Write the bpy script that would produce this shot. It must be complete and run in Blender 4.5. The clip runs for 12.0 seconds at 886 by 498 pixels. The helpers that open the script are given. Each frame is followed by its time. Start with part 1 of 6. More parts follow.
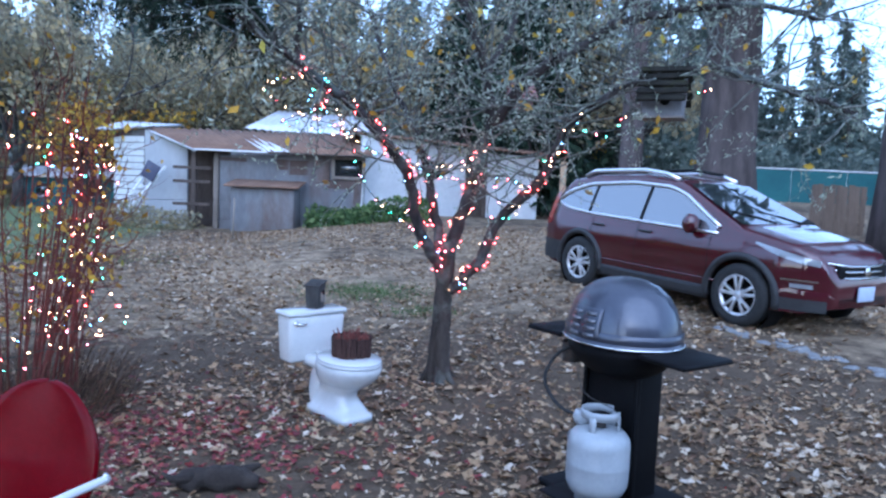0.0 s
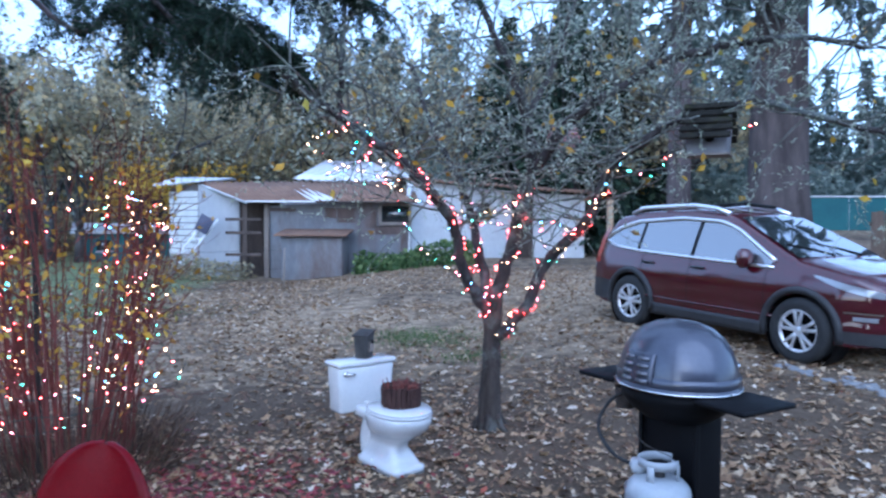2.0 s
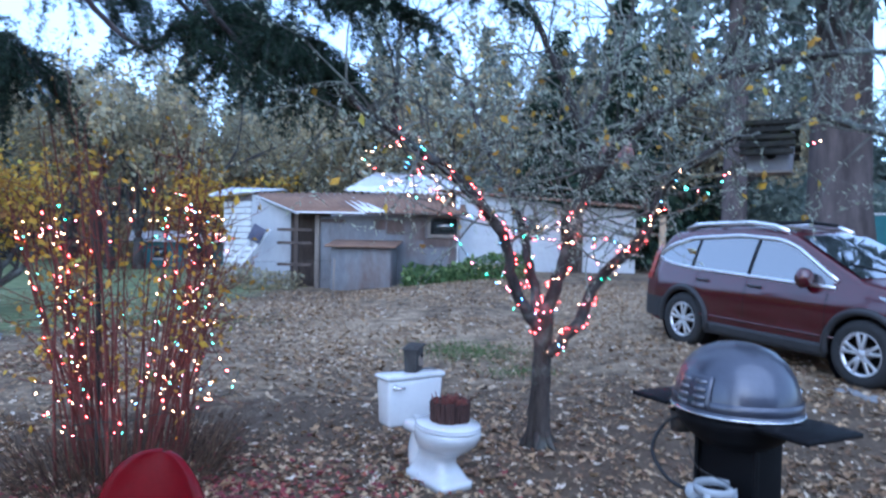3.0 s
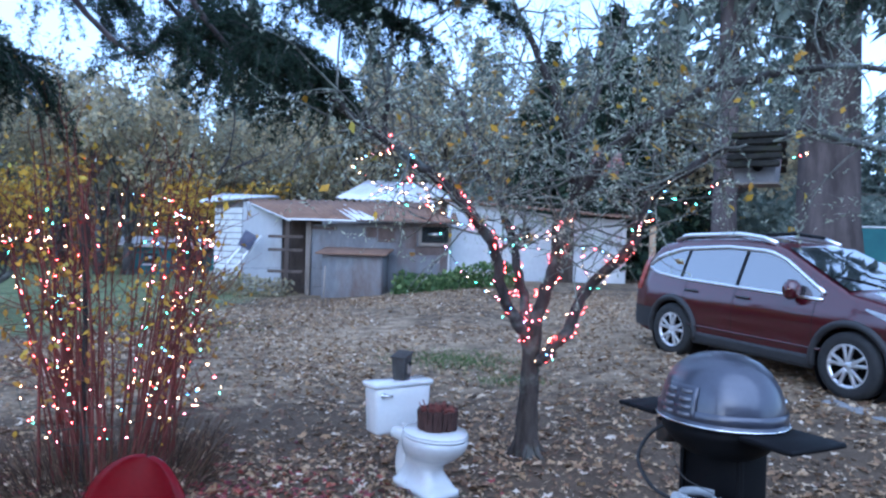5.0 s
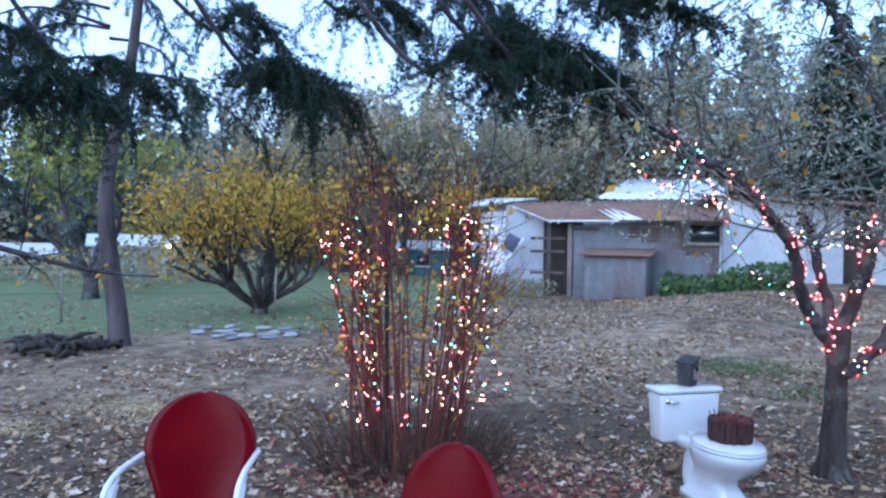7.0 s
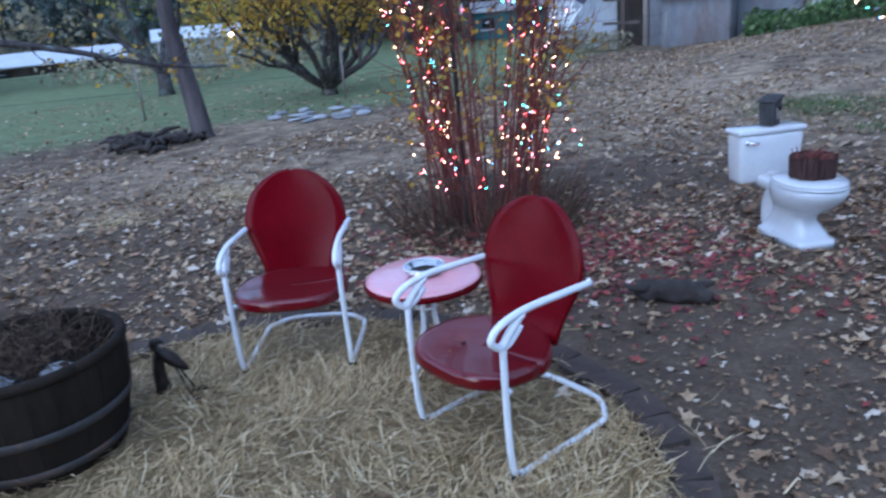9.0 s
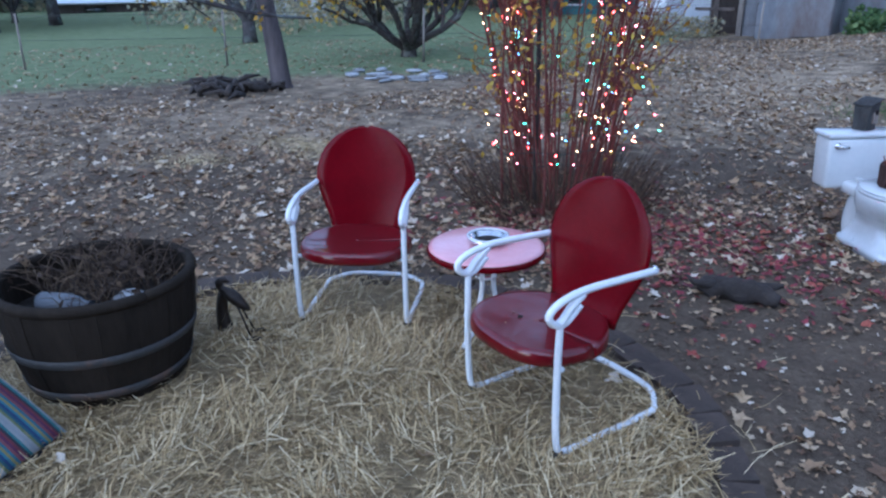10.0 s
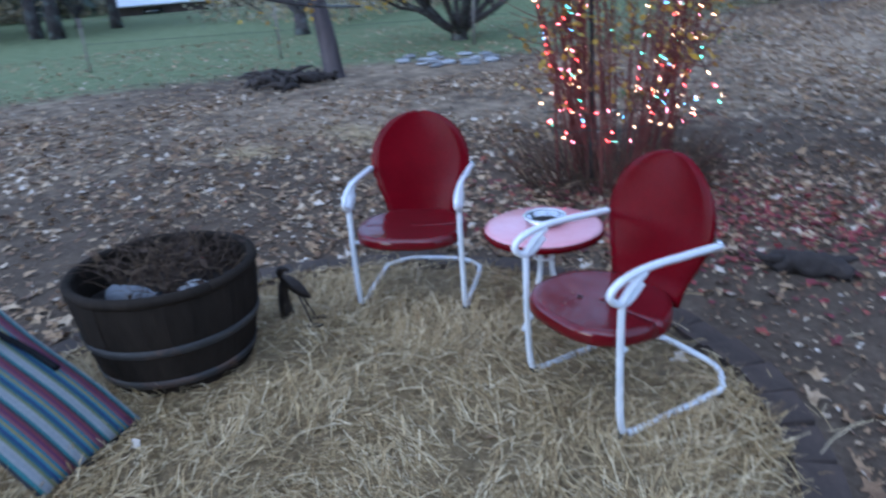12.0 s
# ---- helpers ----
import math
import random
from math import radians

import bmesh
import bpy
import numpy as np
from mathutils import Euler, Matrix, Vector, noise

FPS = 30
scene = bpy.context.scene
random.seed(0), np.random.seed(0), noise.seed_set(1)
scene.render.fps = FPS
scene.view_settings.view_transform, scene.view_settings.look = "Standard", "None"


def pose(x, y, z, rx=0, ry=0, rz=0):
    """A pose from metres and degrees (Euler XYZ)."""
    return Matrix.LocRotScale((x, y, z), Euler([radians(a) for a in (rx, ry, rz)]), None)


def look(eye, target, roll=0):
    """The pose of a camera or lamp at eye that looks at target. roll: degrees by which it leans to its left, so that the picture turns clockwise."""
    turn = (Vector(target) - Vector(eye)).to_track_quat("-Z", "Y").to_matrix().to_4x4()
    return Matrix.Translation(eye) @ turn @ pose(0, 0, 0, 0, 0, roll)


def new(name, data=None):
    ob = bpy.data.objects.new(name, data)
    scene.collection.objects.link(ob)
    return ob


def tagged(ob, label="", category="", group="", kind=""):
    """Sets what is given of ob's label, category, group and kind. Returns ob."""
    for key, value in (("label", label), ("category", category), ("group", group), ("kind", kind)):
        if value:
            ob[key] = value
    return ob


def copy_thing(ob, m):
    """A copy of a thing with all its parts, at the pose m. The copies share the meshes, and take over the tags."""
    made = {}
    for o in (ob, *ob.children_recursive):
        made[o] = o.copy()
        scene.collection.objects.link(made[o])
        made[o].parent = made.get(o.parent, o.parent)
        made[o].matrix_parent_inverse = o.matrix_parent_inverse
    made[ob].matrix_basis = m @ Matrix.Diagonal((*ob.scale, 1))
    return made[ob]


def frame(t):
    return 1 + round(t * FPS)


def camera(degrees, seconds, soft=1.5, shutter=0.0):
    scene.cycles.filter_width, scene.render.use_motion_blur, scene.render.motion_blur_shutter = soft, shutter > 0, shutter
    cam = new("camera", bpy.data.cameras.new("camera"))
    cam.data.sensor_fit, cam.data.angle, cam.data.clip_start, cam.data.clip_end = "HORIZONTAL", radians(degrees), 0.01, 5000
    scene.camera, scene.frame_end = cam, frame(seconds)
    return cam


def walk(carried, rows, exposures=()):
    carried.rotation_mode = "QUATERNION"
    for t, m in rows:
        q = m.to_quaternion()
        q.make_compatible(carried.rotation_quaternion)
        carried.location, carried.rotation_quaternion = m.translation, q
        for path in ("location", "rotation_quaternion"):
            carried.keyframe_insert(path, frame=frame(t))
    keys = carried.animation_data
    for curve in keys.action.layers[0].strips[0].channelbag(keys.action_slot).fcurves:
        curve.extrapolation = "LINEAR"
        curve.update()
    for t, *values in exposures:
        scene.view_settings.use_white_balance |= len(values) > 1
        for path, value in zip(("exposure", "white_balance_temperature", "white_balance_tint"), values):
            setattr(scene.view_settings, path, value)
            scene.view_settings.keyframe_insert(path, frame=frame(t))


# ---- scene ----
EXPOSURE, KELVIN, TINT, SKY, CLOUD, BULB_POWER = 1.86, 4510.0, 10.0, 0.15, 2.6, 0.9
cam = camera(63.24, 12.0, soft=2.4, shutter=0.8)


def held(x, y, z, yaw, pitch, roll):
    """A hand-held camera: yaw to the left, pitch up, roll to its right, in degrees."""
    a, b = radians(yaw), radians(pitch)
    way = Vector((-math.sin(a) * math.cos(b), math.cos(a) * math.cos(b), math.sin(b)))
    eye = Vector((x, y, z))
    return look(eye, eye + way, -roll)


ROWS = [
    (0, 0.000, 0.000, 1.607, -0.00, -5.20, -2.50),
    (0.5, 0.012, 0.017, 1.615, 1.16, -4.85, -1.20),
    (1, 0.011, 0.010, 1.636, 2.46, -2.21, -1.22),
    (1.5, 0.013, -0.001, 1.643, 2.63, -1.89, -0.98),
    (2, 0.016, 0.008, 1.642, 3.93, -1.99, -0.29),
    (2.5, 0.005, 0.017, 1.648, 6.14, -1.67, -0.58),
    (3, -0.013, 0.015, 1.660, 7.71, -1.07, -1.12),
    (3.2, -0.013, 0.018, 1.664, 7.43, -0.30, -2.34),
    (5, 0.005, 0.006, 1.657, 7.06, -0.37, -1.70),
    (5.5, -0.011, -0.018, 1.656, 9.42, -0.52, -1.50),
    (6, -0.064, -0.036, 1.649, 16.53, -1.41, 0.30),
    (6.5, -0.123, -0.083, 1.646, 26.34, -2.02, -0.02),
    (7, -0.144, -0.057, 1.655, 27.25, -0.72, -0.80),
    (7.5, -0.145, -0.063, 1.641, 27.77, -2.56, -0.02),
    (7.7, -0.142, -0.089, 1.609, 29.01, -6.95, 0.64),
    (9.3, -0.113, -0.107, 1.631, 36.23, -19.46, 6.19),
    (9.5, -0.121, -0.114, 1.632, 38.61, -20.06, 5.79),
    (10, -0.132, -0.123, 1.621, 38.91, -20.74, 0.66),
    (10.5, -0.136, -0.127, 1.620, 37.47, -22.22, 4.21),
    (11, -0.139, -0.123, 1.614, 38.48, -23.55, 6.89),
    (11.5, -0.142, -0.120, 1.617, 39.87, -23.28, 6.67),
    (12, -0.140, -0.110, 1.607, 43.84, -21.77, 4.28),
]
walk(cam, [(t, held(*r)) for t, *r in ROWS], exposures=[(0.0, EXPOSURE, KELVIN, TINT), (7.6, EXPOSURE, KELVIN, TINT), (9.3, EXPOSURE - 0.25, KELVIN, TINT), (12.0, EXPOSURE - 0.25, KELVIN, TINT)])

# ---- light: a dull dusk under an even sky ----
world = bpy.data.worlds.new("dusk_sky")
scene.world = world
world.use_nodes = True
wn = world.node_tree
wn.nodes.clear()
sky = wn.nodes.new("ShaderNodeTexSky")
sky.sky_type = "NISHITA"
sky.sun_disc = False
sky.sun_elevation, sky.sun_rotation = radians(20), radians(195)
sky.air_density, sky.dust_density, sky.ozone_density = 1.0, 1.0, 2.0
bg = wn.nodes.new("ShaderNodeBackground")
bg.inputs["Strength"].default_value = SKY
wo = wn.nodes.new("ShaderNodeOutputWorld")
cloud = wn.nodes.new("ShaderNodeMix")   # thin even cloud greys the blue
cloud.data_type = "RGBA"
cloud.inputs[0].default_value = 0.65
wn.links.new(sky.outputs["Color"], cloud.inputs[6])
cloud.inputs[7].default_value = (CLOUD, CLOUD * 1.02, CLOUD * 1.08, 1)
wn.links.new(cloud.outputs[2], bg.inputs["Color"])
wn.links.new(bg.outputs["Background"], wo.inputs["Surface"])
sun_data = bpy.data.lights.new("sun", "SUN")
sun_data.energy, sun_data.angle, sun_data.color = 0.5, radians(70), (1.0, 0.97, 0.95)
sun = new("sun", sun_data)
sun.rotation_euler = Euler((radians(48), 0, radians(15)))


# ---- materials ----
def shader(name, rough=0.7, metal=0.0, spec=0.5):
    m = bpy.data.materials.new(name)
    m.use_nodes = True
    nt = m.node_tree
    b = nt.nodes["Principled BSDF"]
    b.inputs["Roughness"].default_value = rough
    b.inputs["Metallic"].default_value = metal
    b.inputs["Specular IOR Level"].default_value = spec
    return m, nt, b


def noise_node(nt, scale, detail=6.0, vec=None, rough=0.6):
    n = nt.nodes.new("ShaderNodeTexNoise")
    n.inputs["Scale"].default_value, n.inputs["Detail"].default_value, n.inputs["Roughness"].default_value = scale, detail, rough
    if vec is not None:
        nt.links.new(vec, n.inputs["Vector"])
    return n


def ramp_node(nt, fac, stops):
    r = nt.nodes.new("ShaderNodeValToRGB")
    e = r.color_ramp.elements
    while len(e) < len(stops):
        e.new(0.5)
    for k, (p, c) in enumerate(stops):
        e[k].position, e[k].color = p, (*c, 1)
    nt.links.new(fac, r.inputs["Fac"])
    return r


def mix_node(nt, fac, a, b):
    m = nt.nodes.new("ShaderNodeMix")
    m.data_type = "RGBA"
    for sock, v in ((m.inputs[0], fac), (m.inputs[6], a), (m.inputs[7], b)):
        if isinstance(v, (int, float)):
            sock.default_value = v
        elif isinstance(v, tuple):
            sock.default_value = (*v, 1)
        else:
            nt.links.new(v, sock)
    return m.outputs[2]


def bump(nt, b, height, strength, dist=0.01):
    k = nt.nodes.new("ShaderNodeBump")
    k.inputs["Strength"].default_value, k.inputs["Distance"].default_value = strength, dist
    nt.links.new(height, k.inputs["Height"])
    nt.links.new(k.outputs["Normal"], b.inputs["Normal"])


def coords(nt, stretch=(1, 1, 1)):
    c = nt.nodes.new("ShaderNodeTexCoord")
    m = nt.nodes.new("ShaderNodeMapping")
    m.inputs["Scale"].default_value = stretch
    nt.links.new(c.outputs["Object"], m.inputs["Vector"])
    return m.outputs["Vector"]


def worn(name, dark, light, scale=6.0, rough=0.7, metal=0.0, relief=0.3, dist=0.01, stretch=(1, 1, 1), stain=None, stain_at=(0.55, 0.7), spec=0.5, coat=0.0):
    """A surface with grain at two scales, and stains of another colour where a noise is high."""
    m, nt, b = shader(name, rough, metal, spec)
    v = coords(nt, stretch)
    big, fine = noise_node(nt, scale, 5, v), noise_node(nt, scale * 9, 4, v)
    col = mix_node(nt, 0.35, ramp_node(nt, big.outputs["Fac"], [(0.3, dark), (0.7, light)]).outputs["Color"],
                   ramp_node(nt, fine.outputs["Fac"], [(0.3, dark), (0.7, light)]).outputs["Color"])
    if stain:
        s = noise_node(nt, scale * 0.6, 8, v, 0.7)
        mask = ramp_node(nt, s.outputs["Fac"], [(stain_at[0], (0, 0, 0)), (stain_at[1], (1, 1, 1))])
        col = mix_node(nt, mask.outputs["Color"], col, stain)
    nt.links.new(col, b.inputs["Base Color"])
    b.inputs["Coat Weight"].default_value = coat
    b.inputs["Coat Roughness"].default_value = 0.08
    bump(nt, b, fine.outputs["Fac"], relief, dist)
    return m


def assorted(name, stops, rough=0.8, spec=0.3, thin=0.0):
    """Many small pieces in one mesh, each with its own colour."""
    m, nt, b = shader(name, rough, 0.0, spec)
    g = nt.nodes.new("ShaderNodeNewGeometry")
    r = ramp_node(nt, g.outputs["Random Per Island"], stops)
    fine = noise_node(nt, 90, 3, coords(nt))
    shade = ramp_node(nt, fine.outputs["Fac"], [(0.3, (0.75, 0.75, 0.75)), (0.7, (1.1, 1.1, 1.1))])
    mul = nt.nodes.new("ShaderNodeMix")
    mul.data_type, mul.blend_type = "RGBA", "MULTIPLY"
    mul.inputs[0].default_value = 1.0
    nt.links.new(r.outputs["Color"], mul.inputs[6])
    nt.links.new(shade.outputs["Color"], mul.inputs[7])
    nt.links.new(mul.outputs[2], b.inputs["Base Color"])
    if thin:
        tr = nt.nodes.new("ShaderNodeBsdfTranslucent")
        nt.links.new(mul.outputs[2], tr.inputs["Color"])
        ms = nt.nodes.new("ShaderNodeMixShader")
        ms.inputs[0].default_value = thin
        nt.links.new(b.outputs[0], ms.inputs[1])
        nt.links.new(tr.outputs[0], ms.inputs[2])
        nt.links.new(ms.outputs[0], nt.nodes["Material Output"].inputs["Surface"])
    return m


def glow(name, colour, strength):
    m, nt, b = shader(name, 0.3)
    b.inputs["Base Color"].default_value = (*colour, 1)
    b.inputs["Emission Color"].default_value = (*colour, 1)
    b.inputs["Emission Strength"].default_value = strength
    return m


def pane(name, tint, rough=0.03):
    m, nt, b = shader(name, rough, 0.0, 0.8)
    b.inputs["Base Color"].default_value = (*tint, 1)
    b.inputs["Coat Weight"].default_value = 1.0
    b.inputs["Coat IOR"].default_value = 2.0
    return m


def bark(name, dark, light, scale=8.0, lichen=None):
    m, nt, b = shader(name, 0.9, 0.0, 0.2)
    v = coords(nt, (1, 1, 0.22))
    n1, n2 = noise_node(nt, scale, 8, v, 0.7), noise_node(nt, scale * 0.35, 5, coords(nt))
    col = ramp_node(nt, n1.outputs["Fac"], [(0.32, dark), (0.68, light)]).outputs["Color"]
    if lichen:
        mask = ramp_node(nt, n2.outputs["Fac"], [(0.52, (0, 0, 0)), (0.66, (1, 1, 1))])
        col = mix_node(nt, mask.outputs["Color"], col, lichen)
    nt.links.new(col, b.inputs["Base Color"])
    bump(nt, b, n1.outputs["Fac"], 0.9, 0.03)
    return m


def ground_material():
    m, nt, b = shader("leafy_dirt", 0.95, 0.0, 0.15)
    v = coords(nt)
    big, mid, fine = noise_node(nt, 0.35, 6, v), noise_node(nt, 3.0, 8, v, 0.7), noise_node(nt, 28, 5, v, 0.7)
    dirt = ramp_node(nt, mid.outputs["Fac"], [(0.25, (0.05, 0.036, 0.025)), (0.5, (0.125, 0.092, 0.062)), (0.75, (0.22, 0.168, 0.112))]).outputs["Color"]
    crumbs = ramp_node(nt, fine.outputs["Fac"], [(0.3, (0.03, 0.022, 0.016)), (0.6, (0.13, 0.1, 0.072)), (0.75, (0.3, 0.235, 0.16))]).outputs["Color"]
    dirt = mix_node(nt, 0.45, dirt, crumbs)
    grass = ramp_node(nt, mid.outputs["Fac"], [(0.3, (0.1, 0.13, 0.055)), (0.7, (0.2, 0.225, 0.12))]).outputs["Color"]
    dry = ramp_node(nt, mid.outputs["Fac"], [(0.3, (0.2, 0.15, 0.1)), (0.7, (0.4, 0.31, 0.205))]).outputs["Color"]
    a = nt.nodes.new("ShaderNodeVertexColor")
    a.layer_name = "cover"
    sep = nt.nodes.new("ShaderNodeSeparateColor")
    nt.links.new(a.outputs["Color"], sep.inputs["Color"])

    def ragged(chan):
        add = nt.nodes.new("ShaderNodeMath")
        add.operation = "MULTIPLY_ADD"
        nt.links.new(mid.outputs["Fac"], add.inputs[0])
        add.inputs[1].default_value = 0.9
        nt.links.new(sep.outputs[chan], add.inputs[2])
        return ramp_node(nt, add.outputs[0], [(0.72, (0, 0, 0)), (1.0, (1, 1, 1))]).outputs["Color"]
    col = mix_node(nt, ragged("Green"), dirt, dry)
    col = mix_node(nt, ragged("Red"), col, grass)
    nt.links.new(col, b.inputs["Base Color"])
    add = nt.nodes.new("ShaderNodeMath")
    nt.links.new(mid.outputs["Fac"], add.inputs[0])
    nt.links.new(fine.outputs["Fac"], add.inputs[1])
    bump(nt, b, add.outputs[0], 0.8, 0.04)
    return m


M_GROUND = ground_material()
M_LEAF = assorted("fallen_leaf", [(0.0, (0.1, 0.055, 0.03)), (0.4, (0.23, 0.14, 0.07)), (0.65, (0.36, 0.245, 0.13)), (0.88, (0.47, 0.36, 0.23)), (1.0, (0.6, 0.52, 0.42))], 0.6, 0.4)
M_MAROON = assorted("maroon_leaf", [(0.0, (0.10, 0.02, 0.025)), (0.6, (0.22, 0.03, 0.04)), (1.0, (0.32, 0.09, 0.05))], 0.6, 0.4)
M_STRAW = assorted("straw", [(0.0, (0.16, 0.105, 0.045)), (0.3, (0.36, 0.25, 0.11)), (0.7, (0.58, 0.43, 0.21)), (1.0, (0.76, 0.62, 0.38))], 0.6, 0.3)
M_STRAWBED = worn("straw_bed", (0.12, 0.082, 0.036), (0.4, 0.29, 0.14), 22, 0.9, relief=0.8, dist=0.03)
M_REDPAINT = worn("red_enamel", (0.085, 0.0006, 0.0035), (0.12, 0.0009, 0.005), 4, 0.22, relief=0.06, coat=0.0, stain=(0.085, 0.001, 0.004), stain_at=(0.58, 0.78), spec=0.12)
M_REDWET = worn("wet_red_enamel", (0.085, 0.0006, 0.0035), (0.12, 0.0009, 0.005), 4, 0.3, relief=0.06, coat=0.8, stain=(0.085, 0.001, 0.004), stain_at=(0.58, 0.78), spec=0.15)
# Faded red, with the top's pale reflection lightened into the colour.
M_PINKTOP = worn("faded_red_enamel_with_sheen", (0.6, 0.27, 0.29), (0.72, 0.38, 0.40), 5, 0.25, relief=0.08, coat=0.5, stain=(0.45, 0.08, 0.09), stain_at=(0.62, 0.75))
M_WHITETUBE = worn("white_enamel_tube", (0.66, 0.67, 0.68), (0.82, 0.82, 0.82), 12, 0.35, relief=0.1, stain=(0.42, 0.38, 0.34), stain_at=(0.68, 0.8))
M_PORCELAIN = worn("porcelain", (0.52, 0.53, 0.54), (0.62, 0.63, 0.63), 4, 0.16, relief=0.03, stain=(0.55, 0.52, 0.46), stain_at=(0.66, 0.85), coat=0.5)
M_CHROME = worn("chrome", (0.6, 0.6, 0.62), (0.75, 0.75, 0.76), 8, 0.18, 1.0, relief=0.03)
M_OAK = worn("weathered_barrel_oak", (0.010, 0.008, 0.006), (0.034, 0.026, 0.019), 5, 0.85, relief=0.5, stretch=(1, 1, 0.2), spec=0.08)
M_HOOP = worn("barrel_hoop_steel", (0.034, 0.032, 0.03), (0.07, 0.066, 0.062), 9, 0.7, 0.2, relief=0.3, stain=(0.14, 0.08, 0.05))
M_SOIL = worn("potting_soil", (0.012, 0.009, 0.007), (0.05, 0.036, 0.026), 20, 0.95, relief=1.0, dist=0.03)
M_DRYSTEM = assorted("dry_stem", [(0.0, (0.03, 0.019, 0.013)), (0.6, (0.085, 0.055, 0.035)), (1.0, (0.17, 0.115, 0.065))], 0.85)
M_STONE = worn("grey_stone", (0.09, 0.095, 0.105), (0.2, 0.205, 0.22), 7, 0.85, relief=0.6, stain=(0.13, 0.12, 0.09))
M_WHITEROCK = worn("pale_rock", (0.22, 0.22, 0.22), (0.44, 0.44, 0.44), 9, 0.85, relief=0.6, stain=(0.2, 0.18, 0.15))
M_BRONZE = worn("dark_cast_iron", (0.02, 0.017, 0.015), (0.07, 0.055, 0.045), 20, 0.55, 0.7, relief=0.4)
M_BRICK = worn("dark_paver", (0.032, 0.023, 0.017), (0.085, 0.06, 0.045), 12, 0.9, relief=0.7)
M_DRIFT = worn("weathered_driftwood", (0.014, 0.01, 0.008), (0.055, 0.042, 0.034), 10, 0.9, relief=0.8, stretch=(1, 0.2, 1))
M_HOOD = worn("dark_grey_hood_enamel", (0.05, 0.054, 0.076), (0.072, 0.076, 0.102), 5, 0.34, 0.45, relief=0.05, coat=0.55)
# Hood grey made lighter, so the louvres carry a painted highlight.
M_LOUVRE = worn("highlit_hood_grey", (0.12, 0.12, 0.135), (0.2, 0.2, 0.22), 9, 0.35, 0.5, relief=0.06)
M_BLACK = worn("black_painted_steel", (0.004, 0.004, 0.005), (0.009, 0.009, 0.01), 9, 0.55, relief=0.15, spec=0.1)
M_PROPANE = worn("white_gas_bottle_paint", (0.3, 0.32, 0.345), (0.43, 0.45, 0.47), 5, 0.35, relief=0.08, stain=(0.42, 0.38, 0.33), stain_at=(0.64, 0.8))
M_RUBBER = worn("black_rubber", (0.012, 0.012, 0.013), (0.03, 0.03, 0.03), 18, 0.8, relief=0.4)
M_CARPAINT = worn("maroon_car_paint", (0.045, 0.0028, 0.007), (0.055, 0.0036, 0.009), 3, 0.3, 0.1, relief=0.0, coat=1.0, spec=0.12)
M_CARPAINT.node_tree.nodes["Principled BSDF"].inputs["Coat IOR"].default_value = 1.75
M_CLAD = worn("black_plastic_trim", (0.018, 0.018, 0.02), (0.032, 0.032, 0.034), 14, 0.6, relief=0.15)
M_GLASS = pane("dark_car_glass", (0.02, 0.024, 0.028))
M_GLASS.node_tree.nodes["Principled BSDF"].inputs["Coat IOR"].default_value = 1.55
M_SIDEGLASS = pane("tinted_side_glass", (0.03, 0.036, 0.042))
M_SIDEGLASS.node_tree.nodes["Principled BSDF"].inputs["Coat IOR"].default_value = 2.9
M_LAMP = pane("headlamp_glass", (0.26, 0.27, 0.29), 0.1)
M_TAIL = pane("red_tail_lamp", (0.3, 0.01, 0.015), 0.1)
M_SATIN = worn("bright_satin_trim", (0.85, 0.85, 0.87), (0.92, 0.92, 0.93), 8, 0.3, 1.0, relief=0.02)
M_ALLOY = worn("silver_alloy", (0.62, 0.62, 0.64), (0.74, 0.74, 0.75), 8, 0.3, 0.7, relief=0.05)
M_PLATE = worn("pale_blue_plate", (0.34, 0.4, 0.55), (0.5, 0.55, 0.66), 20, 0.5, relief=0.05)
M_SIDING = worn("white_painted_boards", (0.46, 0.47, 0.48), (0.66, 0.67, 0.67), 1.6, 0.75, relief=0.3, stain=(0.34, 0.32, 0.28), stain_at=(0.6, 0.85))
M_WHITEWALL = worn("white_painted_sheet", (0.42, 0.43, 0.45), (0.58, 0.59, 0.60), 0.9, 0.7, relief=0.2, stain=(0.4, 0.39, 0.37), stain_at=(0.58, 0.8))
# White sheet in a greyer copy: the side wall's shade is in the colour.
M_SHADEDWHITE = worn("shaded_white_sheet", (0.3, 0.31, 0.33), (0.42, 0.43, 0.45), 0.9, 0.75, relief=0.2, stain=(0.24, 0.22, 0.2), stain_at=(0.56, 0.78), stretch=(1, 1, 0.4))
M_GREYWALL = worn("grey_weathered_plywood", (0.1, 0.102, 0.112), (0.225, 0.23, 0.245), 1.1, 0.85, relief=0.4, stain=(0.10, 0.065, 0.05), stain_at=(0.46, 0.68), stretch=(1, 1, 0.4))
M_RUST = worn("rusty_corrugated_iron", (0.09, 0.05, 0.034), (0.23, 0.14, 0.09), 1.6, 0.85, 0.0, relief=0.4, stain=(0.42, 0.42, 0.42), stain_at=(0.66, 0.76))
M_ZINC = worn("pale_sheet_metal_roof", (0.50, 0.51, 0.54), (0.72, 0.73, 0.75), 1.2, 0.5, 0.3, relief=0.2, stain=(0.32, 0.24, 0.19), stain_at=(0.62, 0.75))
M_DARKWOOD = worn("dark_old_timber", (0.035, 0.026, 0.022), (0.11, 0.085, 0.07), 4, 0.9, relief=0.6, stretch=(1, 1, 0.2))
M_GREYWOOD = worn("grey_old_timber", (0.12, 0.10, 0.085), (0.27, 0.235, 0.2), 4, 0.9, relief=0.6, stretch=(1, 1, 0.2))
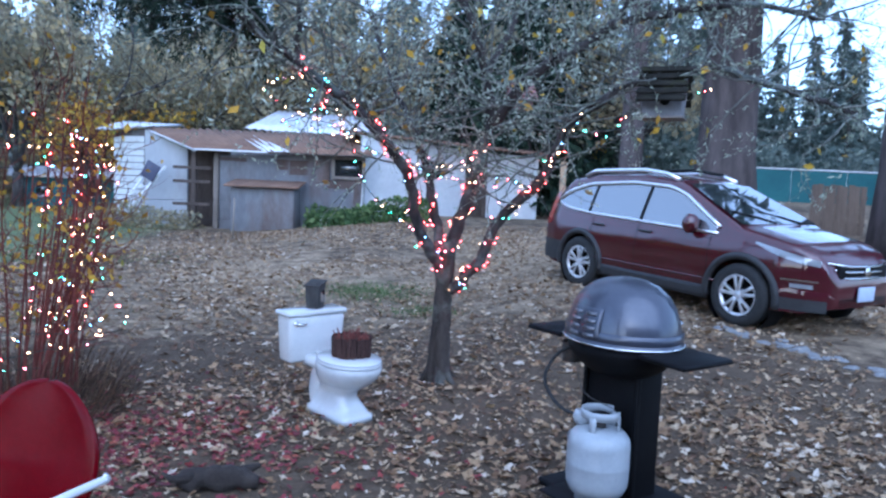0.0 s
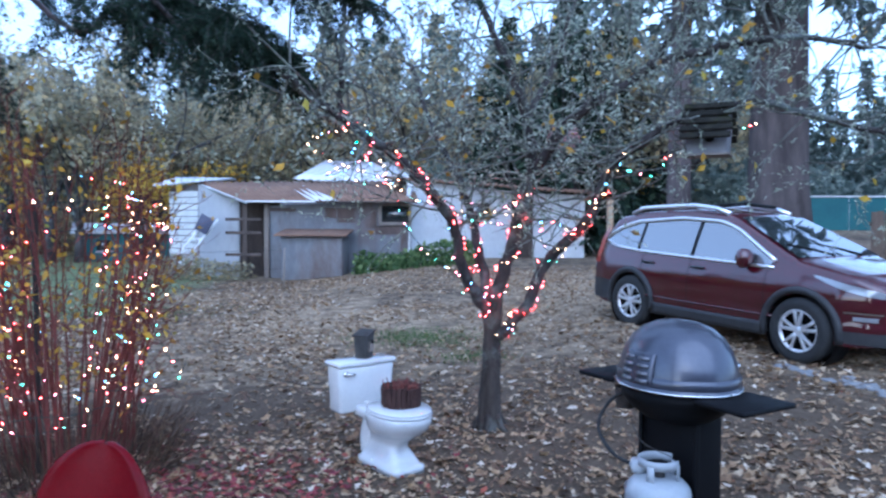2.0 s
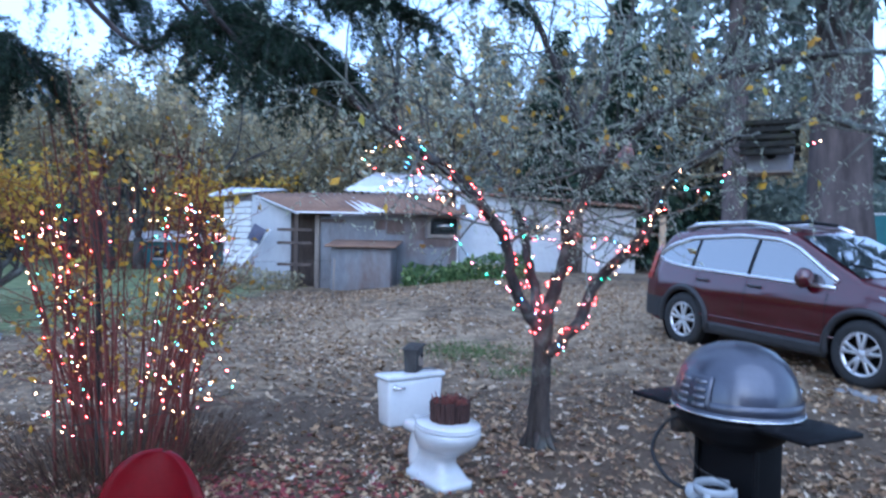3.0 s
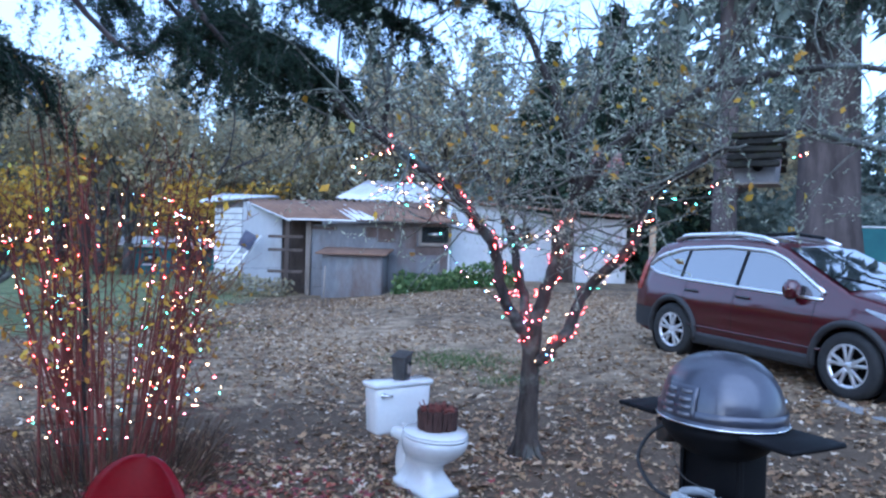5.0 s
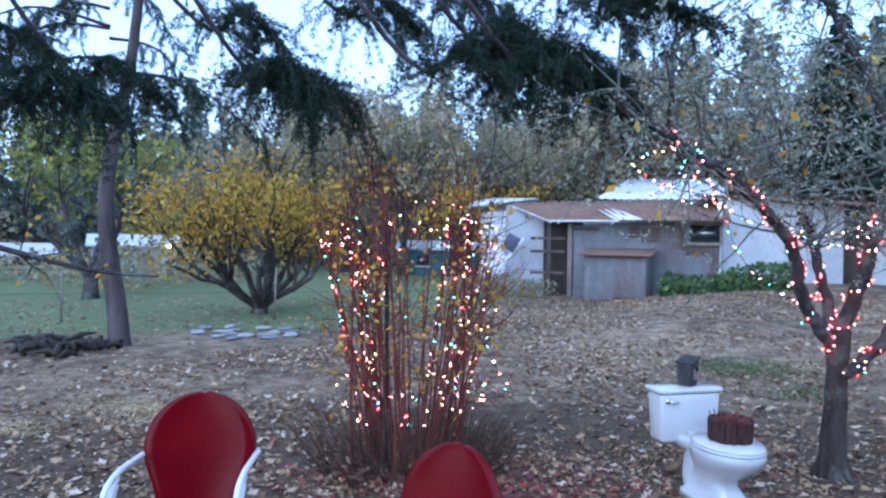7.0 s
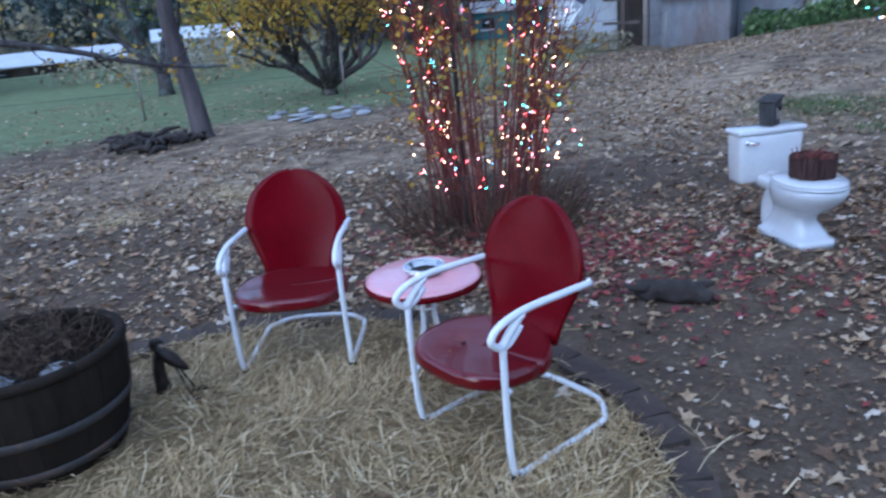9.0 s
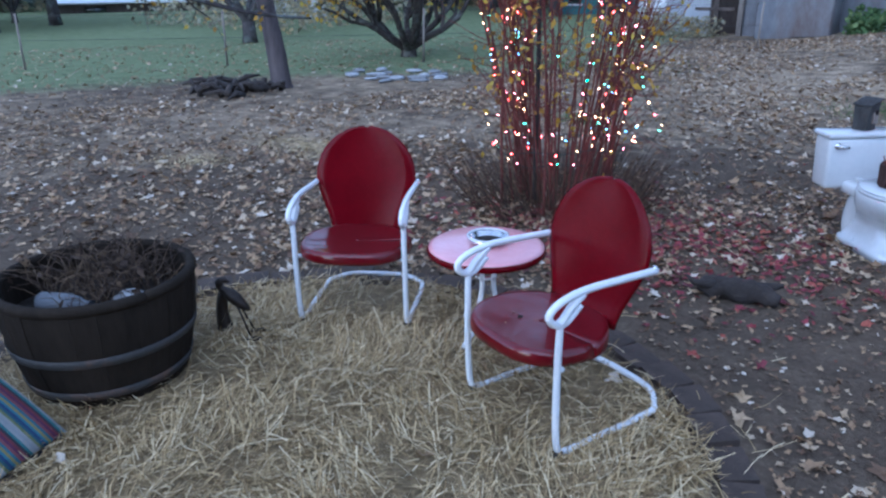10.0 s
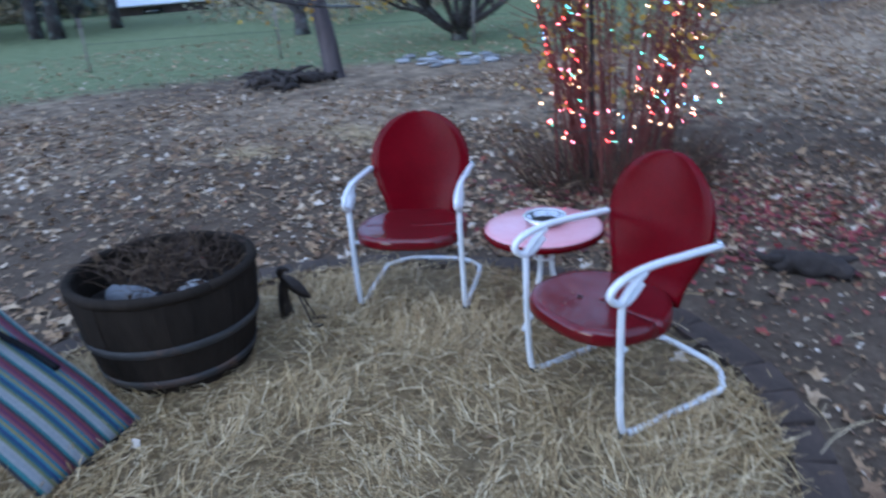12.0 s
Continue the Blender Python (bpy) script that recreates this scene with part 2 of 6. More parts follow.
M_TEAL = worn("teal_fence_screen", (0.03, 0.11, 0.125), (0.05, 0.165, 0.175), 0.8, 0.8, relief=0.2)
M_BARK = bark("mossy_apple_bark", (0.022, 0.019, 0.019), (0.085, 0.075, 0.072), 9, (0.14, 0.155, 0.145))
M_FIRBARK = bark("fir_bark", (0.035, 0.029, 0.03), (0.13, 0.108, 0.105), 3.5)
M_TRUNK = bark("dark_apple_trunk", (0.018, 0.015, 0.013), (0.085, 0.07, 0.06), 11, (0.13, 0.13, 0.115))
M_TWIG = bark("red_brown_twig", (0.075, 0.022, 0.018), (0.21, 0.075, 0.06), 14)
M_LICHENTWIG = bark("lichened_twig", (0.07, 0.068, 0.06), (0.21, 0.21, 0.185), 14, (0.33, 0.36, 0.3))
M_LICHEN = assorted("grey_lichen", [(0.0, (0.3, 0.34, 0.25)), (0.5, (0.44, 0.48, 0.37)), (1.0, (0.6, 0.64, 0.52))], 0.9, 0.2, 0.35)
M_YELLOW = assorted("yellow_leaf", [(0.0, (0.25, 0.13, 0.03)), (0.4, (0.5, 0.3, 0.035)), (0.8, (0.66, 0.44, 0.05)), (1.0, (0.4, 0.4, 0.08))], 0.7, 0.3, 0.35)
M_BROWNLEAF = assorted("autumn_brown_leaf", [(0.0, (0.2, 0.18, 0.13)), (0.4, (0.34, 0.29, 0.18)), (0.7, (0.36, 0.36, 0.26)), (1.0, (0.52, 0.39, 0.18))], 0.8, 0.3, 0.4)
M_OLIVE = assorted("olive_yellow_leaf", [(0.0, (0.12, 0.14, 0.04)), (0.5, (0.24, 0.25, 0.06)), (1.0, (0.4, 0.36, 0.08))], 0.8, 0.3, 0.4)
M_GREENLEAF = assorted("green_leaf", [(0.0, (0.05, 0.085, 0.03)), (0.6, (0.1, 0.165, 0.055)), (1.0, (0.2, 0.25, 0.09))], 0.7, 0.3, 0.3)
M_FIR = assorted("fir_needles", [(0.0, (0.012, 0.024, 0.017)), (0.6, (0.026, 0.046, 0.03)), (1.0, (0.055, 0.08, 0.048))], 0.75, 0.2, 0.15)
# Fir green paled and greyed: the distance haze is put into this colour.
M_HAZEFIR = assorted("hazed_fir_needles", [(0.0, (0.09, 0.115, 0.1)), (0.6, (0.17, 0.205, 0.175)), (1.0, (0.27, 0.3, 0.25))], 0.8, 0.3, 0.4)
M_WIRE = worn("dark_green_wire", (0.01, 0.018, 0.012), (0.02, 0.03, 0.02), 9, 0.6)
BULBS = [("red", (1.0, 0.03, 0.02), 46.0), ("warm", (1.0, 0.45, 0.17), 16.0), ("green", (0.25, 0.95, 0.5), 9.0), ("blue", (0.25, 0.6, 1.0), 10.0), ("pink", (1.0, 0.16, 0.16), 24.0)]
M_BULB = [glow(n + "_bulb", c, s * BULB_POWER) for n, c, s in BULBS]


# ---- mesh helpers ----
class Shape:
    """Gathers faces of one mesh."""

    def __init__(self):
        self.v, self.f = [], []

    def add(self, verts, faces):
        o = len(self.v)
        self.v += [tuple(p) for p in verts]
        self.f += [tuple(o + i for i in q) for q in faces]
        return self

    def box(self, c, s, rz=0.0, m=None):
        x, y, z = (a / 2 for a in s)
        t = m if m is not None else Matrix.Translation(c) @ Matrix.Rotation(rz, 4, "Z")
        p = [t @ Vector((sx * x, sy * y, sz * z)) for sx in (-1, 1) for sy in (-1, 1) for sz in (-1, 1)]
        return self.add(p, [(0, 1, 3, 2), (4, 6, 7, 5), (0, 4, 5, 1), (2, 3, 7, 6), (0, 2, 6, 4), (1, 5, 7, 3)])

    def tube(self, pts, radii, n=8, caps=True):
        pts = [Vector(p) for p in pts]
        if not isinstance(radii, (list, tuple)):
            radii = [radii] * len(pts)
        ring, side = [], None
        for i, p in enumerate(pts):
            d = (pts[min(i + 1, len(pts) - 1)] - pts[max(i - 1, 0)]).normalized()
            if side is None:
                side = d.cross(Vector((0.3, 0.2, 1)) if abs(d.z) < 0.9 else Vector((1, 0.1, 0))).normalized()
            side = (side - d * side.dot(d)).normalized()
            other = d.cross(side)
            ring += [p + (side * math.cos(k * math.tau / n) + other * math.sin(k * math.tau / n)) * radii[i] for k in range(n)]
        faces = [(i * n + k, i * n + (k + 1) % n, (i + 1) * n + (k + 1) % n, (i + 1) * n + k) for i in range(len(pts) - 1) for k in range(n)]
        if caps:
            faces += [tuple(range(n))[::-1], tuple(range((len(pts) - 1) * n, len(pts) * n))]
        return self.add(ring, faces)

    def lathe(self, profile, n=32, c=(0, 0, 0), sx=1.0, sy=1.0):
        ring = [(c[0] + r * sx * math.cos(k * math.tau / n), c[1] + r * sy * math.sin(k * math.tau / n), c[2] + z) for r, z in profile for k in range(n)]
        faces = [(i * n + k, i * n + (k + 1) % n, (i + 1) * n + (k + 1) % n, (i + 1) * n + k) for i in range(len(profile) - 1) for k in range(n)]
        return self.add(ring, faces)

    def sheet(self, fn, nu, nv):
        p = [fn(i / nu, j / nv) for j in range(nv + 1) for i in range(nu + 1)]
        w = nu + 1
        return self.add(p, [(j * w + i, j * w + i + 1, (j + 1) * w + i + 1, (j + 1) * w + i) for j in range(nv) for i in range(nu)])

    def moved(self, m):
        self.v = [tuple(m @ Vector(p)) for p in self.v]
        return self


def part(name, shape, material, parent=None, label="", smooth=True, bevel=0.0, solid=0.0, kind=""):
    me = bpy.data.meshes.new(name)
    me.from_pydata(shape.v, [], shape.f)
    if smooth:
        me.polygons.foreach_set("use_smooth", [True] * len(me.polygons))
    me.materials.append(material)
    ob = new(name, me)
    if parent is not None:
        ob.parent = parent
    if solid:
        k = ob.modifiers.new("thickness", "SOLIDIFY")
        k.thickness, k.offset = solid, 0.0
    if bevel:
        k = ob.modifiers.new("bevel", "BEVEL")
        k.width, k.segments, k.limit_method, k.angle_limit = bevel, 2, "ANGLE", radians(35)
    return tagged(ob, label, kind=kind)


def thing(name, label, category, at=(0, 0, 0), rz=0.0, group="", kind="", rot=None):
    ob = new(name)
    ob.empty_display_size = 0.1
    ob.matrix_basis = Matrix.Translation(at) @ (rot if rot is not None else Matrix.Rotation(rz, 4, "Z"))
    return tagged(ob, label, category, group, kind)


def smooth(a):
    a = min(1.0, max(0.0, a))
    return a * a * (3 - 2 * a)


def curve(pts, n):
    """Points along a smooth line through pts."""
    pts = [Vector(p) for p in pts]
    out = []
    for i in range(len(pts) - 1):
        a, b, c, d = pts[max(i - 1, 0)], pts[i], pts[i + 1], pts[min(i + 2, len(pts) - 1)]
        for k in range(n):
            t = k / n
            out.append(0.5 * ((2 * b) + (c - a) * t + (2 * a - 5 * b + 4 * c - d) * t * t + (3 * b - a - 3 * c + d) * t ** 3))
    return out + [pts[-1]]


def leaf(s, p, along, size, rnd, wide=0.5):
    """One small leaf: a kite of two triangles, folded along its middle."""
    d = along.normalized()
    q = d.cross(Vector((rnd.uniform(-1, 1), rnd.uniform(-1, 1), rnd.uniform(-1, 1)))).normalized() * size * wide * 0.5
    n = d.cross(q).normalized() * size * 0.1
    s.add([p, p + d * size * 0.45 + q + n, p + d * size, p + d * size * 0.45 - q + n], [(0, 1, 2), (0, 2, 3)])


def rand_dir(r):
    z, a = r.uniform(-1, 1), r.uniform(0, math.tau)
    k = math.sqrt(1 - z * z)
    return Vector((k * math.cos(a), k * math.sin(a), z))


def height(x, y):
    """The yard is level near by and rises to the back."""
    z = 0.55 * smooth((y - 8) / 13) * smooth((x + 6.5) / 6)
    z += 0.95 * smooth((y - 15) / 22) * smooth((x - 3) / 8)
    z += 0.2 * smooth((y - 4.5) / 5) * smooth(x / 2) * (1 - smooth((y - 12) / 6))
    z += 0.03 * noise.noise((x * 0.25, y * 0.25, 0.0)) * smooth((math.hypot(x, y) - 5) / 5)
    return z


# ---- the ground ----
def build_ground():
    s = Shape()
    n = 170
    ax = [math.copysign(abs(u) ** 2.6 * 420 + abs(u) * 14, u) for u in [2 * i / n - 1 for i in range(n + 1)]]
    ay = [math.copysign(abs(u) ** 2.6 * 420 + abs(u) * 14, u) + 5 for u in [2 * i / n - 1 for i in range(n + 1)]]
    s.add([(x, y, height(x, y)) for y in ay for x in ax], [(j * (n + 1) + i, j * (n + 1) + i + 1, (j + 1) * (n + 1) + i + 1, (j + 1) * (n + 1) + i) for j in range(n) for i in range(n)])
    ob = part("ground", s, M_GROUND)
    tagged(ob, "bare brown earth with leaf litter, thin grass and green lawn further off", "ground", kind="structure")
    col = ob.data.color_attributes.new("cover", "FLOAT_COLOR", "POINT")
    flat = []
    for x, y, z in s.v:
        r = math.hypot(x, y)
        lawn = smooth((r - 11.5) / 3) * smooth((-x - 4.5 - 0.12 * max(0, y - 12)) / 4)
        lawn += 0.42 * math.exp(-((x + 1.0) ** 2 / 1.2 + (y - 10.0) ** 2 / 1.0)) + 0.3 * math.exp(-((x + 4.2) ** 2 + (y - 7.5) ** 2) / 0.5)
        dry = 0.34 * smooth((r - 4.8) / 3) * smooth((-x - 1.0) / 3) + 0.4 * smooth((r - 5) / 4) * smooth((x + 5) / 4) + 0.25 * noise.noise((x * 0.3, y * 0.3, 4.0))
        flat += [min(1, lawn) * 0.62, max(0.0, dry), 0, 1]
    col.data.foreach_set("color", flat)


build_ground()


# ---- the old sheds at the back of the yard ----
def slab(s, a, b, z0a, z1a, z0b, z1b, t=0.1):
    """An upright wall from a to b (plan), with its own foot and top height at each end."""
    a, b = Vector((*a, 0)), Vector((*b, 0))
    n = Vector((-(b - a).y, (b - a).x, 0)).normalized() * t
    p = [a + Vector((0, 0, z0a)), b + Vector((0, 0, z0b)), b + Vector((0, 0, z1b)), a + Vector((0, 0, z1a))]
    return s.add(p + [q + n for q in p], [(0, 1, 2, 3), (7, 6, 5, 4), (0, 4, 5, 1), (1, 5, 6, 2), (2, 6, 7, 3), (3, 7, 4, 0)])


def roof_sheet(s, corners, ribs, rise=0.03):
    """Corrugated iron between four corners: front left, front right, back right, back left."""
    a, b, c, d = (Vector(p) for p in corners)

    def at(u, v):
        p = (a * (1 - u) + b * u) * (1 - v) + (d * (1 - u) + c * u) * v
        return p + Vector((0, 0, rise * math.sin(u * ribs * math.tau) + 0.02 * noise.noise(p * 1.3)))
    return s.sheet(at, ribs * 4, 3)


M_PATCH = worn("rust_brown_stained_board", (0.045, 0.03, 0.026), (0.13, 0.095, 0.082), 2.2, 0.9, relief=0.5, stain=(0.17, 0.17, 0.18), stain_at=(0.52, 0.72), stretch=(1, 1, 0.4))


def build_shed():
    shed = thing("shed", "long low patched outbuilding of white boards, plywood, rusty iron", "shed", (0, 0, 0), kind="")
    # Grey backing shows through the board gaps as the laps' shade lines.
    part("gable_wall", slab(Shape(), (-10.25, 22.35), (-9.05, 21.7), 0.0, 2.72, 0.0, 2.86), M_GREYWALL, shed, "white peeling lap siding, grey backing as its shade lines", smooth=False)
    for k in range(12):
        z = 0.25 + k * 0.2
        part("siding_board", slab(Shape(), (-10.24, 22.33), (-9.06, 21.69), z, z + 0.172, z, z + 0.172, -0.03), M_SIDING, shed, smooth=False)
    part("side_wall", slab(Shape(), (-9.05, 21.7), (-7.7, 21.5), 0.0, 2.82, 0.0, 2.5), M_SHADEDWHITE, shed, "white sheet wall, greyed for the shade on it", smooth=False)
    part("plywood_wall", slab(Shape(), (-6.7, 21.0), (-2.4, 21.0), -0.1, 2.15, 0.3, 2.3), M_GREYWALL, shed, "grey weathered plywood wall", smooth=False)
    for x, w, z, h in ((-6.2, 0.8, 2.04, 0.1), (-4.75, 0.34, 1.95, 0.3), (-4.2, 0.7, 1.88, 0.42), (-3.6, 0.42, 1.8, 0.6), (-2.55, 0.22, 1.45, 1.1), (-3.05, 0.75, 1.45, 0.24)):
        part("patch_board", Shape().box((x, 20.985, z), (w, 0.028, h), m=Matrix.Translation((x, 20.985, z)) @ Matrix.Rotation(0.02 * math.sin(x * 9), 4, "Y")), M_PATCH, shed, smooth=False)
    part("corner_post", Shape().box((-6.65, 20.93, 1.05), (0.14, 0.12, 2.3)), M_GREYWOOD, shed, bevel=0.01)
    part("corner_post", Shape().box((-7.3, 20.95, 1.05), (0.13, 0.12, 2.35)), M_DARKWOOD, shed, bevel=0.01)
    # Dark timber panel put in for the shade of the open porch.
    part("porch_shade_panel", slab(Shape(), (-7.7, 21.55), (-6.6, 22.1), 0, 2.45, 0, 2.6), M_DARKWOOD, shed, "dark panel standing for the shade behind the posts", smooth=False)
    for z in (0.7, 1.35, 1.75):
        part("rail_board", Shape().box((-7.35, 20.9, z), (1.1, 0.05, 0.09)), M_DARKWOOD, shed, bevel=0.006)
    part("white_wall", slab(Shape(), (-2.55, 21.7), (0.62, 23.6), 0.3, 2.95, 0.4, 2.72), M_WHITEWALL, shed, "white painted wall", smooth=False)
    part("wing_wall", slab(Shape(), (-2.4, 21.0), (-2.42, 21.9), 0.2, 2.5, 0.2, 2.9), M_WHITEWALL, shed, smooth=False)
    part("end_wall", slab(Shape(), (1.3, 23.8), (3.05, 24.1), 0.4, 2.66, 0.5, 2.62), M_WHITEWALL, shed, "white painted end wall", smooth=False)
    part("far_end_wall", slab(Shape(), (3.05, 24.1), (3.3, 27.5), 0.5, 2.62, 0.5, 2.8), M_WHITEWALL, shed, smooth=False)
    part("back_wall", slab(Shape(), (3.3, 27.5), (-10.2, 27.0), 0.0, 2.7, 0.0, 2.7), M_GREYWALL, shed, smooth=False)
    part("left_wall", slab(Shape(), (-10.2, 27.0), (-10.25, 22.35), 0.0, 2.7, 0.0, 2.7), M_GREYWALL, shed, smooth=False)
    door = part("door", Shape().box((0.95, 24.05, 1.5), (0.72, 0.06, 2.2)), M_DARKWOOD, shed, "dark brown plank door in shadow", bevel=0.01)
    part("door_post", Shape().box((0.6, 23.7, 1.55), (0.12, 0.14, 2.35)), M_DARKWOOD, shed, bevel=0.01)
    part("door_post", Shape().box((1.28, 23.78, 1.5), (0.12, 0.14, 2.3)), M_DARKWOOD, shed, bevel=0.01)
    # windows
    win = part("window", Shape().box((-2.83, 20.96, 1.92), (0.78, 0.04, 0.48)), M_GLASS, shed, "small dark tilted window")
    fr = Shape()
    for c, sz in (((-2.83, 20.93, 2.2), (0.95, 0.06, 0.08)), ((-2.83, 20.93, 1.64), (0.95, 0.06, 0.09)), ((-3.27, 20.93, 1.92), (0.08, 0.06, 0.6)), ((-2.39, 20.93, 1.92), (0.08, 0.06, 0.6))):
        fr.box(c, sz)
    part("window_frame", fr, M_GREYWOOD, win, bevel=0.006)
    a = Vector((-0.35, 22.98, 2.05))
    part("window", Shape().box(a + Vector((0, -0.02, 0)), (0.6, 0.05, 0.5), 0.54), M_GLASS, shed, "small dark window in the white wall")
    # roofs
    part("lean_to_roof", roof_sheet(Shape(), ((-7.14, 20.5, 2.26), (-2.1, 20.5, 2.27), (-2.6, 23.3, 3.02), (-9.2, 22.0, 2.9)), 30), M_RUST, shed, "rusty corrugated iron roof strewn with needles", solid=0.03)
    part("roof_edge", Shape().box((0, 0, 0), (2.05, 0.05, 0.05), m=Matrix.Translation((-6.12, 20.47, 2.27))), M_ZINC, shed, "pale metal roof edge", bevel=0.008)
    part("roof_edge", Shape().box((0, 0, 0), (2.9, 0.05, 0.05), m=Matrix.Translation((-3.6, 20.47, 2.265))), M_DARKWOOD, shed, "dark weathered roof edge", bevel=0.008)
    rake = Vector((-9.2, 22.0, 2.9)) - Vector((-7.14, 20.5, 2.26))
    part("rake_board", Shape().tube([(-7.1, 20.47, 2.23), Vector((-7.1, 20.47, 2.23)) + rake], 0.04, 4), M_ZINC, shed, "pale metal roof edge", smooth=False)
    part("roof_patch", roof_sheet(Shape(), ((-5.2, 20.55, 2.3), (-4.4, 20.52, 2.3), (-6.3, 22.75, 2.93), (-6.9, 22.7, 2.93)), 6), M_ZINC, shed, "loose pale metal sheet", solid=0.03)
    part("gable_roof", roof_sheet(Shape(), ((-10.6, 21.9, 2.78), (-9.0, 21.5, 2.93), (-8.9, 24.5, 3.16), (-11.0, 24.5, 3.2)), 9), M_ZINC, shed, "pale metal roof", solid=0.05)
    part("high_roof", roof_sheet(Shape(), ((-6.6, 23.6, 3.1), (-2.4, 23.4, 3.0), (-3.2, 26.5, 3.85), (-6.2, 26.5, 3.95)), 16), M_ZINC, shed, "pale metal roof of the taller part behind", solid=0.05)
    part("main_roof", roof_sheet(Shape(), ((-3.2, 21.4, 3.02), (3.4, 23.8, 2.66), (3.5, 27.6, 2.95), (-3.4, 26.5, 3.3)), 30), M_RUST, shed, "rusty iron roof", solid=0.05)
    part("high_wall", slab(Shape(), (-6.4, 26.4), (-2.9, 26.4), 2.5, 3.7, 2.5, 3.6), M_WHITEWALL, shed, smooth=False)


def build_lean_box():
    box = thing("storage_bin", "grey plywood bin with a sloping rusty lid standing against the shed", "bin", (-5.05, 20.25, 0.05))
    part("body", Shape().box((0, 0.1, 0.6), (1.75, 0.9, 1.22)), M_GREYWALL, box, bevel=0.01)
    part("door_panel", Shape().box((0.45, -0.37, 0.6), (0.8, 0.03, 1.05)), M_GREYWALL, box, bevel=0.005)
    part("lid", Shape().box((0, 0, 0), (2.05, 1.15, 0.05), m=Matrix.Translation((0, 0.02, 1.33)) @ Matrix.Rotation(0.14, 4, "X")), M_RUST, box, "rusty sheet lid", bevel=0.01)


def build_ladder_board():
    b = thing("leaning_frame", "white ladder-like frame with a dark board leaning by the shed", "frame", (-8.9, 20.6, 0.0))
    for dx in (0.0, 0.35):
        part("rail", Shape().tube([(-0.9 + dx, 0, 0.0), (0.35 + dx, 0.5, 1.75)], 0.04, 6), M_WHITETUBE, b)
    part("board", Shape().box((0, 0, 0), (0.42, 0.05, 0.5), m=Matrix.Translation((0.35, 0.3, 1.6)) @ Matrix.Rotation(0.5, 4, "Y")), worn("dull_blue_board", (0.03, 0.035, 0.07), (0.09, 0.09, 0.14), 6, 0.6), b, "dark blue-black board", bevel=0.01)
    for z in (0.35, 0.75, 1.15):
        part("rung", Shape().tube([(-0.9 + z * 0.71, 0.3 * z, z), (-0.55 + z * 0.71, 0.3 * z, z)], 0.025, 6), M_WHITETUBE, b)


M_BROWNFENCE = worn("brown_fence_board", (0.09, 0.065, 0.05), (0.2, 0.15, 0.115), 4, 0.9, relief=0.6, stretch=(1, 1, 0.2))


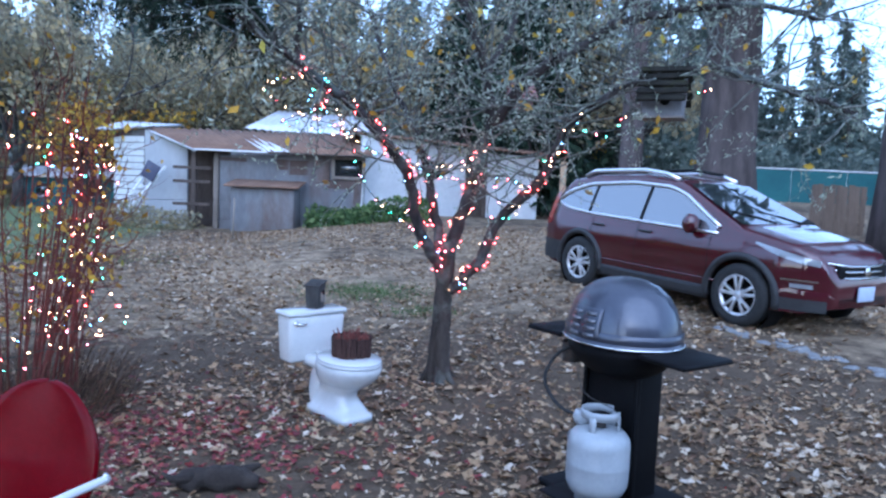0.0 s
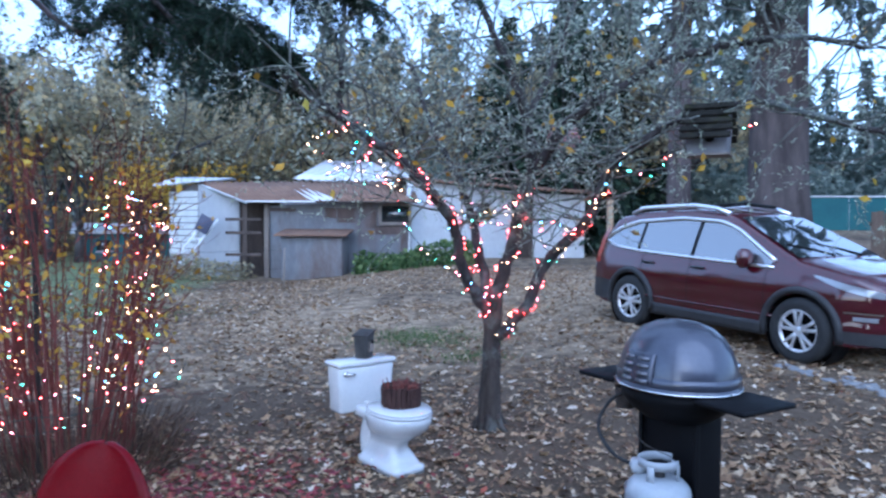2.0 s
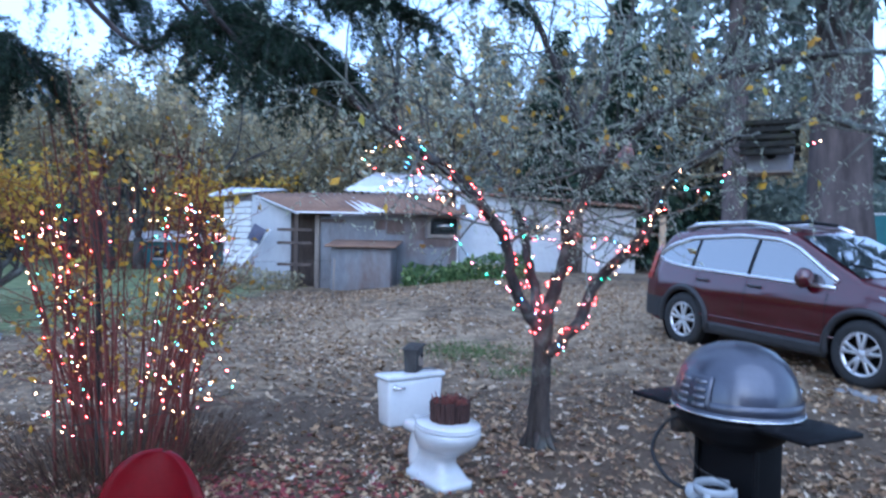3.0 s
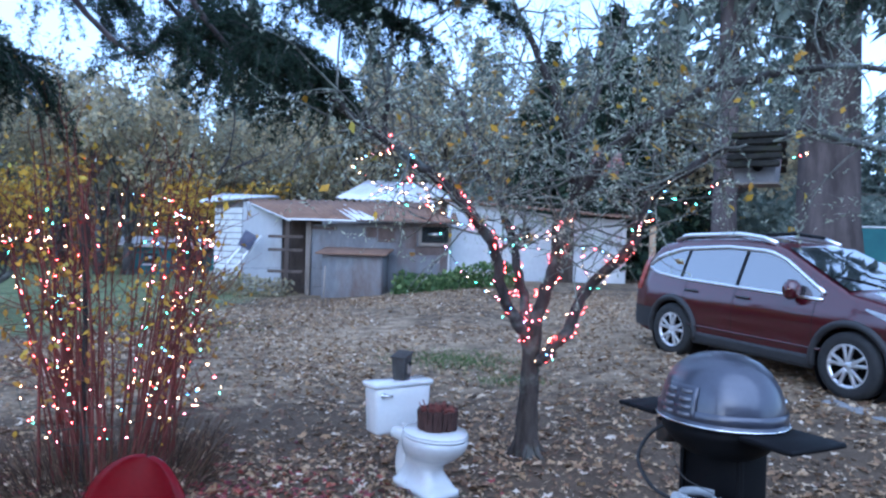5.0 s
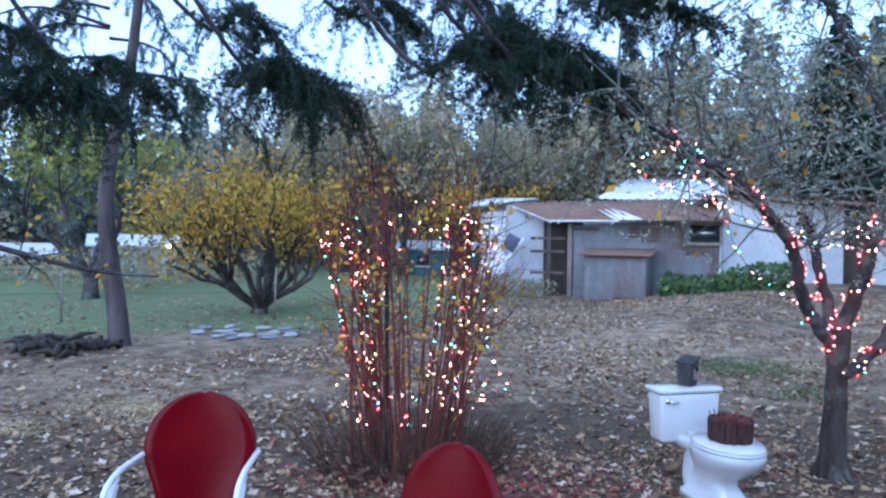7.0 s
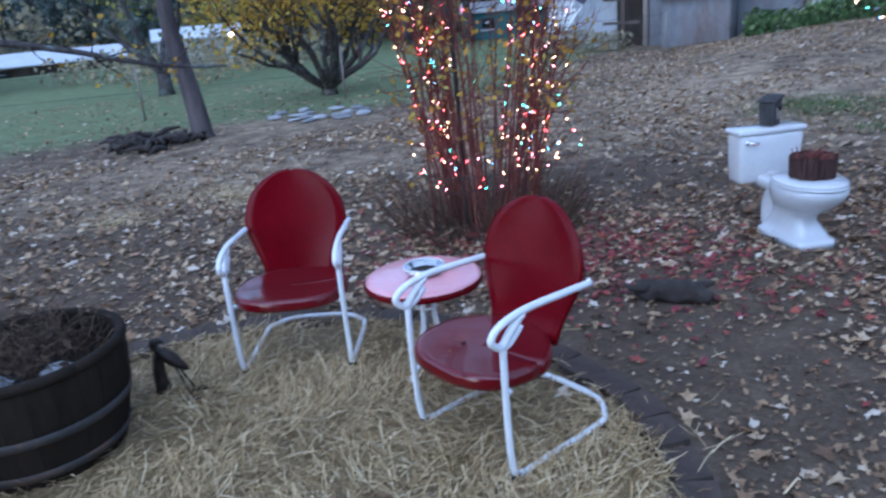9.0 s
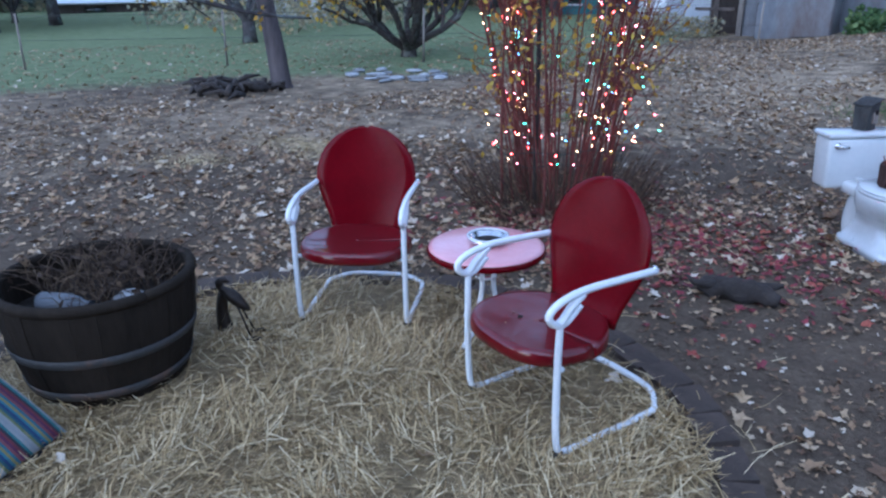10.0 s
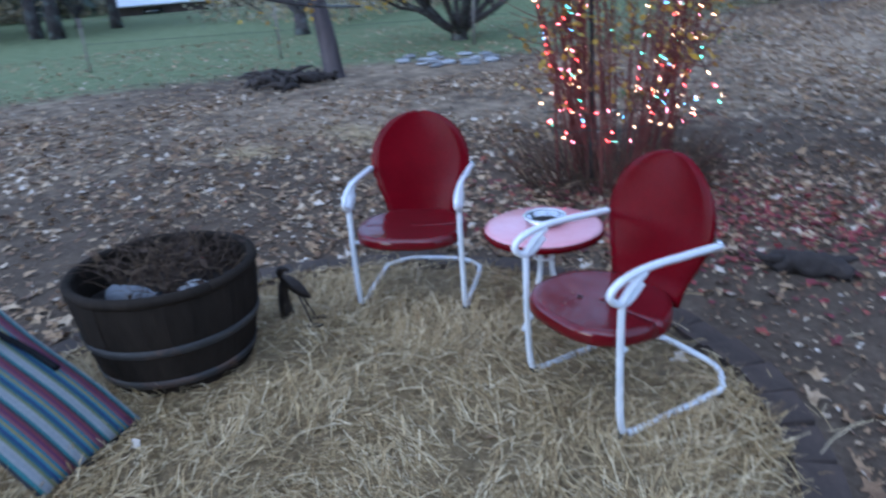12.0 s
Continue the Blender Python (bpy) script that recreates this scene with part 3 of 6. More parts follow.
def build_far_things():
    for name, lab, at, rz, size, wall, roof in (
            ("trailer", "low teal and white trailer far behind the yard", (-16.0, 31.0, 0.0), 0.45, (4.2, 2.4, 1.2), M_TEAL, M_ZINC),
            ("farmhouse", "white house far off among trees", (-27.5, 22.5, 0.0), 0.9, (3.4, 3.0, 1.2), M_WHITEWALL, M_ZINC),
            ("barn", "long low dark barn with a pale roof far off", (-40.5, 22.5, -0.3), 1.05, (8.0, 4.0, 0.8), M_DARKWOOD, M_ZINC)):
        h = thing(name, lab, "building", at, rz)
        w, d, z = size
        part("wall", Shape().box((0, 0, z / 2), (w, d, z)), wall, h, smooth=False)
        r = Shape().add([(-w / 2 - .2, -d / 2 - .3, z), (w / 2 + .2, -d / 2 - .3, z), (w / 2 + .2, 0, z + d * 0.16), (-w / 2 - .2, 0, z + d * 0.16), (w / 2 + .2, d / 2 + .3, z), (-w / 2 - .2, d / 2 + .3, z)],
                        [(0, 1, 2, 3), (3, 2, 4, 5), (0, 3, 5), (1, 4, 2)])
        part("roof", r, roof, h, solid=0.08, smooth=False)
        for k in range(2):
            wd = part("window", Shape().box((-w * 0.25 + k * w * 0.4, -d / 2 - 0.01, z * 0.55), (w * 0.13, 0.05, z * 0.4)), M_GLASS, h)
            part("window_frame", Shape().box((-w * 0.25 + k * w * 0.4, -d / 2 - 0.04, z * 0.33), (w * 0.16, 0.05, 0.06)), M_SIDING, wd)
    # porch light that burns by the white house
    lamp = thing("porch_lamp", "small lit warm lamp on the white house", "lamp", (-24.6, 21.9, 1.25))
    part("globe", Shape().lathe([(0.001, -0.11), (0.08, -0.07), (0.11, 0), (0.08, 0.07), (0.001, 0.11)], 12), glow("porch_glow", (1.0, 0.55, 0.22), 4.0), lamp)
    part("bracket", Shape().tube([(0, 0, 0.15), (0, 0.3, 0.25), (-0.4, 1.0, 0.2)], 0.03, 6), M_BLACK, lamp)
    part("post", Shape().tube([(-0.05, 0.2, -1.3), (-0.05, 0.2, 0.25)], 0.05, 6), M_DARKWOOD, lamp)
    # teal fence on the right
    f = thing("screen_fence", "long teal screened fence beyond the drive", "fence", (0, 0, 0))
    for k in range(6):
        x0, x1, y = 13.6 + k * 2.6, 13.6 + (k + 1) * 2.6, 34.0
        part("screen_panel", Shape().box(((x0 + x1) / 2, y, 2.15), (2.56, 0.04, 1.55)), M_TEAL, f, smooth=False)
        part("post", Shape().tube([(x0, y + 0.05, 0.8), (x0, y + 0.05, 3.0)], 0.04, 8), M_WHITETUBE, f)
    part("top_rail", Shape().tube([(13.6, 34, 2.98), (29.2, 34, 2.98)], 0.04, 8), M_WHITETUBE, f)
    # short board fence
    f = thing("board_fence", "short run of weathered brown upright boards", "fence", (10.2, 20.0, 0.0))
    for k in range(9):
        part("board", Shape().box((k * 0.17, 0.02 * (k % 2), 1.3 + 0.03 * math.sin(k * 2.3)), (0.16, 0.025, 1.45)), M_BROWNFENCE, f, bevel=0.004)
    for z in (0.95, 1.7):
        part("rail", Shape().box((0.7, 0.06, z), (1.6, 0.05, 0.1)), M_DARKWOOD, f, bevel=0.004)
    p = thing("wooden_post", "pale squared wooden post standing by the drive", "post", (2.26, 14.0, height(2.26, 14)))
    part("shaft", Shape().box((0, 0, 0.85), (0.11, 0.11, 1.75)), worn("raw_post_wood", (0.25, 0.17, 0.1), (0.4, 0.29, 0.18), 4, 0.8, stretch=(1, 1, 0.2)), p, bevel=0.012)
    # thin wire fence posts before the lawn
    w = thing("wire_fence", "thin wire fence on slender posts along the lawn", "fence", (0, 0, 0))
    pts = [(-15.5, 6.0), (-12.6, 8.6), (-9.8, 11.3), (-7.2, 14.0), (-5.0, 17.0)]
    for x, y in pts:
        part("post", Shape().tube([(x, y, 0), (x + 0.03, y, 1.05)], 0.022, 6), M_GREYWOOD, w)
    for z in (0.55, 1.0):
        for a, b in zip(pts, pts[1:]):
            part("wire", Shape().tube([(*a, z), (*b, z)], 0.004, 4), M_HOOP, w)



def build_unseen_house():
    """A plain unseen house, added behind the camera to block sky light and reflections."""
    h = thing("house", "plain unseen house wall with a low eave, added to block the sky", "house", (3.2, -2.0, 0), kind="structure")
    part("wall", Shape().box((0, -0.1, 1.3), (9.0, 0.2, 2.6)), M_GREYWALL, h, smooth=False)
    part("side_wall", Shape().box((-4.4, -2.6, 1.3), (0.2, 4.8, 2.6)), M_GREYWALL, h, smooth=False)
    part("roof", Shape().add([(-4.8, 0.6, 2.5), (4.8, 0.6, 2.5), (4.8, -4.5, 4.2), (-4.8, -4.5, 4.2)], [(0, 1, 2, 3)]), M_DARKWOOD, h, solid=0.12, smooth=False)


build_unseen_house()
build_shed()
build_lean_box()
build_ladder_board()
build_far_things()


# ---- the parked car ----
def lerp(x, xs, ys):
    return float(np.interp(x, xs, ys))


def car_top(x):
    return lerp(x, (-2.3, -2.22, -2.1, -1.85, -1.4, -0.5, 0.1, 0.25, 1.22, 1.5, 1.85, 2.05, 2.15, 2.22), (0.72, 1.02, 1.3, 1.54, 1.62, 1.665, 1.61, 1.57, 1.12, 1.07, 1.0, 0.92, 0.8, 0.62))


def car_half(x):
    return lerp(x, (-2.3, -2.2, -1.9, -1.2, 0, 1.3, 1.75, 2.0, 2.15, 2.22), (0.68, 0.77, 0.87, 0.905, 0.91, 0.9, 0.85, 0.74, 0.62, 0.52))


def car_side(x, z):
    """Half width of the body at a height."""
    w, belt = car_half(x), 1.03
    if z < 0.5:
        return w - 0.1 * (0.5 - z)
    if z < belt:
        return w - (0.075 if z > 0.72 else 0.03) * ((z - 0.72) / 0.31) ** 2
    return w - 0.075 - 0.36 * (z - belt) - 0.12 * (z - belt) ** 2


def build_car():
    a = math.atan2(-2.23, 1.39)
    up = Matrix.Rotation(a, 4, "Z") @ Matrix.Rotation(0.03, 4, "Y")
    side = Vector((math.cos(a + math.pi / 2), math.sin(a + math.pi / 2), 0)) * 0.9
    mid = Vector((2.625, 9.155, 0.18)) + side
    car = thing("car", "dark maroon compact SUV with silver wheels parked on the leafy drive", "car", mid, rot=up)
    xs = [-2.3 + i * 4.52 / 110 for i in range(111)]
    nz = 22
    s = Shape()
    rows = []
    for x in xs:
        zt = car_top(x)
        zb = lerp(x, (-2.3, -2.0, -1.6, 1.6, 2.0, 2.22), (0.42, 0.3, 0.26, 0.26, 0.28, 0.36))
        half = []
        for k in range(nz):
            z = zb + (zt - 0.05 - zb) * k / (nz - 1)
            half.append((car_side(x, z), z))
        wt = car_side(x, zt - 0.05)
        half += [(wt - 0.03, zt - 0.022), (wt - 0.09, zt - 0.005), (wt * 0.55, zt + 0.012), (0, zt + 0.018)]
        rows.append([(x, -y, z) for y, z in half] + [(x, y, z) for y, z in half[-2::-1]])
    n = len(rows[0])
    verts = [p for r in rows for p in r]
    faces = []
    for i in range(len(rows) - 1):
        for k in range(n - 1):
            q = (i * n + k, (i + 1) * n + k, (i + 1) * n + k + 1, i * n + k + 1)
            c = sum((Vector(verts[j]) for j in q), Vector()) / 4
            if abs(c.y) > 0.5 and min(math.hypot(c.x - w, c.z - 0.37) for w in (-1.31, 1.31)) < 0.405:
                continue
            faces.append(q)
    faces += [tuple(range(n)), tuple(range((len(rows) - 1) * n, len(rows) * n))[::-1]]
    part("body", s.add(verts, faces), M_CARPAINT, car, "glossy dark maroon paint")
    part("underbody", Shape().box((0, 0, 0.4), (3.9, 1.3, 0.3)), M_BLACK, car, bevel=0.05)

    def skin(outline, off, nx=10, nv=5, sgn=-1):
        """A panel that follows the side; outline: x, low z and high z by u."""
        def at(u, v):
            x, z0, z1 = outline(u)
            z = z0 + (z1 - z0) * v
            return (x, sgn * (car_side(x, z) + off), z)
        return Shape().sheet(at, nx, nv)
    top_line = ((-1.98, 1.2), (-1.8, 1.34), (-1.4, 1.46), (-0.6, 1.525), (0.05, 1.5), (0.32, 1.42), (0.96, 1.07))
    low_line = ((-1.98, 1.19), (-1.75, 1.12), (-1.2, 1.08), (0.92, 1.03))

    def dlo(x):
        return lerp(x, *zip(*low_line)), lerp(x, *zip(*top_line))
    for sgn in (-1, 1):
        for x0, x1, nm in ((-1.96, -1.28, "quarter_window"), (-1.22, -0.30, "rear_door_window"), (-0.24, 0.9, "front_door_window")):
            part(nm, skin(lambda u: (x0 + (x1 - x0) * u, *dlo(x0 + (x1 - x0) * u)), 0.004, 14, 4, sgn), M_SIDEGLASS, car, "dark glass reflecting the pale sky")
        loop = [(x, dlo(x)[1]) for x in np.linspace(-1.98, 0.94, 26)]
        part("chrome_strip", Shape().tube([(x, sgn * (car_side(x, z) + 0.008), z + 0.014) for x, z in loop], 0.026, 6), M_SATIN, car, "bright window strip")
        part("chrome_strip", Shape().tube([(x, sgn * (car_side(x, dlo(x)[0]) + 0.008), dlo(x)[0] - 0.012) for x in np.linspace(-1.98, 0.94, 18)], 0.02, 6), M_SATIN, car, "bright window strip")
        for x in (-1.28, -0.30):
            part("pillar", skin(lambda u: (x + 0.06 * u, *dlo(x + 0.06 * u)), 0.003, 2, 6, sgn), M_BLACK, car, "black door pillar")
        for wx in (-1.31, 1.31):
            arch = Shape()
            pts = []
            for k in range(25):
                t = math.pi * (1.06 - 1.12 * k / 24)
                pts.append((wx + 0.435 * math.cos(t), sgn * (car_side(wx + 0.435 * math.cos(t), 0.37 + 0.435 * math.sin(t)) + 0.0), 0.37 + 0.435 * math.sin(t)))
            part("wheel_arch", arch.tube(pts, 0.042, 8), M_CLAD, car, "matt black plastic arch")
            part("wheel_well", Shape().lathe([(0.43, 0.0), (0.43, 0.28), (0.02, 0.28)], 24).moved(Matrix.Translation((wx, sgn * 0.86, 0.37)) @ Matrix.Rotation(sgn * math.pi / 2, 4, "X")), M_BLACK, car)
        part("sill", skin(lambda u: (-0.9 + 1.8 * u, 0.25, 0.40), 0.012, 12, 3, sgn), M_CLAD, car, "black plastic sill", solid=0.02)
        part("door_moulding", skin(lambda u: (-1.0 + 2.0 * u, 0.47, 0.49), 0.008, 12, 1, sgn), M_CARPAINT, car, solid=0.012)
        for x in (-0.27, 0.86, -1.12):
            part("door_seam", skin(lambda u: (x + 0.008 * u, 0.42, 1.03), 0.002, 1, 8, sgn), M_BLACK, car)
        for x in (-0.98, -0.12):
            h = Shape().tube([(x - 0.1, sgn * (car_side(x, 0.93) + 0.015), 0.93), (x, sgn * (car_side(x, 0.93) + 0.035), 0.935), (x + 0.1, sgn * (car_side(x, 0.93) + 0.015), 0.93)], 0.016, 8)
            part("door_handle", h, M_CLAD, car, "dark door handle")
        y = sgn * (car_side(0.62, 1.07) + 0.1)
        mir = part("mirror", Shape().lathe([(0.001, -0.11), (0.06, -0.1), (0.085, -0.03), (0.085, 0.05), (0.05, 0.1), (0.001, 0.11)], 16, sy=1.35).moved(Matrix.Translation((0.6, y, 1.1)) @ Matrix.Rotation(math.pi / 2, 4, "X")), M_CARPAINT, car)
        part("mirror_foot", Shape().tube([(0.62, sgn * car_side(0.62, 1.04), 1.04), (0.61, y, 1.06)], 0.03, 8), M_BLACK, mir)
        rail = [(x, sgn * 0.57, car_top(x) + 0.045) for x in np.linspace(-1.55, 0.0, 14)]
        rail[0], rail[-1] = (-1.62, sgn * 0.57, car_top(-1.6) + 0.0), (0.08, sgn * 0.57, car_top(0.08))
        part("roof_rail", Shape().tube(rail, 0.03, 8), M_SATIN, car, "silver roof rail")
        # lamps
        part("headlamp", skin(lambda u: (1.44 + 0.66 * u, 0.965 - 0.27 * u + 0.09 * u * u, 0.985 - 0.12 * u - 0.02 * u * u), 0.006, 12, 4, sgn), M_LAMP, car, "clear swept-back headlamp")
        part("tail_lamp", skin(lambda u: (-2.2 + 0.14 * u, 0.85, 1.42 - 0.2 * (1 - u)), 0.008, 5, 8, sgn), M_TAIL, car, "red upright tail lamp")
        part("fog_lamp", skin(lambda u: (1.86 + 0.2 * u, 0.545, 0.59), 0.008, 6, 3, sgn), M_LAMP, car)
        part("fog_trim", skin(lambda u: (1.78 + 0.32 * u, 0.615, 0.635), 0.012, 6, 1, sgn), M_CHROME, car)
        part("bumper_trim", skin(lambda u: (1.72 + 0.45 * u, 0.30, 0.43), 0.01, 8, 3, sgn), M_CLAD, car)
        part("rear_trim", skin(lambda u: (-2.28 + 0.55 * u, 0.33, 0.62), 0.01, 8, 3, sgn), M_CLAD, car)

    def over(x0, x1, wide, off):
        def at(u, v):
            x = x0 + (x1 - x0) * v
            half = wide(x)
            y = (2 * u - 1) * half
            return (x, y, car_top(x) + 0.018 + off - 0.012 * abs(2 * u - 1))
        return Shape().sheet(at, 12, 10)
    part("windscreen", over(0.27, 1.19, lambda x: car_side(x, car_top(x) - 0.05) - 0.06, 0.006), M_GLASS, car, "dark windscreen reflecting trees")
    part("rear_window", over(-2.14, -1.86, lambda x: 0.55, 0.006), M_GLASS, car)
    # front
    g = part("grille", Shape().box((2.15, 0, 0.72), (0.1, 0.95, 0.17)), M_BLACK, car, "black grille", bevel=0.02)
    for z in (0.67, 0.74, 0.8):
        part("grille_bar", Shape().tube([(2.12, -0.58, z + 0.03), (2.21, -0.3, z), (2.225, 0, z), (2.21, 0.3, z), (2.12, 0.58, z + 0.03)], 0.014, 6), M_CHROME, g)
    part("badge", Shape().lathe([(0.001, 0.01), (0.055, 0.008), (0.06, 0), (0.001, -0.01)], 16).moved(Matrix.Translation((2.24, 0, 0.74)) @ Matrix.Rotation(math.pi / 2, 4, "Y")), M_CHROME, g)
    part("number_plate", Shape().box((2.25, 0, 0.5), (0.015, 0.32, 0.16)), M_PLATE, car, "pale blue plate with plain bars", bevel=0.004)
    part("bumper_mouth", Shape().box((2.17, 0, 0.42), (0.1, 0.95, 0.13)), M_CLAD, car, bevel=0.02)
    for y in (-0.25, 0.25):
        part("wiper", Shape().tube([(1.18, y + 0.15, 1.165), (1.05, y - 0.05, 1.225), (0.92, y - 0.35, 1.28)], 0.01, 6), M_BLACK, car)
    part("roof_bar", Shape().tube([(-0.15, -0.57, 1.70), (-0.15, 0, 1.74), (-0.15, 0.57, 1.70)], 0.025, 8), M_BLACK, car)
    part("roof_bar", Shape().tube([(-1.05, -0.57, 1.69), (-1.05, 0, 1.73), (-1.05, 0.57, 1.69)], 0.025, 8), M_BLACK, car)
    # wheels
    for wx in (-1.31, 1.31):
        for sgn in (-1, 1):
            w = part("wheel", Shape().lathe([(0.06, -0.06), (0.22, -0.06), (0.235, 0.02), (0.23, 0.1)], 32), M_BLACK, car)
            w.matrix_basis = Matrix.Translation((wx, sgn * 0.80, 0.36)) @ Matrix.Rotation(sgn * -math.pi / 2, 4, "X") @ Matrix.Rotation(0.3 + wx, 4, "Z")
            part("tyre", Shape().lathe([(0.235, -0.10), (0.29, -0.115), (0.345, -0.1), (0.362, -0.06), (0.362, 0.06), (0.345, 0.1), (0.29, 0.115), (0.235, 0.10)], 40), M_RUBBER, w)
            part("rim", Shape().lathe([(0.205, 0.075), (0.222, 0.1), (0.24, 0.098), (0.236, 0.06)], 40), M_ALLOY, w)
            part("hub_cap", Shape().lathe([(0.001, 0.09), (0.05, 0.088), (0.065, 0.07), (0.066, 0.0)], 20), M_ALLOY, w)
            sp = Shape()
            for k in range(5):
                for d in (-0.16, 0.16):
                    t = k * math.tau / 5 + d
                    t2 = t + d * 0.35
                    p0, p1 = Vector((0.05 * math.cos(t), 0.05 * math.sin(t), 0.078)), Vector((0.218 * math.cos(t2), 0.218 * math.sin(t2), 0.088))
                    ang = math.atan2((p1 - p0).y, (p1 - p0).x)
                    sp.box((0, 0, 0), ((p1 - p0).length, 0.034, 0.03), m=Matrix.Translation((p0 + p1) / 2) @ Matrix.Rotation(ang, 4, "Z"))
            part("spokes", sp, M_ALLOY, w, bevel=0.004)


build_car()


# ---- the lawn chairs and table on the straw ----
def build_chair(at, facing):
    a = math.atan2(facing[1], facing[0]) + math.pi / 2  # the chair's front looks along its own -y
    ch = thing("metal_lawn_chair", "red shell-back metal lawn chair with white tube arms on straw", "chair", at, a, "chairs round the small table")

    def back(u, v):
        # u across, v from the seat joint up to the rounded top
        v = 1 - (1 - v) ** 1.7
        z = 0.375 + 0.52 * v
        h = 0.178 + 0.082 * smooth(v / 0.55) if v < 0.52 else 0.259 * max(0.0, 1 - ((v - 0.52) / 0.48) ** 2.15) ** 0.5
        h = max(h, 0.012)
        s = 2 * u - 1
        dish = 0.022 * (s * s) * min(1, h / 0.2)
        lip = 0.012 * smooth((abs(s) - 0.86) / 0.14)
        y = 0.35 + 0.115 * v - dish + lip
        return (s * h, y, z)
    part("backrest", Shape().sheet(back, 28, 32), M_REDPAINT, ch, "deep red glossy pressed-steel back", solid=0.012)

    def seat(u, v):
        # a dished disc, narrower at the back, with a rolled rim
        c, n = math.cos(u * math.tau), math.sin(u * math.tau)
        q = 0.02 + 0.98 * min(1.0, v / 0.88) + 0.012 * smooth((v - 0.88) / 0.06)
        x = 0.262 * math.copysign(abs(c) ** 0.75, c) * q * (1 - 0.24 * smooth(n))
        y = 0.15 + (0.215 if n > 0 else 0.24) * math.copysign(abs(n) ** 0.8, n) * q
        return (x, y, 0.388 + 0.018 * q * q - 0.048 * smooth((v - 0.86) / 0.14) * (1 - 0.8 * smooth(n)))
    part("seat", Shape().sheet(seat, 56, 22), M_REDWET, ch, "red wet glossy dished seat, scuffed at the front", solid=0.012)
    # base and arms: one bent tube each
    r = 0.0128
    hw = 0.266
    base = curve([(-hw, -0.01, 0.55), (-hw, -0.012, 0.3), (-hw, 0.0, 0.06), (-hw, 0.045, 0.016), (-hw, 0.16, 0.015), (-hw, 0.47, 0.018), (-0.24, 0.53, 0.022), (-0.15, 0.6, 0.025), (0, 0.612, 0.025), (0.15, 0.6, 0.025), (0.24, 0.53, 0.022), (hw, 0.47, 0.018), (hw, 0.16, 0.015), (hw, 0.045, 0.016), (hw, 0.0, 0.06), (hw, -0.012, 0.3), (hw, -0.01, 0.55)], 5)
    part("base_tube", Shape().tube(base, r, 10), M_WHITETUBE, ch, "bent white tube frame")
    for sg in (-1, 1):
        x = sg * hw
        arm = curve([(x, 0.075, 0.585), (x, 0.015, 0.535), (x, -0.035, 0.54), (x, -0.06, 0.575), (x, -0.015, 0.612), (x, 0.1, 0.632), (x * 0.99, 0.28, 0.627), (x * 0.98, 0.44, 0.62)], 6)
        part("arm_tube", Shape().tube(arm, 0.0135, 10), M_WHITETUBE, ch, "white curled tube arm")
        part("upright", Shape().tube(curve([(x, -0.01, 0.535), (x, 0.03, 0.58), (x, 0.085, 0.622)], 4), 0.015, 10), M_WHITETUBE, ch)
        part("foot_cap", Shape().lathe([(0.001, -0.016), (0.018, -0.014), (0.018, 0.012), (0.001, 0.014)], 12, (x, 0.012, 0.017)), M_RUBBER, ch)
        part("bolt", Shape().lathe([(0.001, 0.008), (0.01, 0.006), (0.012, 0)], 10).moved(Matrix.Translation((x * 0.98, 0.43, 0.634))), M_CHROME, ch)
    part("seat_bar", Shape().tube([(-hw, 0.012, 0.355), (0, 0.05, 0.352), (hw, 0.012, 0.355)], 0.01, 8), M_WHITETUBE, ch)
    return ch


build_chair((-2.484, 2.084, 0.012), (0.519, -0.855))
c = build_chair((-1.417, 1.864, 0.012), (-0.319, -0.948))
tagged(c, "red metal lawn chair, white tube arms, scraps on wet seat")


def build_table():
    t = thing("side_table", "small round faded pink-red metal table between the chairs", "table", (-1.9, 2.38, 0.03))
    part("top", Shape().lathe([(0.001, 0.452), (0.1, 0.452), (0.245, 0.456), (0.262, 0.45), (0.266, 0.435), (0.262, 0.425), (0.25, 0.43), (0.001, 0.44)], 48), M_PINKTOP, t, "faded pink top, paled for its reflection")
    part("rim", Shape().lathe([(0.264, 0.447), (0.270, 0.44), (0.270, 0.42), (0.262, 0.418)], 48), M_REDPAINT, t, "darker red rim")
    for k in range(3):
        a = k * math.tau / 3 + 0.6
        ca, sa = math.cos(a), math.sin(a)
        part("leg", Shape().tube(curve([(0.05 * ca, 0.05 * sa, 0.44), (0.035 * ca, 0.035 * sa, 0.25), (0.09 * ca, 0.09 * sa, 0.08), (0.2 * ca, 0.2 * sa, 0.012)], 5), 0.012, 8), M_WHITETUBE, t)
    part("leg_ring", Shape().tube([(0.045 * math.cos(k * math.tau / 14), 0.045 * math.sin(k * math.tau / 14), 0.3) for k in range(15)], 0.006, 6), M_WHITETUBE, t)
    d = thing("ashtray", "small glass dish with dark contents on the pink table", "dish", (-1.905, 2.40, 0.487))
    part("bowl", Shape().lathe([(0.001, 0.003), (0.07, 0.003), (0.088, 0.03), (0.095, 0.032), (0.078, 0.0), (0.001, 0.0)], 28), M_CHROME, d)
    part("contents", Shape().lathe([(0.001, 0.016), (0.05, 0.014), (0.07, 0.008)], 16), M_SOIL, d)
    part("rim_band", Shape().tube([(0.092 * math.cos(k * math.tau / 24), 0.092 * math.sin(k * math.tau / 24), 0.033) for k in range(25)], 0.006, 6), M_PORCELAIN, d)
    return t


build_table()


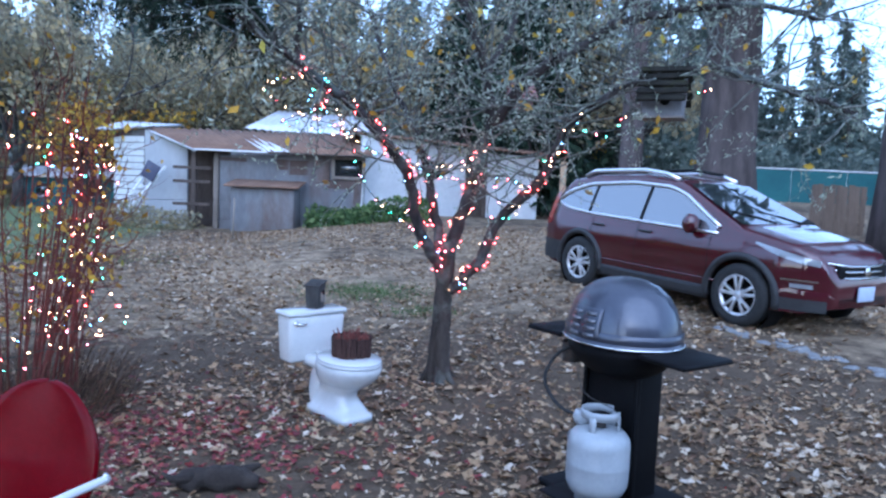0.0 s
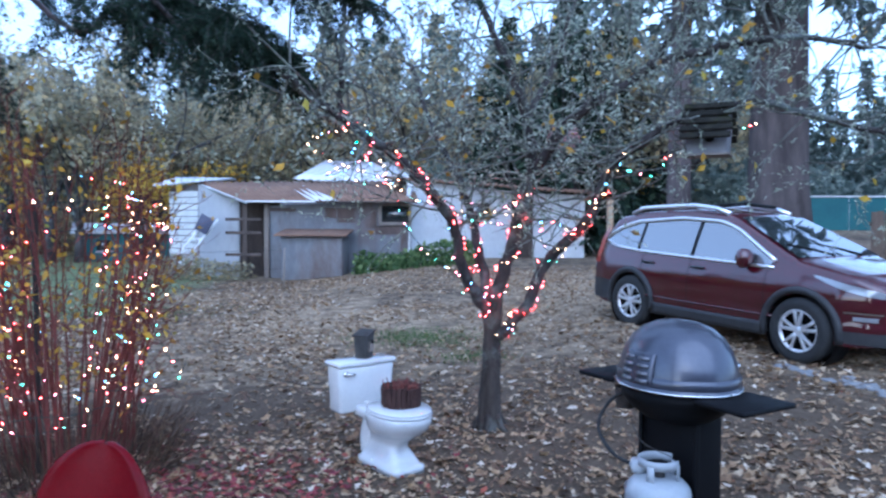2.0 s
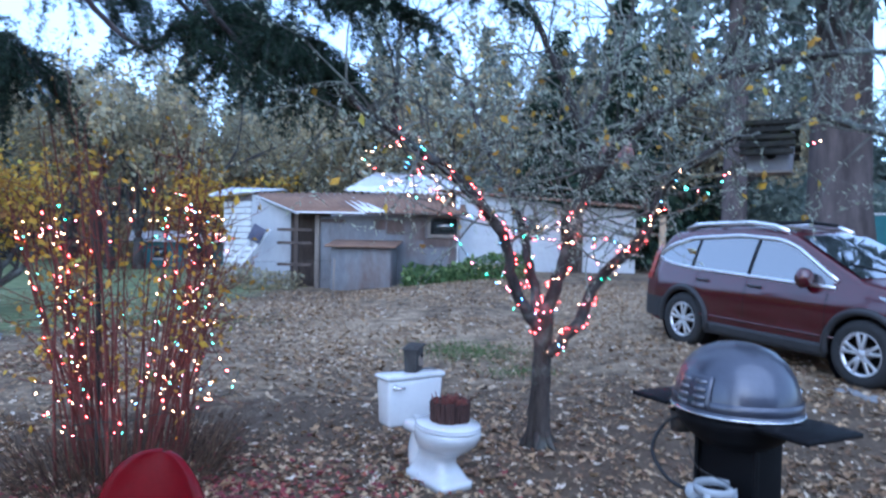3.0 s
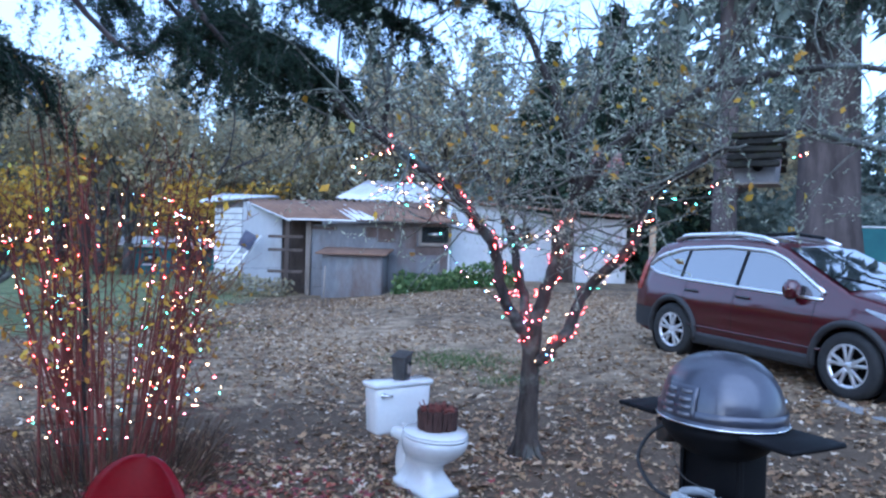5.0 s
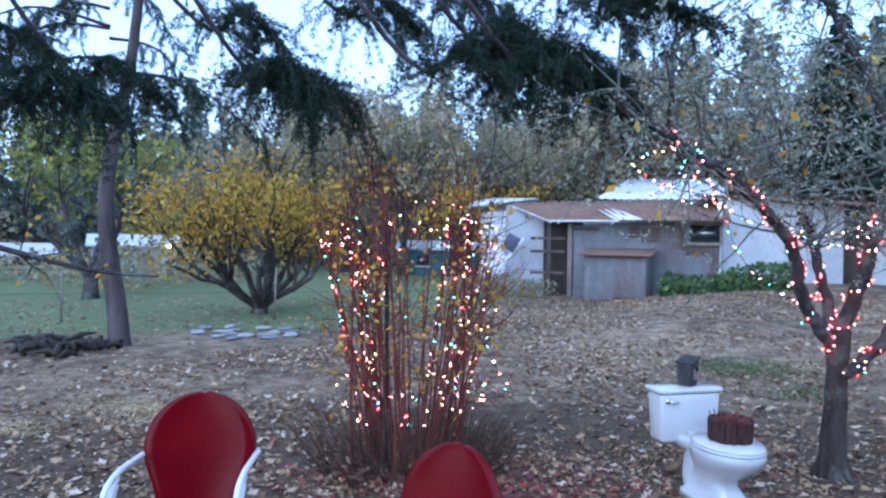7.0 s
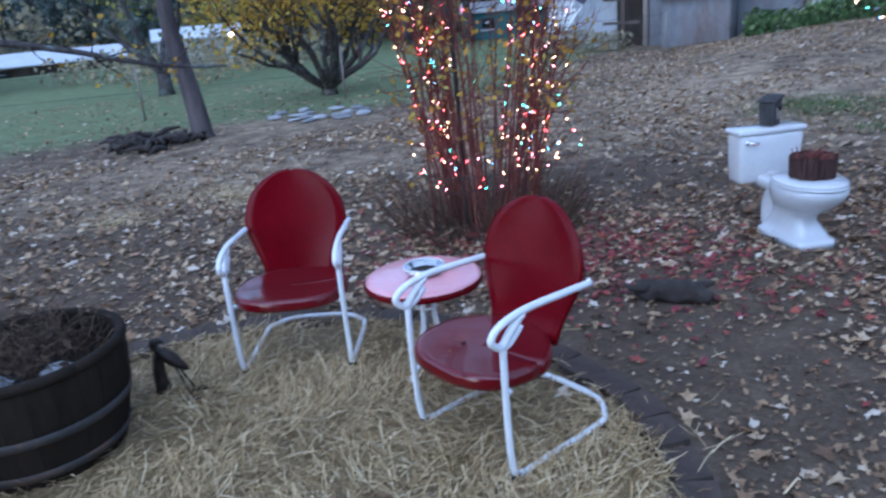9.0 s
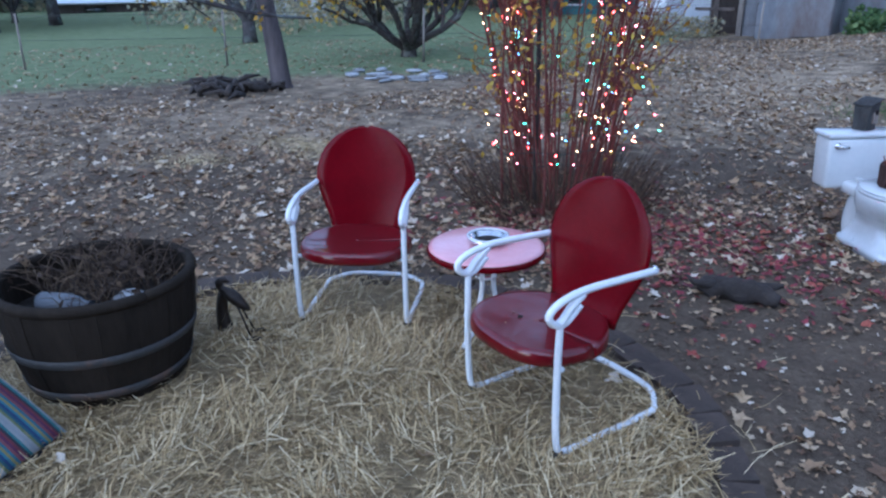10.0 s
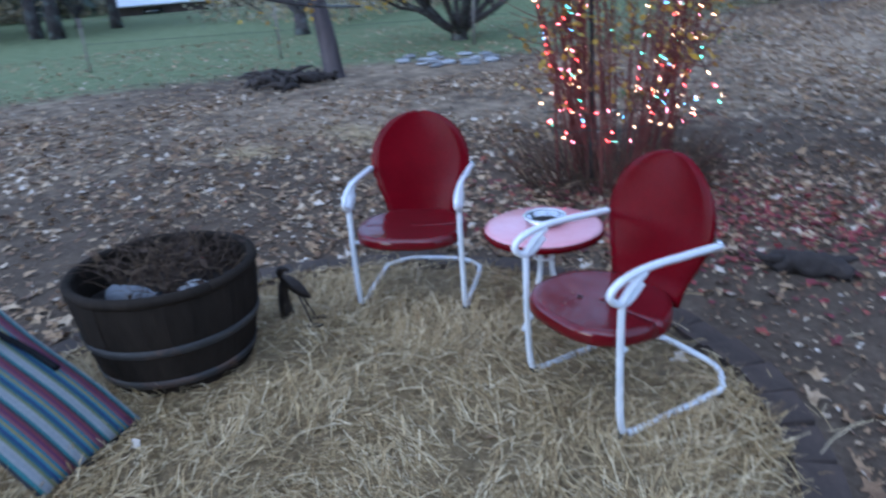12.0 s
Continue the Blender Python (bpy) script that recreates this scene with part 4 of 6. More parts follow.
# ---- the toilet used as a planter ----
M_BARKSTAVE = worn("dark_bark_stave", (0.022, 0.012, 0.01), (0.085, 0.046, 0.038), 16, 0.9, relief=0.8, stretch=(1, 1, 0.3), spec=0.2)
M_BIRDBOX = worn("grey_weathered_box_board", (0.03, 0.029, 0.028), (0.085, 0.082, 0.08), 14, 0.9, relief=0.6, stretch=(1, 1, 0.3), spec=0.2)


def build_toilet():
    a = math.atan2(-0.74, 0.67) + math.pi / 2
    t = thing("toilet", "white porcelain toilet set out on the yard as a planter", "toilet", (-0.65, 4.79, 0.0), a)
    # front is -y; the tank stands behind the bowl

    def oval(r, cy, sx, sy, z):
        return [(r * sx * math.cos(k * math.tau / 36), cy + r * sy * math.sin(k * math.tau / 36), z) for k in range(36)]

    def loft(rings, close=True):
        s = Shape()
        n = len(rings[0])
        f = [(i * n + k, i * n + (k + 1) % n, (i + 1) * n + (k + 1) % n, (i + 1) * n + k) for i in range(len(rings) - 1) for k in range(n)]
        if close:
            f += [tuple(range(n))[::-1], tuple(range((len(rings) - 1) * n, len(rings) * n))]
        return s.add([p for r in rings for p in r], f)
    rings = []
    for z, sx, sy, cy in ((0.0, 0.138, 0.245, 0.02), (0.045, 0.136, 0.243, 0.02), (0.055, 0.118, 0.22, 0.025), (0.155, 0.085, 0.17, 0.055), (0.2, 0.095, 0.185, 0.035), (0.25, 0.145, 0.21, -0.03), (0.30, 0.182, 0.235, -0.06), (0.345, 0.192, 0.248, -0.075), (0.375, 0.195, 0.252, -0.075), (0.385, 0.188, 0.244, -0.075)):
        ring = []
        for k in range(36):
            c, s_ = math.cos(k * math.tau / 36), math.sin(k * math.tau / 36)
            e = 0.32 if z < 0.12 else (0.6 if z < 0.17 else 0.88)
            ring.append((sx * math.copysign(abs(c) ** e, c), cy + sy * math.copysign(abs(s_) ** e, s_), z))
        rings.append(ring)
    part("bowl", loft(rings), M_PORCELAIN, t, "glazed white bowl and foot")
    part("seat", loft([oval(1, -0.08, 0.198, 0.251, 0.388), oval(1, -0.08, 0.202, 0.256, 0.395), oval(1, -0.08, 0.2, 0.254, 0.405)]), M_PORCELAIN, t)
    part("lid", loft([oval(1, -0.08, 0.196, 0.25, 0.408), oval(1, -0.08, 0.201, 0.254, 0.414), oval(1, -0.08, 0.192, 0.244, 0.425), oval(0.3, -0.08, 0.19, 0.24, 0.43)]), M_PORCELAIN, t)
    part("shelf", Shape().box((0, 0.235, 0.34), (0.24, 0.2, 0.08)), M_PORCELAIN, t, bevel=0.03)
    part("trapway", Shape().tube(curve([(0.0, 0.1, 0.30), (0.0, 0.2, 0.25), (0, 0.225, 0.12), (0, 0.19, 0.03)], 5), [0.1] * 16, 16), M_PORCELAIN, t)
    for sg in (-1, 1):
        part("hinge", Shape().box((sg * 0.075, 0.19, 0.41), (0.04, 0.03, 0.022)), M_PORCELAIN, t, bevel=0.006)
        part("floor_bolt_cap", Shape().lathe([(0.001, 0.03), (0.014, 0.022), (0.018, 0)], 12, (sg * 0.118, 0.07, 0.035)), M_PORCELAIN, t)
    tank = part("tank", Shape().add([(-0.025 + sx * (0.228 if z else 0.208), 0.285 + (0.0 if sy < 0 else 0.165) - (0.012 if (z and sy < 0) else 0), 0.325 + 0.325 * z) for z in (0, 1) for sx in (-1, 1) for sy in (-1, 1)],
                                    [(0, 1, 3, 2), (4, 6, 7, 5), (0, 4, 5, 1), (2, 3, 7, 6), (0, 2, 6, 4), (1, 5, 7, 3)]), M_PORCELAIN, t, "white cistern", bevel=0.022)
    part("tank_lid", Shape().box((-0.025, 0.362, 0.668), (0.485, 0.195, 0.04)), M_PORCELAIN, tank, bevel=0.016)
    lever = part("flush_lever", Shape().tube([(-0.2, 0.255, 0.605), (-0.14, 0.245, 0.6)], 0.009, 8), M_CHROME, tank, "chrome lever")
    part("lever_boss", Shape().lathe([(0.001, 0.012), (0.017, 0.01), (0.02, 0)], 14).moved(Matrix.Translation((-0.2, 0.272, 0.605)) @ Matrix.Rotation(math.pi / 2, 4, "X")), M_CHROME, lever)
    m = t.matrix_basis
    # what stands on it
    q = m @ Vector((0.0, 0.36, 0.688))
    b = thing("birdhouse", "small dark weathered wooden box standing on the cistern", "birdhouse", q, a + 0.5)
    part("box", Shape().add([(sx * (0.048 + 0.01 * z), sy * (0.045 + 0.008 * z), 0.15 * z + (0.035 if (z and sx > 0) else 0)) for z in (0, 1) for sx in (-1, 1) for sy in (-1, 1)],
                            [(0, 1, 3, 2), (4, 6, 7, 5), (0, 4, 5, 1), (2, 3, 7, 6), (0, 2, 6, 4), (1, 5, 7, 3)]), M_BIRDBOX, b, bevel=0.005)
    part("entrance_hole", Shape().lathe([(0.001, 0.003), (0.015, 0.003), (0.017, 0)], 14).moved(Matrix.Translation((0.008, -0.0625, 0.115)) @ Matrix.Rotation(math.pi / 2, 4, "X")), M_BLACK, b)
    part("lid_board", Shape().box((0, 0, 0), (0.135, 0.125, 0.012), m=Matrix.Translation((0, 0, 0.176)) @ Matrix.Rotation(-0.26, 4, "Y")), M_BIRDBOX, b, bevel=0.003)
    part("face_plate", Shape().box((0.01, -0.055, 0.08), (0.05, 0.012, 0.07)), M_GREYWOOD, b, bevel=0.003)
    q = m @ Vector((0.03, -0.06, 0.428))
    p = thing("bark_planter", "round bark-sided planter with dry dead stems on the toilet lid", "planter", q, a)
    part("tub", Shape().lathe([(0.001, 0), (0.115, 0), (0.122, 0.06), (0.124, 0.115), (0.115, 0.115), (0.11, 0.1), (0.001, 0.095)], 30), M_DARKWOOD, p)
    st = random.Random(7)
    for k in range(26):
        t_ = k * math.tau / 26
        part("bark_stave", Shape().box((0, 0, 0), (0.028, 0.014, 0.115 + st.uniform(0, 0.03)), m=Matrix.Rotation(t_, 4, "Z") @ Matrix.Translation((0, 0.128, 0.066)) @ Matrix.Rotation(-0.04, 4, "X") @ Matrix.Rotation(st.uniform(-.08, .08), 4, "Y")), M_BARKSTAVE, p, smooth=False)
    s = Shape()
    for k in range(60):
        r, t_ = st.uniform(0, 0.1), st.uniform(0, math.tau)
        x, y = r * math.cos(t_), r * math.sin(t_)
        s.tube([(x, y, 0.09), (x * 1.2 + st.uniform(-.02, .02), y * 1.2 + st.uniform(-.02, .02), st.uniform(0.12, 0.18))], [0.008, 0.004], 4)
    part("dry_growth", s, M_TWIG, p, kind="stuff")


build_toilet()


# ---- the gas grill ----
def build_grill():
    ax = Vector((0.56, -0.83, 0)).normalized()
    a = math.atan2(ax.y, ax.x)
    g = thing("gas_grill", "pedestal gas grill with domed grey hood and black shelves", "grill", (0.955, 3.70, -0.022), a)
    # own x runs along the shelves, own -y faces the camera side
    part("base_plate", Shape().box((0, 0, 0.035), (0.62, 0.52, 0.05)), M_BLACK, g, "black foot plate", bevel=0.02)
    part("column", Shape().box((-0.02, 0.06, 0.39), (0.36, 0.18, 0.70)), M_BLACK, g, "black sheet-metal column", bevel=0.015)
    for sg in (-1, 1):
        part("column_edge", Shape().box((-0.02 + sg * 0.18, -0.04, 0.39), (0.025, 0.025, 0.70)), M_BLACK, g, bevel=0.006)
    part("firebox", Shape().lathe([(0.18, 0.70), (0.24, 0.74), (0.29, 0.80), (0.30, 0.855), (0.001, 0.855)], 40, sx=1.0, sy=0.88), M_BLACK, g, "black cast firebox")
    prof = [(0.315, 0.86), (0.322, 0.865), (0.322, 0.878), (0.312, 0.885), (0.308, 0.93), (0.297, 0.985), (0.272, 1.05), (0.235, 1.105), (0.18, 1.15), (0.11, 1.178), (0.05, 1.188), (0.001, 1.19)]
    hood = part("hood", Shape().lathe(prof, 56, sx=1.0, sy=0.88), M_HOOD, g, "glossy dark grey dome")
    part("hood_band", Shape().lathe([(0.316, 0.888), (0.3195, 0.895), (0.318, 0.93), (0.311, 0.935)], 56, sx=1.0, sy=0.88), M_HOOD, hood)
    part("hood_rim", Shape().tube([(0.324 * math.cos(k * math.tau / 56), 0.88 * 0.324 * math.sin(k * math.tau / 56), 0.868) for k in range(57)], 0.007, 6), M_CHROME, hood, "bright rolled rim")
    # two columns of louvres in a raised plate, turned to the near side
    out = math.radians(-94)

    def shell(t, z):
        r = lerp(z, [p[1] for p in prof[3:]], [p[0] for p in prof[3:]])
        return Vector((r * math.cos(t), 0.88 * r * math.sin(t), z))
    lv = part("louvre_plate", Shape().sheet(lambda u, v: shell(out + (u - 0.5) * 0.72, 0.895 + 0.15 * v) * 1.0 + Vector((math.cos(out), math.sin(out), 0)) * 0.006, 10, 8), M_HOOD, hood, solid=0.006)
    for c_ in (-0.17, 0.17):
        for k in range(4):
            z = 0.912 + k * 0.035
            p0, p1 = shell(out + c_ - 0.105, z), shell(out + c_ + 0.105, z)
            d = Vector((math.cos(out), math.sin(out), 0)) * 0.012
            part("louvre", Shape().tube([p0 + d, (p0 + p1) / 2 + d * 1.5, p1 + d], 0.0085, 8), M_LOUVRE, lv, "pressed louvre, its highlight in the pale colour")
    for sg in (-1, 1):
        sh = Shape().box((0.40 if sg > 0 else -0.405, 0.0, 0.845), (0.27, 0.37, 0.026))
        part("side_shelf", sh, M_BLACK, g, "matt black folding side shelf", bevel=0.01)
        part("shelf_bracket", Shape().box((sg * 0.33, 0.0, 0.815), (0.22, 0.05, 0.04)), M_BLACK, g, bevel=0.006)
    h = part("lid_handle", Shape().tube(curve([(0.11, 0.27, 0.93), (0.11, 0.325, 0.945), (0, 0.335, 0.95), (-0.11, 0.325, 0.945), (-0.11, 0.27, 0.93)], 4), 0.012, 10), M_CHROME, hood, "chrome lid handle")
    part("control_panel", Shape().box((0, 0.27, 0.80), (0.36, 0.05, 0.08)), M_BLACK, g, bevel=0.01)
    for x in (-0.1, 0.1):
        part("control_knob", Shape().lathe([(0.001, 0.03), (0.022, 0.028), (0.026, 0)], 16).moved(Matrix.Translation((x, 0.295, 0.80)) @ Matrix.Rotation(-math.pi / 2, 4, "X")), M_BLACK, g)
    part("tank_shelf", Shape().box((0.06, -0.2, 0.066), (0.44, 0.36, 0.012)), M_BLACK, g, bevel=0.01)
    # gas bottle
    q = g.matrix_basis @ Vector((0.075, -0.205, 0.073))
    t = thing("gas_bottle", "white gas bottle with a grey collar standing on the grill foot", "gas bottle", q, a)
    part("body", Shape().lathe([(0.001, 0.03), (0.09, 0.03), (0.135, 0.05), (0.153, 0.09), (0.156, 0.13), (0.156, 0.19), (0.1575, 0.195), (0.156, 0.20), (0.156, 0.29), (0.15, 0.325), (0.125, 0.355), (0.085, 0.372), (0.001, 0.376)], 40), M_PROPANE, t)
    part("foot_ring", Shape().lathe([(0.105, 0.05), (0.108, 0.0), (0.102, 0.0), (0.1, 0.05)], 32), M_PROPANE, t)
    part("collar", Shape().sheet(lambda u, v: (0.094 * math.cos(u * 5.2 + 1.6), 0.094 * math.sin(u * 5.2 + 1.6), 0.425 + 0.042 * v), 30, 2), M_PROPANE, t, "grey-white handle collar", solid=0.007)
    for q in (0.0, 0.33, 0.67, 1.0):
        aa = q * 5.2 + 1.6
        part("collar_post", Shape().box((0, 0, 0), (0.007, 0.035, 0.1), m=Matrix.Translation((0.094 * math.cos(aa), 0.094 * math.sin(aa), 0.39)) @ Matrix.Rotation(aa, 4, "Z")), M_PROPANE, t)
    v = part("valve", Shape().lathe([(0.001, 0.37), (0.03, 0.37), (0.03, 0.40), (0.018, 0.41), (0.018, 0.43), (0.001, 0.435)], 14), M_HOOP, t)
    part("valve_wheel", Shape().lathe([(0.001, 0.452), (0.03, 0.45), (0.034, 0.435), (0.001, 0.432)], 14), M_BLACK, v)
    part("regulator", Shape().lathe([(0.001, 0.04), (0.035, 0.035), (0.045, 0.0), (0.035, -0.03), (0.001, -0.035)], 18, (-0.10, -0.03, 0.40)), M_PROPANE, v, "pale regulator")
    part("price_tag_sleeve", Shape().sheet(lambda u, w: (0.159 * math.cos(3.3 + u * 0.5), 0.159 * math.sin(3.3 + u * 0.5), 0.12 + 0.2 * w), 6, 2), M_SIDING, t, "white plastic tag")
    s = curve([(0.0, -0.21, 0.47), (-0.14, -0.28, 0.50), (-0.30, -0.25, 0.60), (-0.31, -0.17, 0.72), (-0.22, -0.12, 0.79), (-0.1, -0.05, 0.80)], 8)
    part("gas_hose", Shape().tube(s, 0.0095, 8), M_RUBBER, g, "black rubber hose")
    part("igniter_wire", Shape().tube(curve([(-0.15, -0.16, 0.66), (-0.05, -0.19, 0.58), (0.12, -0.17, 0.55)], 5), 0.003, 5), M_HOOP, g)
    part("grease_can", Shape().lathe([(0.001, 0.0), (0.05, 0), (0.055, 0.11), (0.05, 0.11), (0.001, 0.02)], 20, (-0.30, -0.06, 0.685)), M_HOOP, g, "small tin can under the shelf")


build_grill()


# ---- the barrel planter and what lies by it ----
def build_barrel():
    b = thing("barrel_planter", "half oak barrel planter with steel hoops and dead plants", "planter", (-3.01, 1.13, 0.01))
    R = random.Random(3)
    n = 26

    def rad(z):
        return 0.31 + 0.08 * math.sin(min(1, z / 0.46) * math.pi / 2)
    st = Shape()
    for k in range(n):
        a0, a1 = k * math.tau / n + 0.001, (k + 1) * math.tau / n - 0.001
        v, f = [], []
        dr = R.uniform(-0.003, 0.003)
        for i in range(6):
            z = 0.46 * i / 5
            for r, a in ((rad(z) + dr, a0), (rad(z) + dr, a1), (rad(z) - 0.032, a1), (rad(z) - 0.032, a0)):
                v.append((r * math.cos(a), r * math.sin(a), z))
        for i in range(5):
            for q in range(4):
                f.append((i * 4 + q, i * 4 + (q + 1) % 4, i * 4 + 4 + (q + 1) % 4, i * 4 + 4 + q))
        f.append((20, 21, 22, 23))
        part("stave", Shape().add(v, f), M_OAK, b, smooth=False)
    for z in (0.075, 0.235):
        part("hoop", Shape().lathe([(rad(z - 0.02) + 0.0045, z - 0.02), (rad(z - 0.02) + 0.007, z - 0.019), (rad(z + 0.02) + 0.007, z + 0.019), (rad(z + 0.02) + 0.0045, z + 0.02)], 48), M_HOOP, b, "grey steel hoop")
    part("rim", Shape().tube([((rad(0.46) - 0.012) * math.cos(k * math.tau / 48), (rad(0.46) - 0.012) * math.sin(k * math.tau / 48), 0.462) for k in range(49)], 0.023, 10), M_OAK, b, "rounded worn rim")
    part("soil", Shape().sheet(lambda u, v: (0.355 * v * math.cos(u * math.tau), 0.355 * v * math.sin(u * math.tau), 0.33 + 0.03 * noise.noise((v * 4 * math.cos(u * math.tau), v * 4 * math.sin(u * math.tau), 0))), 28, 8), M_SOIL, b, "dark wet soil")
    s = Shape()
    for k in range(260):
        a, r = R.uniform(0, math.tau), 0.26 * math.sqrt(R.random())
        x, y = r * math.cos(a) - 0.06, r * math.sin(a) + 0.08
        h = R.uniform(0.12, 0.42)
        p, d, pts = Vector((x, y, 0.32)), Vector((R.uniform(-.4, .4), R.uniform(-.4, .4), 1)), []
        for q in range(6):
            pts.append(p.copy())
            p = p + d.normalized() * h / 5
            d = d + Vector((R.uniform(-.6, .6), R.uniform(-.6, .6), -0.22))
        s.tube(pts, [0.0026, 0.0025, 0.0022, 0.002, 0.0016, 0.001], 3, False)
        if k % 3 == 0:
            leaf(s, pts[-2], rand_dir(R), R.uniform(0.03, 0.06), R, 0.5)
    part("dead_growth", s, M_DRYSTEM, b, "tangle of brown dead stems", kind="stuff")
    bt = thing("bottle", "pale grey bottle lying on the barrel soil", "bottle", (-3.03, 0.98, 0.39), 0.5)
    part("body", Shape().lathe([(0.001, -0.1), (0.034, -0.098), (0.042, -0.085), (0.042, 0.04), (0.034, 0.075), (0.018, 0.105), (0.017, 0.14), (0.001, 0.142)], 24).moved(Matrix.Rotation(math.pi / 2, 4, "Y")), M_STONE, bt, "pale grey glazed body")
    part("stopper", Shape().lathe([(0.021, 0.135), (0.021, 0.16), (0.001, 0.162)], 16).moved(Matrix.Rotation(math.pi / 2, 4, "Y")), M_BLACK, bt)
    rock("garden_stone", "pale rough stone lying on the barrel soil", (-2.86, 1.19, 0.385), (0.08, 0.045, 0.035), M_WHITEROCK, 5, 0.8)


def rock(name, label, at, size, mat, seed, rz=0.0, group=""):
    R = random.Random(seed)
    bm = bmesh.new()
    bmesh.ops.create_icosphere(bm, subdivisions=2, radius=1.0)
    s = Shape()
    o = Vector((R.uniform(0, 9), R.uniform(0, 9), 0))
    s.add([Vector([v.co[i] * size[i] * (1 + 0.3 * noise.noise(v.co * 1.3 + o) + 0.12 * noise.noise(v.co * 3.1 + o)) for i in range(3)]) for v in bm.verts],
          [tuple(v.index for v in f.verts) for f in bm.faces])
    bm.free()
    ob = part(name, s, mat, None, label)
    tagged(ob, category="stone", group=group)
    ob.matrix_basis = Matrix.Translation(at) @ Matrix.Rotation(rz, 4, "Z")
    return ob


build_barrel()


def build_bird_figure():
    f = thing("metal_bird_ornament", "small dark cast metal bird ornament standing by the barrel", "ornament", (-2.89, 1.69, 0.02), 0.68)
    body = Shape().lathe([(0.001, -0.085), (0.016, -0.07), (0.034, -0.02), (0.036, 0.015), (0.026, 0.055), (0.013, 0.09), (0.001, 0.1)], 16, sx=0.85).moved(Matrix.Translation((0.012, -0.03, 0.19)) @ Matrix.Rotation(2.35, 4, "Y"))
    body.tube(curve([(-0.035, -0.03, 0.225), (-0.05, -0.03, 0.26), (-0.03, -0.03, 0.28), (0.0, -0.03, 0.268)], 4), [0.018, 0.016, 0.016, 0.017, 0.019, 0.02, 0.02, 0.02, 0.018, 0.015, 0.011, 0.008, 0.004], 8)
    for sg in (-1, 1):
        body.tube([(0.03, -0.03 + sg * 0.018, 0.16), (0.055, -0.035 + sg * 0.024, 0.085), (0.09, -0.05 + sg * 0.04, 0.006)], [0.006, 0.0045, 0.0045], 6)
        body.box((0.105, -0.06 + sg * 0.045, 0.006), (0.075, 0.03, 0.012), 0.3)
    part("figure", body, M_BRONZE, f)
    part("dead_clump", Shape().tube(curve([(-0.06, 0.02, 0.0), (-0.065, 0.015, 0.1), (-0.045, 0.0, 0.22)], 4), [0.042, 0.038, 0.034, 0.032, 0.03, 0.028, 0.026, 0.02, 0.01], 9), M_BRONZE, f, "short weathered stump behind the bird")


build_bird_figure()


def build_cushion():
    c = thing("striped_mat", "rolled striped woven mat with a dark strap leaning by the barrel", "mat", (-2.755, 0.455, 0.0), 0.0)
    # slopes from the straw up to the left, beyond the barrel
    low, high = Vector((0.16, 0.10, 0.03)), Vector((-0.80, -0.2, 0.60))
    wide = Vector((0.17, -0.42, 0.0))

    def at(u, v):
        p = low.lerp(high, v) + wide * (u - 0.5)
        lift = 0.035 * math.sin(math.pi * u) ** 0.5 * math.sin(math.pi * min(1, 0.05 + v)) ** 0.4
        return p + Vector((0.0, 0.0, lift + 0.012 * math.sin(v * 9)))
    colours = [(0.6, 0.62, 0.62), (0.3, 0.06, 0.09), (0.1, 0.3, 0.4), (0.05, 0.11, 0.28), (0.62, 0.62, 0.6), (0.1, 0.32, 0.34), (0.2, 0.05, 0.14), (0.5, 0.44, 0.16), (0.08, 0.2, 0.26), (0.55, 0.58, 0.6), (0.07, 0.07, 0.09), (0.4, 0.14, 0.16), (0.14, 0.36, 0.46), (0.34, 0.38, 0.16)]
    colours = [tuple(0.6 * q for q in k) for k in colours]
    mats = [worn("woven_stripe", tuple(0.75 * q for q in k), k, 60, 0.9, relief=0.7) for k in colours]
    n = 44
    for k in range(n):
        part("stripe", Shape().sheet(lambda u, v: at((k + u) / n, v), 2, 20), mats[(k * 5) % 14], c, solid=0.012)
    part("underside", Shape().sheet(lambda u, v: at(u, v) - Vector((0, 0, 0.03)), 8, 12), mats[10], c, solid=0.02)
    part("prop", Shape().box((-0.72, -0.18, 0.25), (0.08, 0.36, 0.5)), M_DARKWOOD, c, "dark support under the high end", bevel=0.01)
    part("strap", Shape().tube(curve([at(0.32, 0.86) + Vector((0, 0, 0.02)), at(0.34, 0.62) + Vector((0, 0, 0.05)), at(0.2, 0.45) + Vector((0, 0, 0.03)), at(0.16, 0.3) + Vector((0, 0, 0.02))], 6), 0.014, 6), M_BLACK, c, "dark carrying strap")


build_cushion()


def build_driftwood():
    d = thing("driftwood", "short weathered chunk of driftwood on the leaves", "log", (-1.1, 3.56, 0.04), 0.1)
    log = Shape().tube(curve([(-0.2, 0.02, -0.01), (-0.12, 0, 0.0), (0.0, 0.0, 0.015), (0.12, 0.01, 0.01), (0.2, 0.0, -0.01)], 6), [0.066 * math.sin(math.pi * (0.12 + 0.8 * i / 24)) ** 0.7 for i in range(25)], 14)
    log.v = [tuple(Vector(p) * 1.0 + Vector((0, p[1], p[2])).normalized() * 0.03 * noise.noise(Vector(p) * 16)) for p in log.v]
    part("log_piece", log, M_DRIFT, d)
    part("stub", Shape().tube([(0.08, 0.02, 0.03), (0.2, 0.09, 0.05)], [0.04, 0.012], 7), M_DRIFT, d)
    part("snag", Shape().tube([(-0.1, -0.01, 0.02), (-0.22, -0.05, 0.03), (-0.27, -0.04, 0.06)], [0.03, 0.02, 0.006], 8), M_DRIFT, d)


build_driftwood()


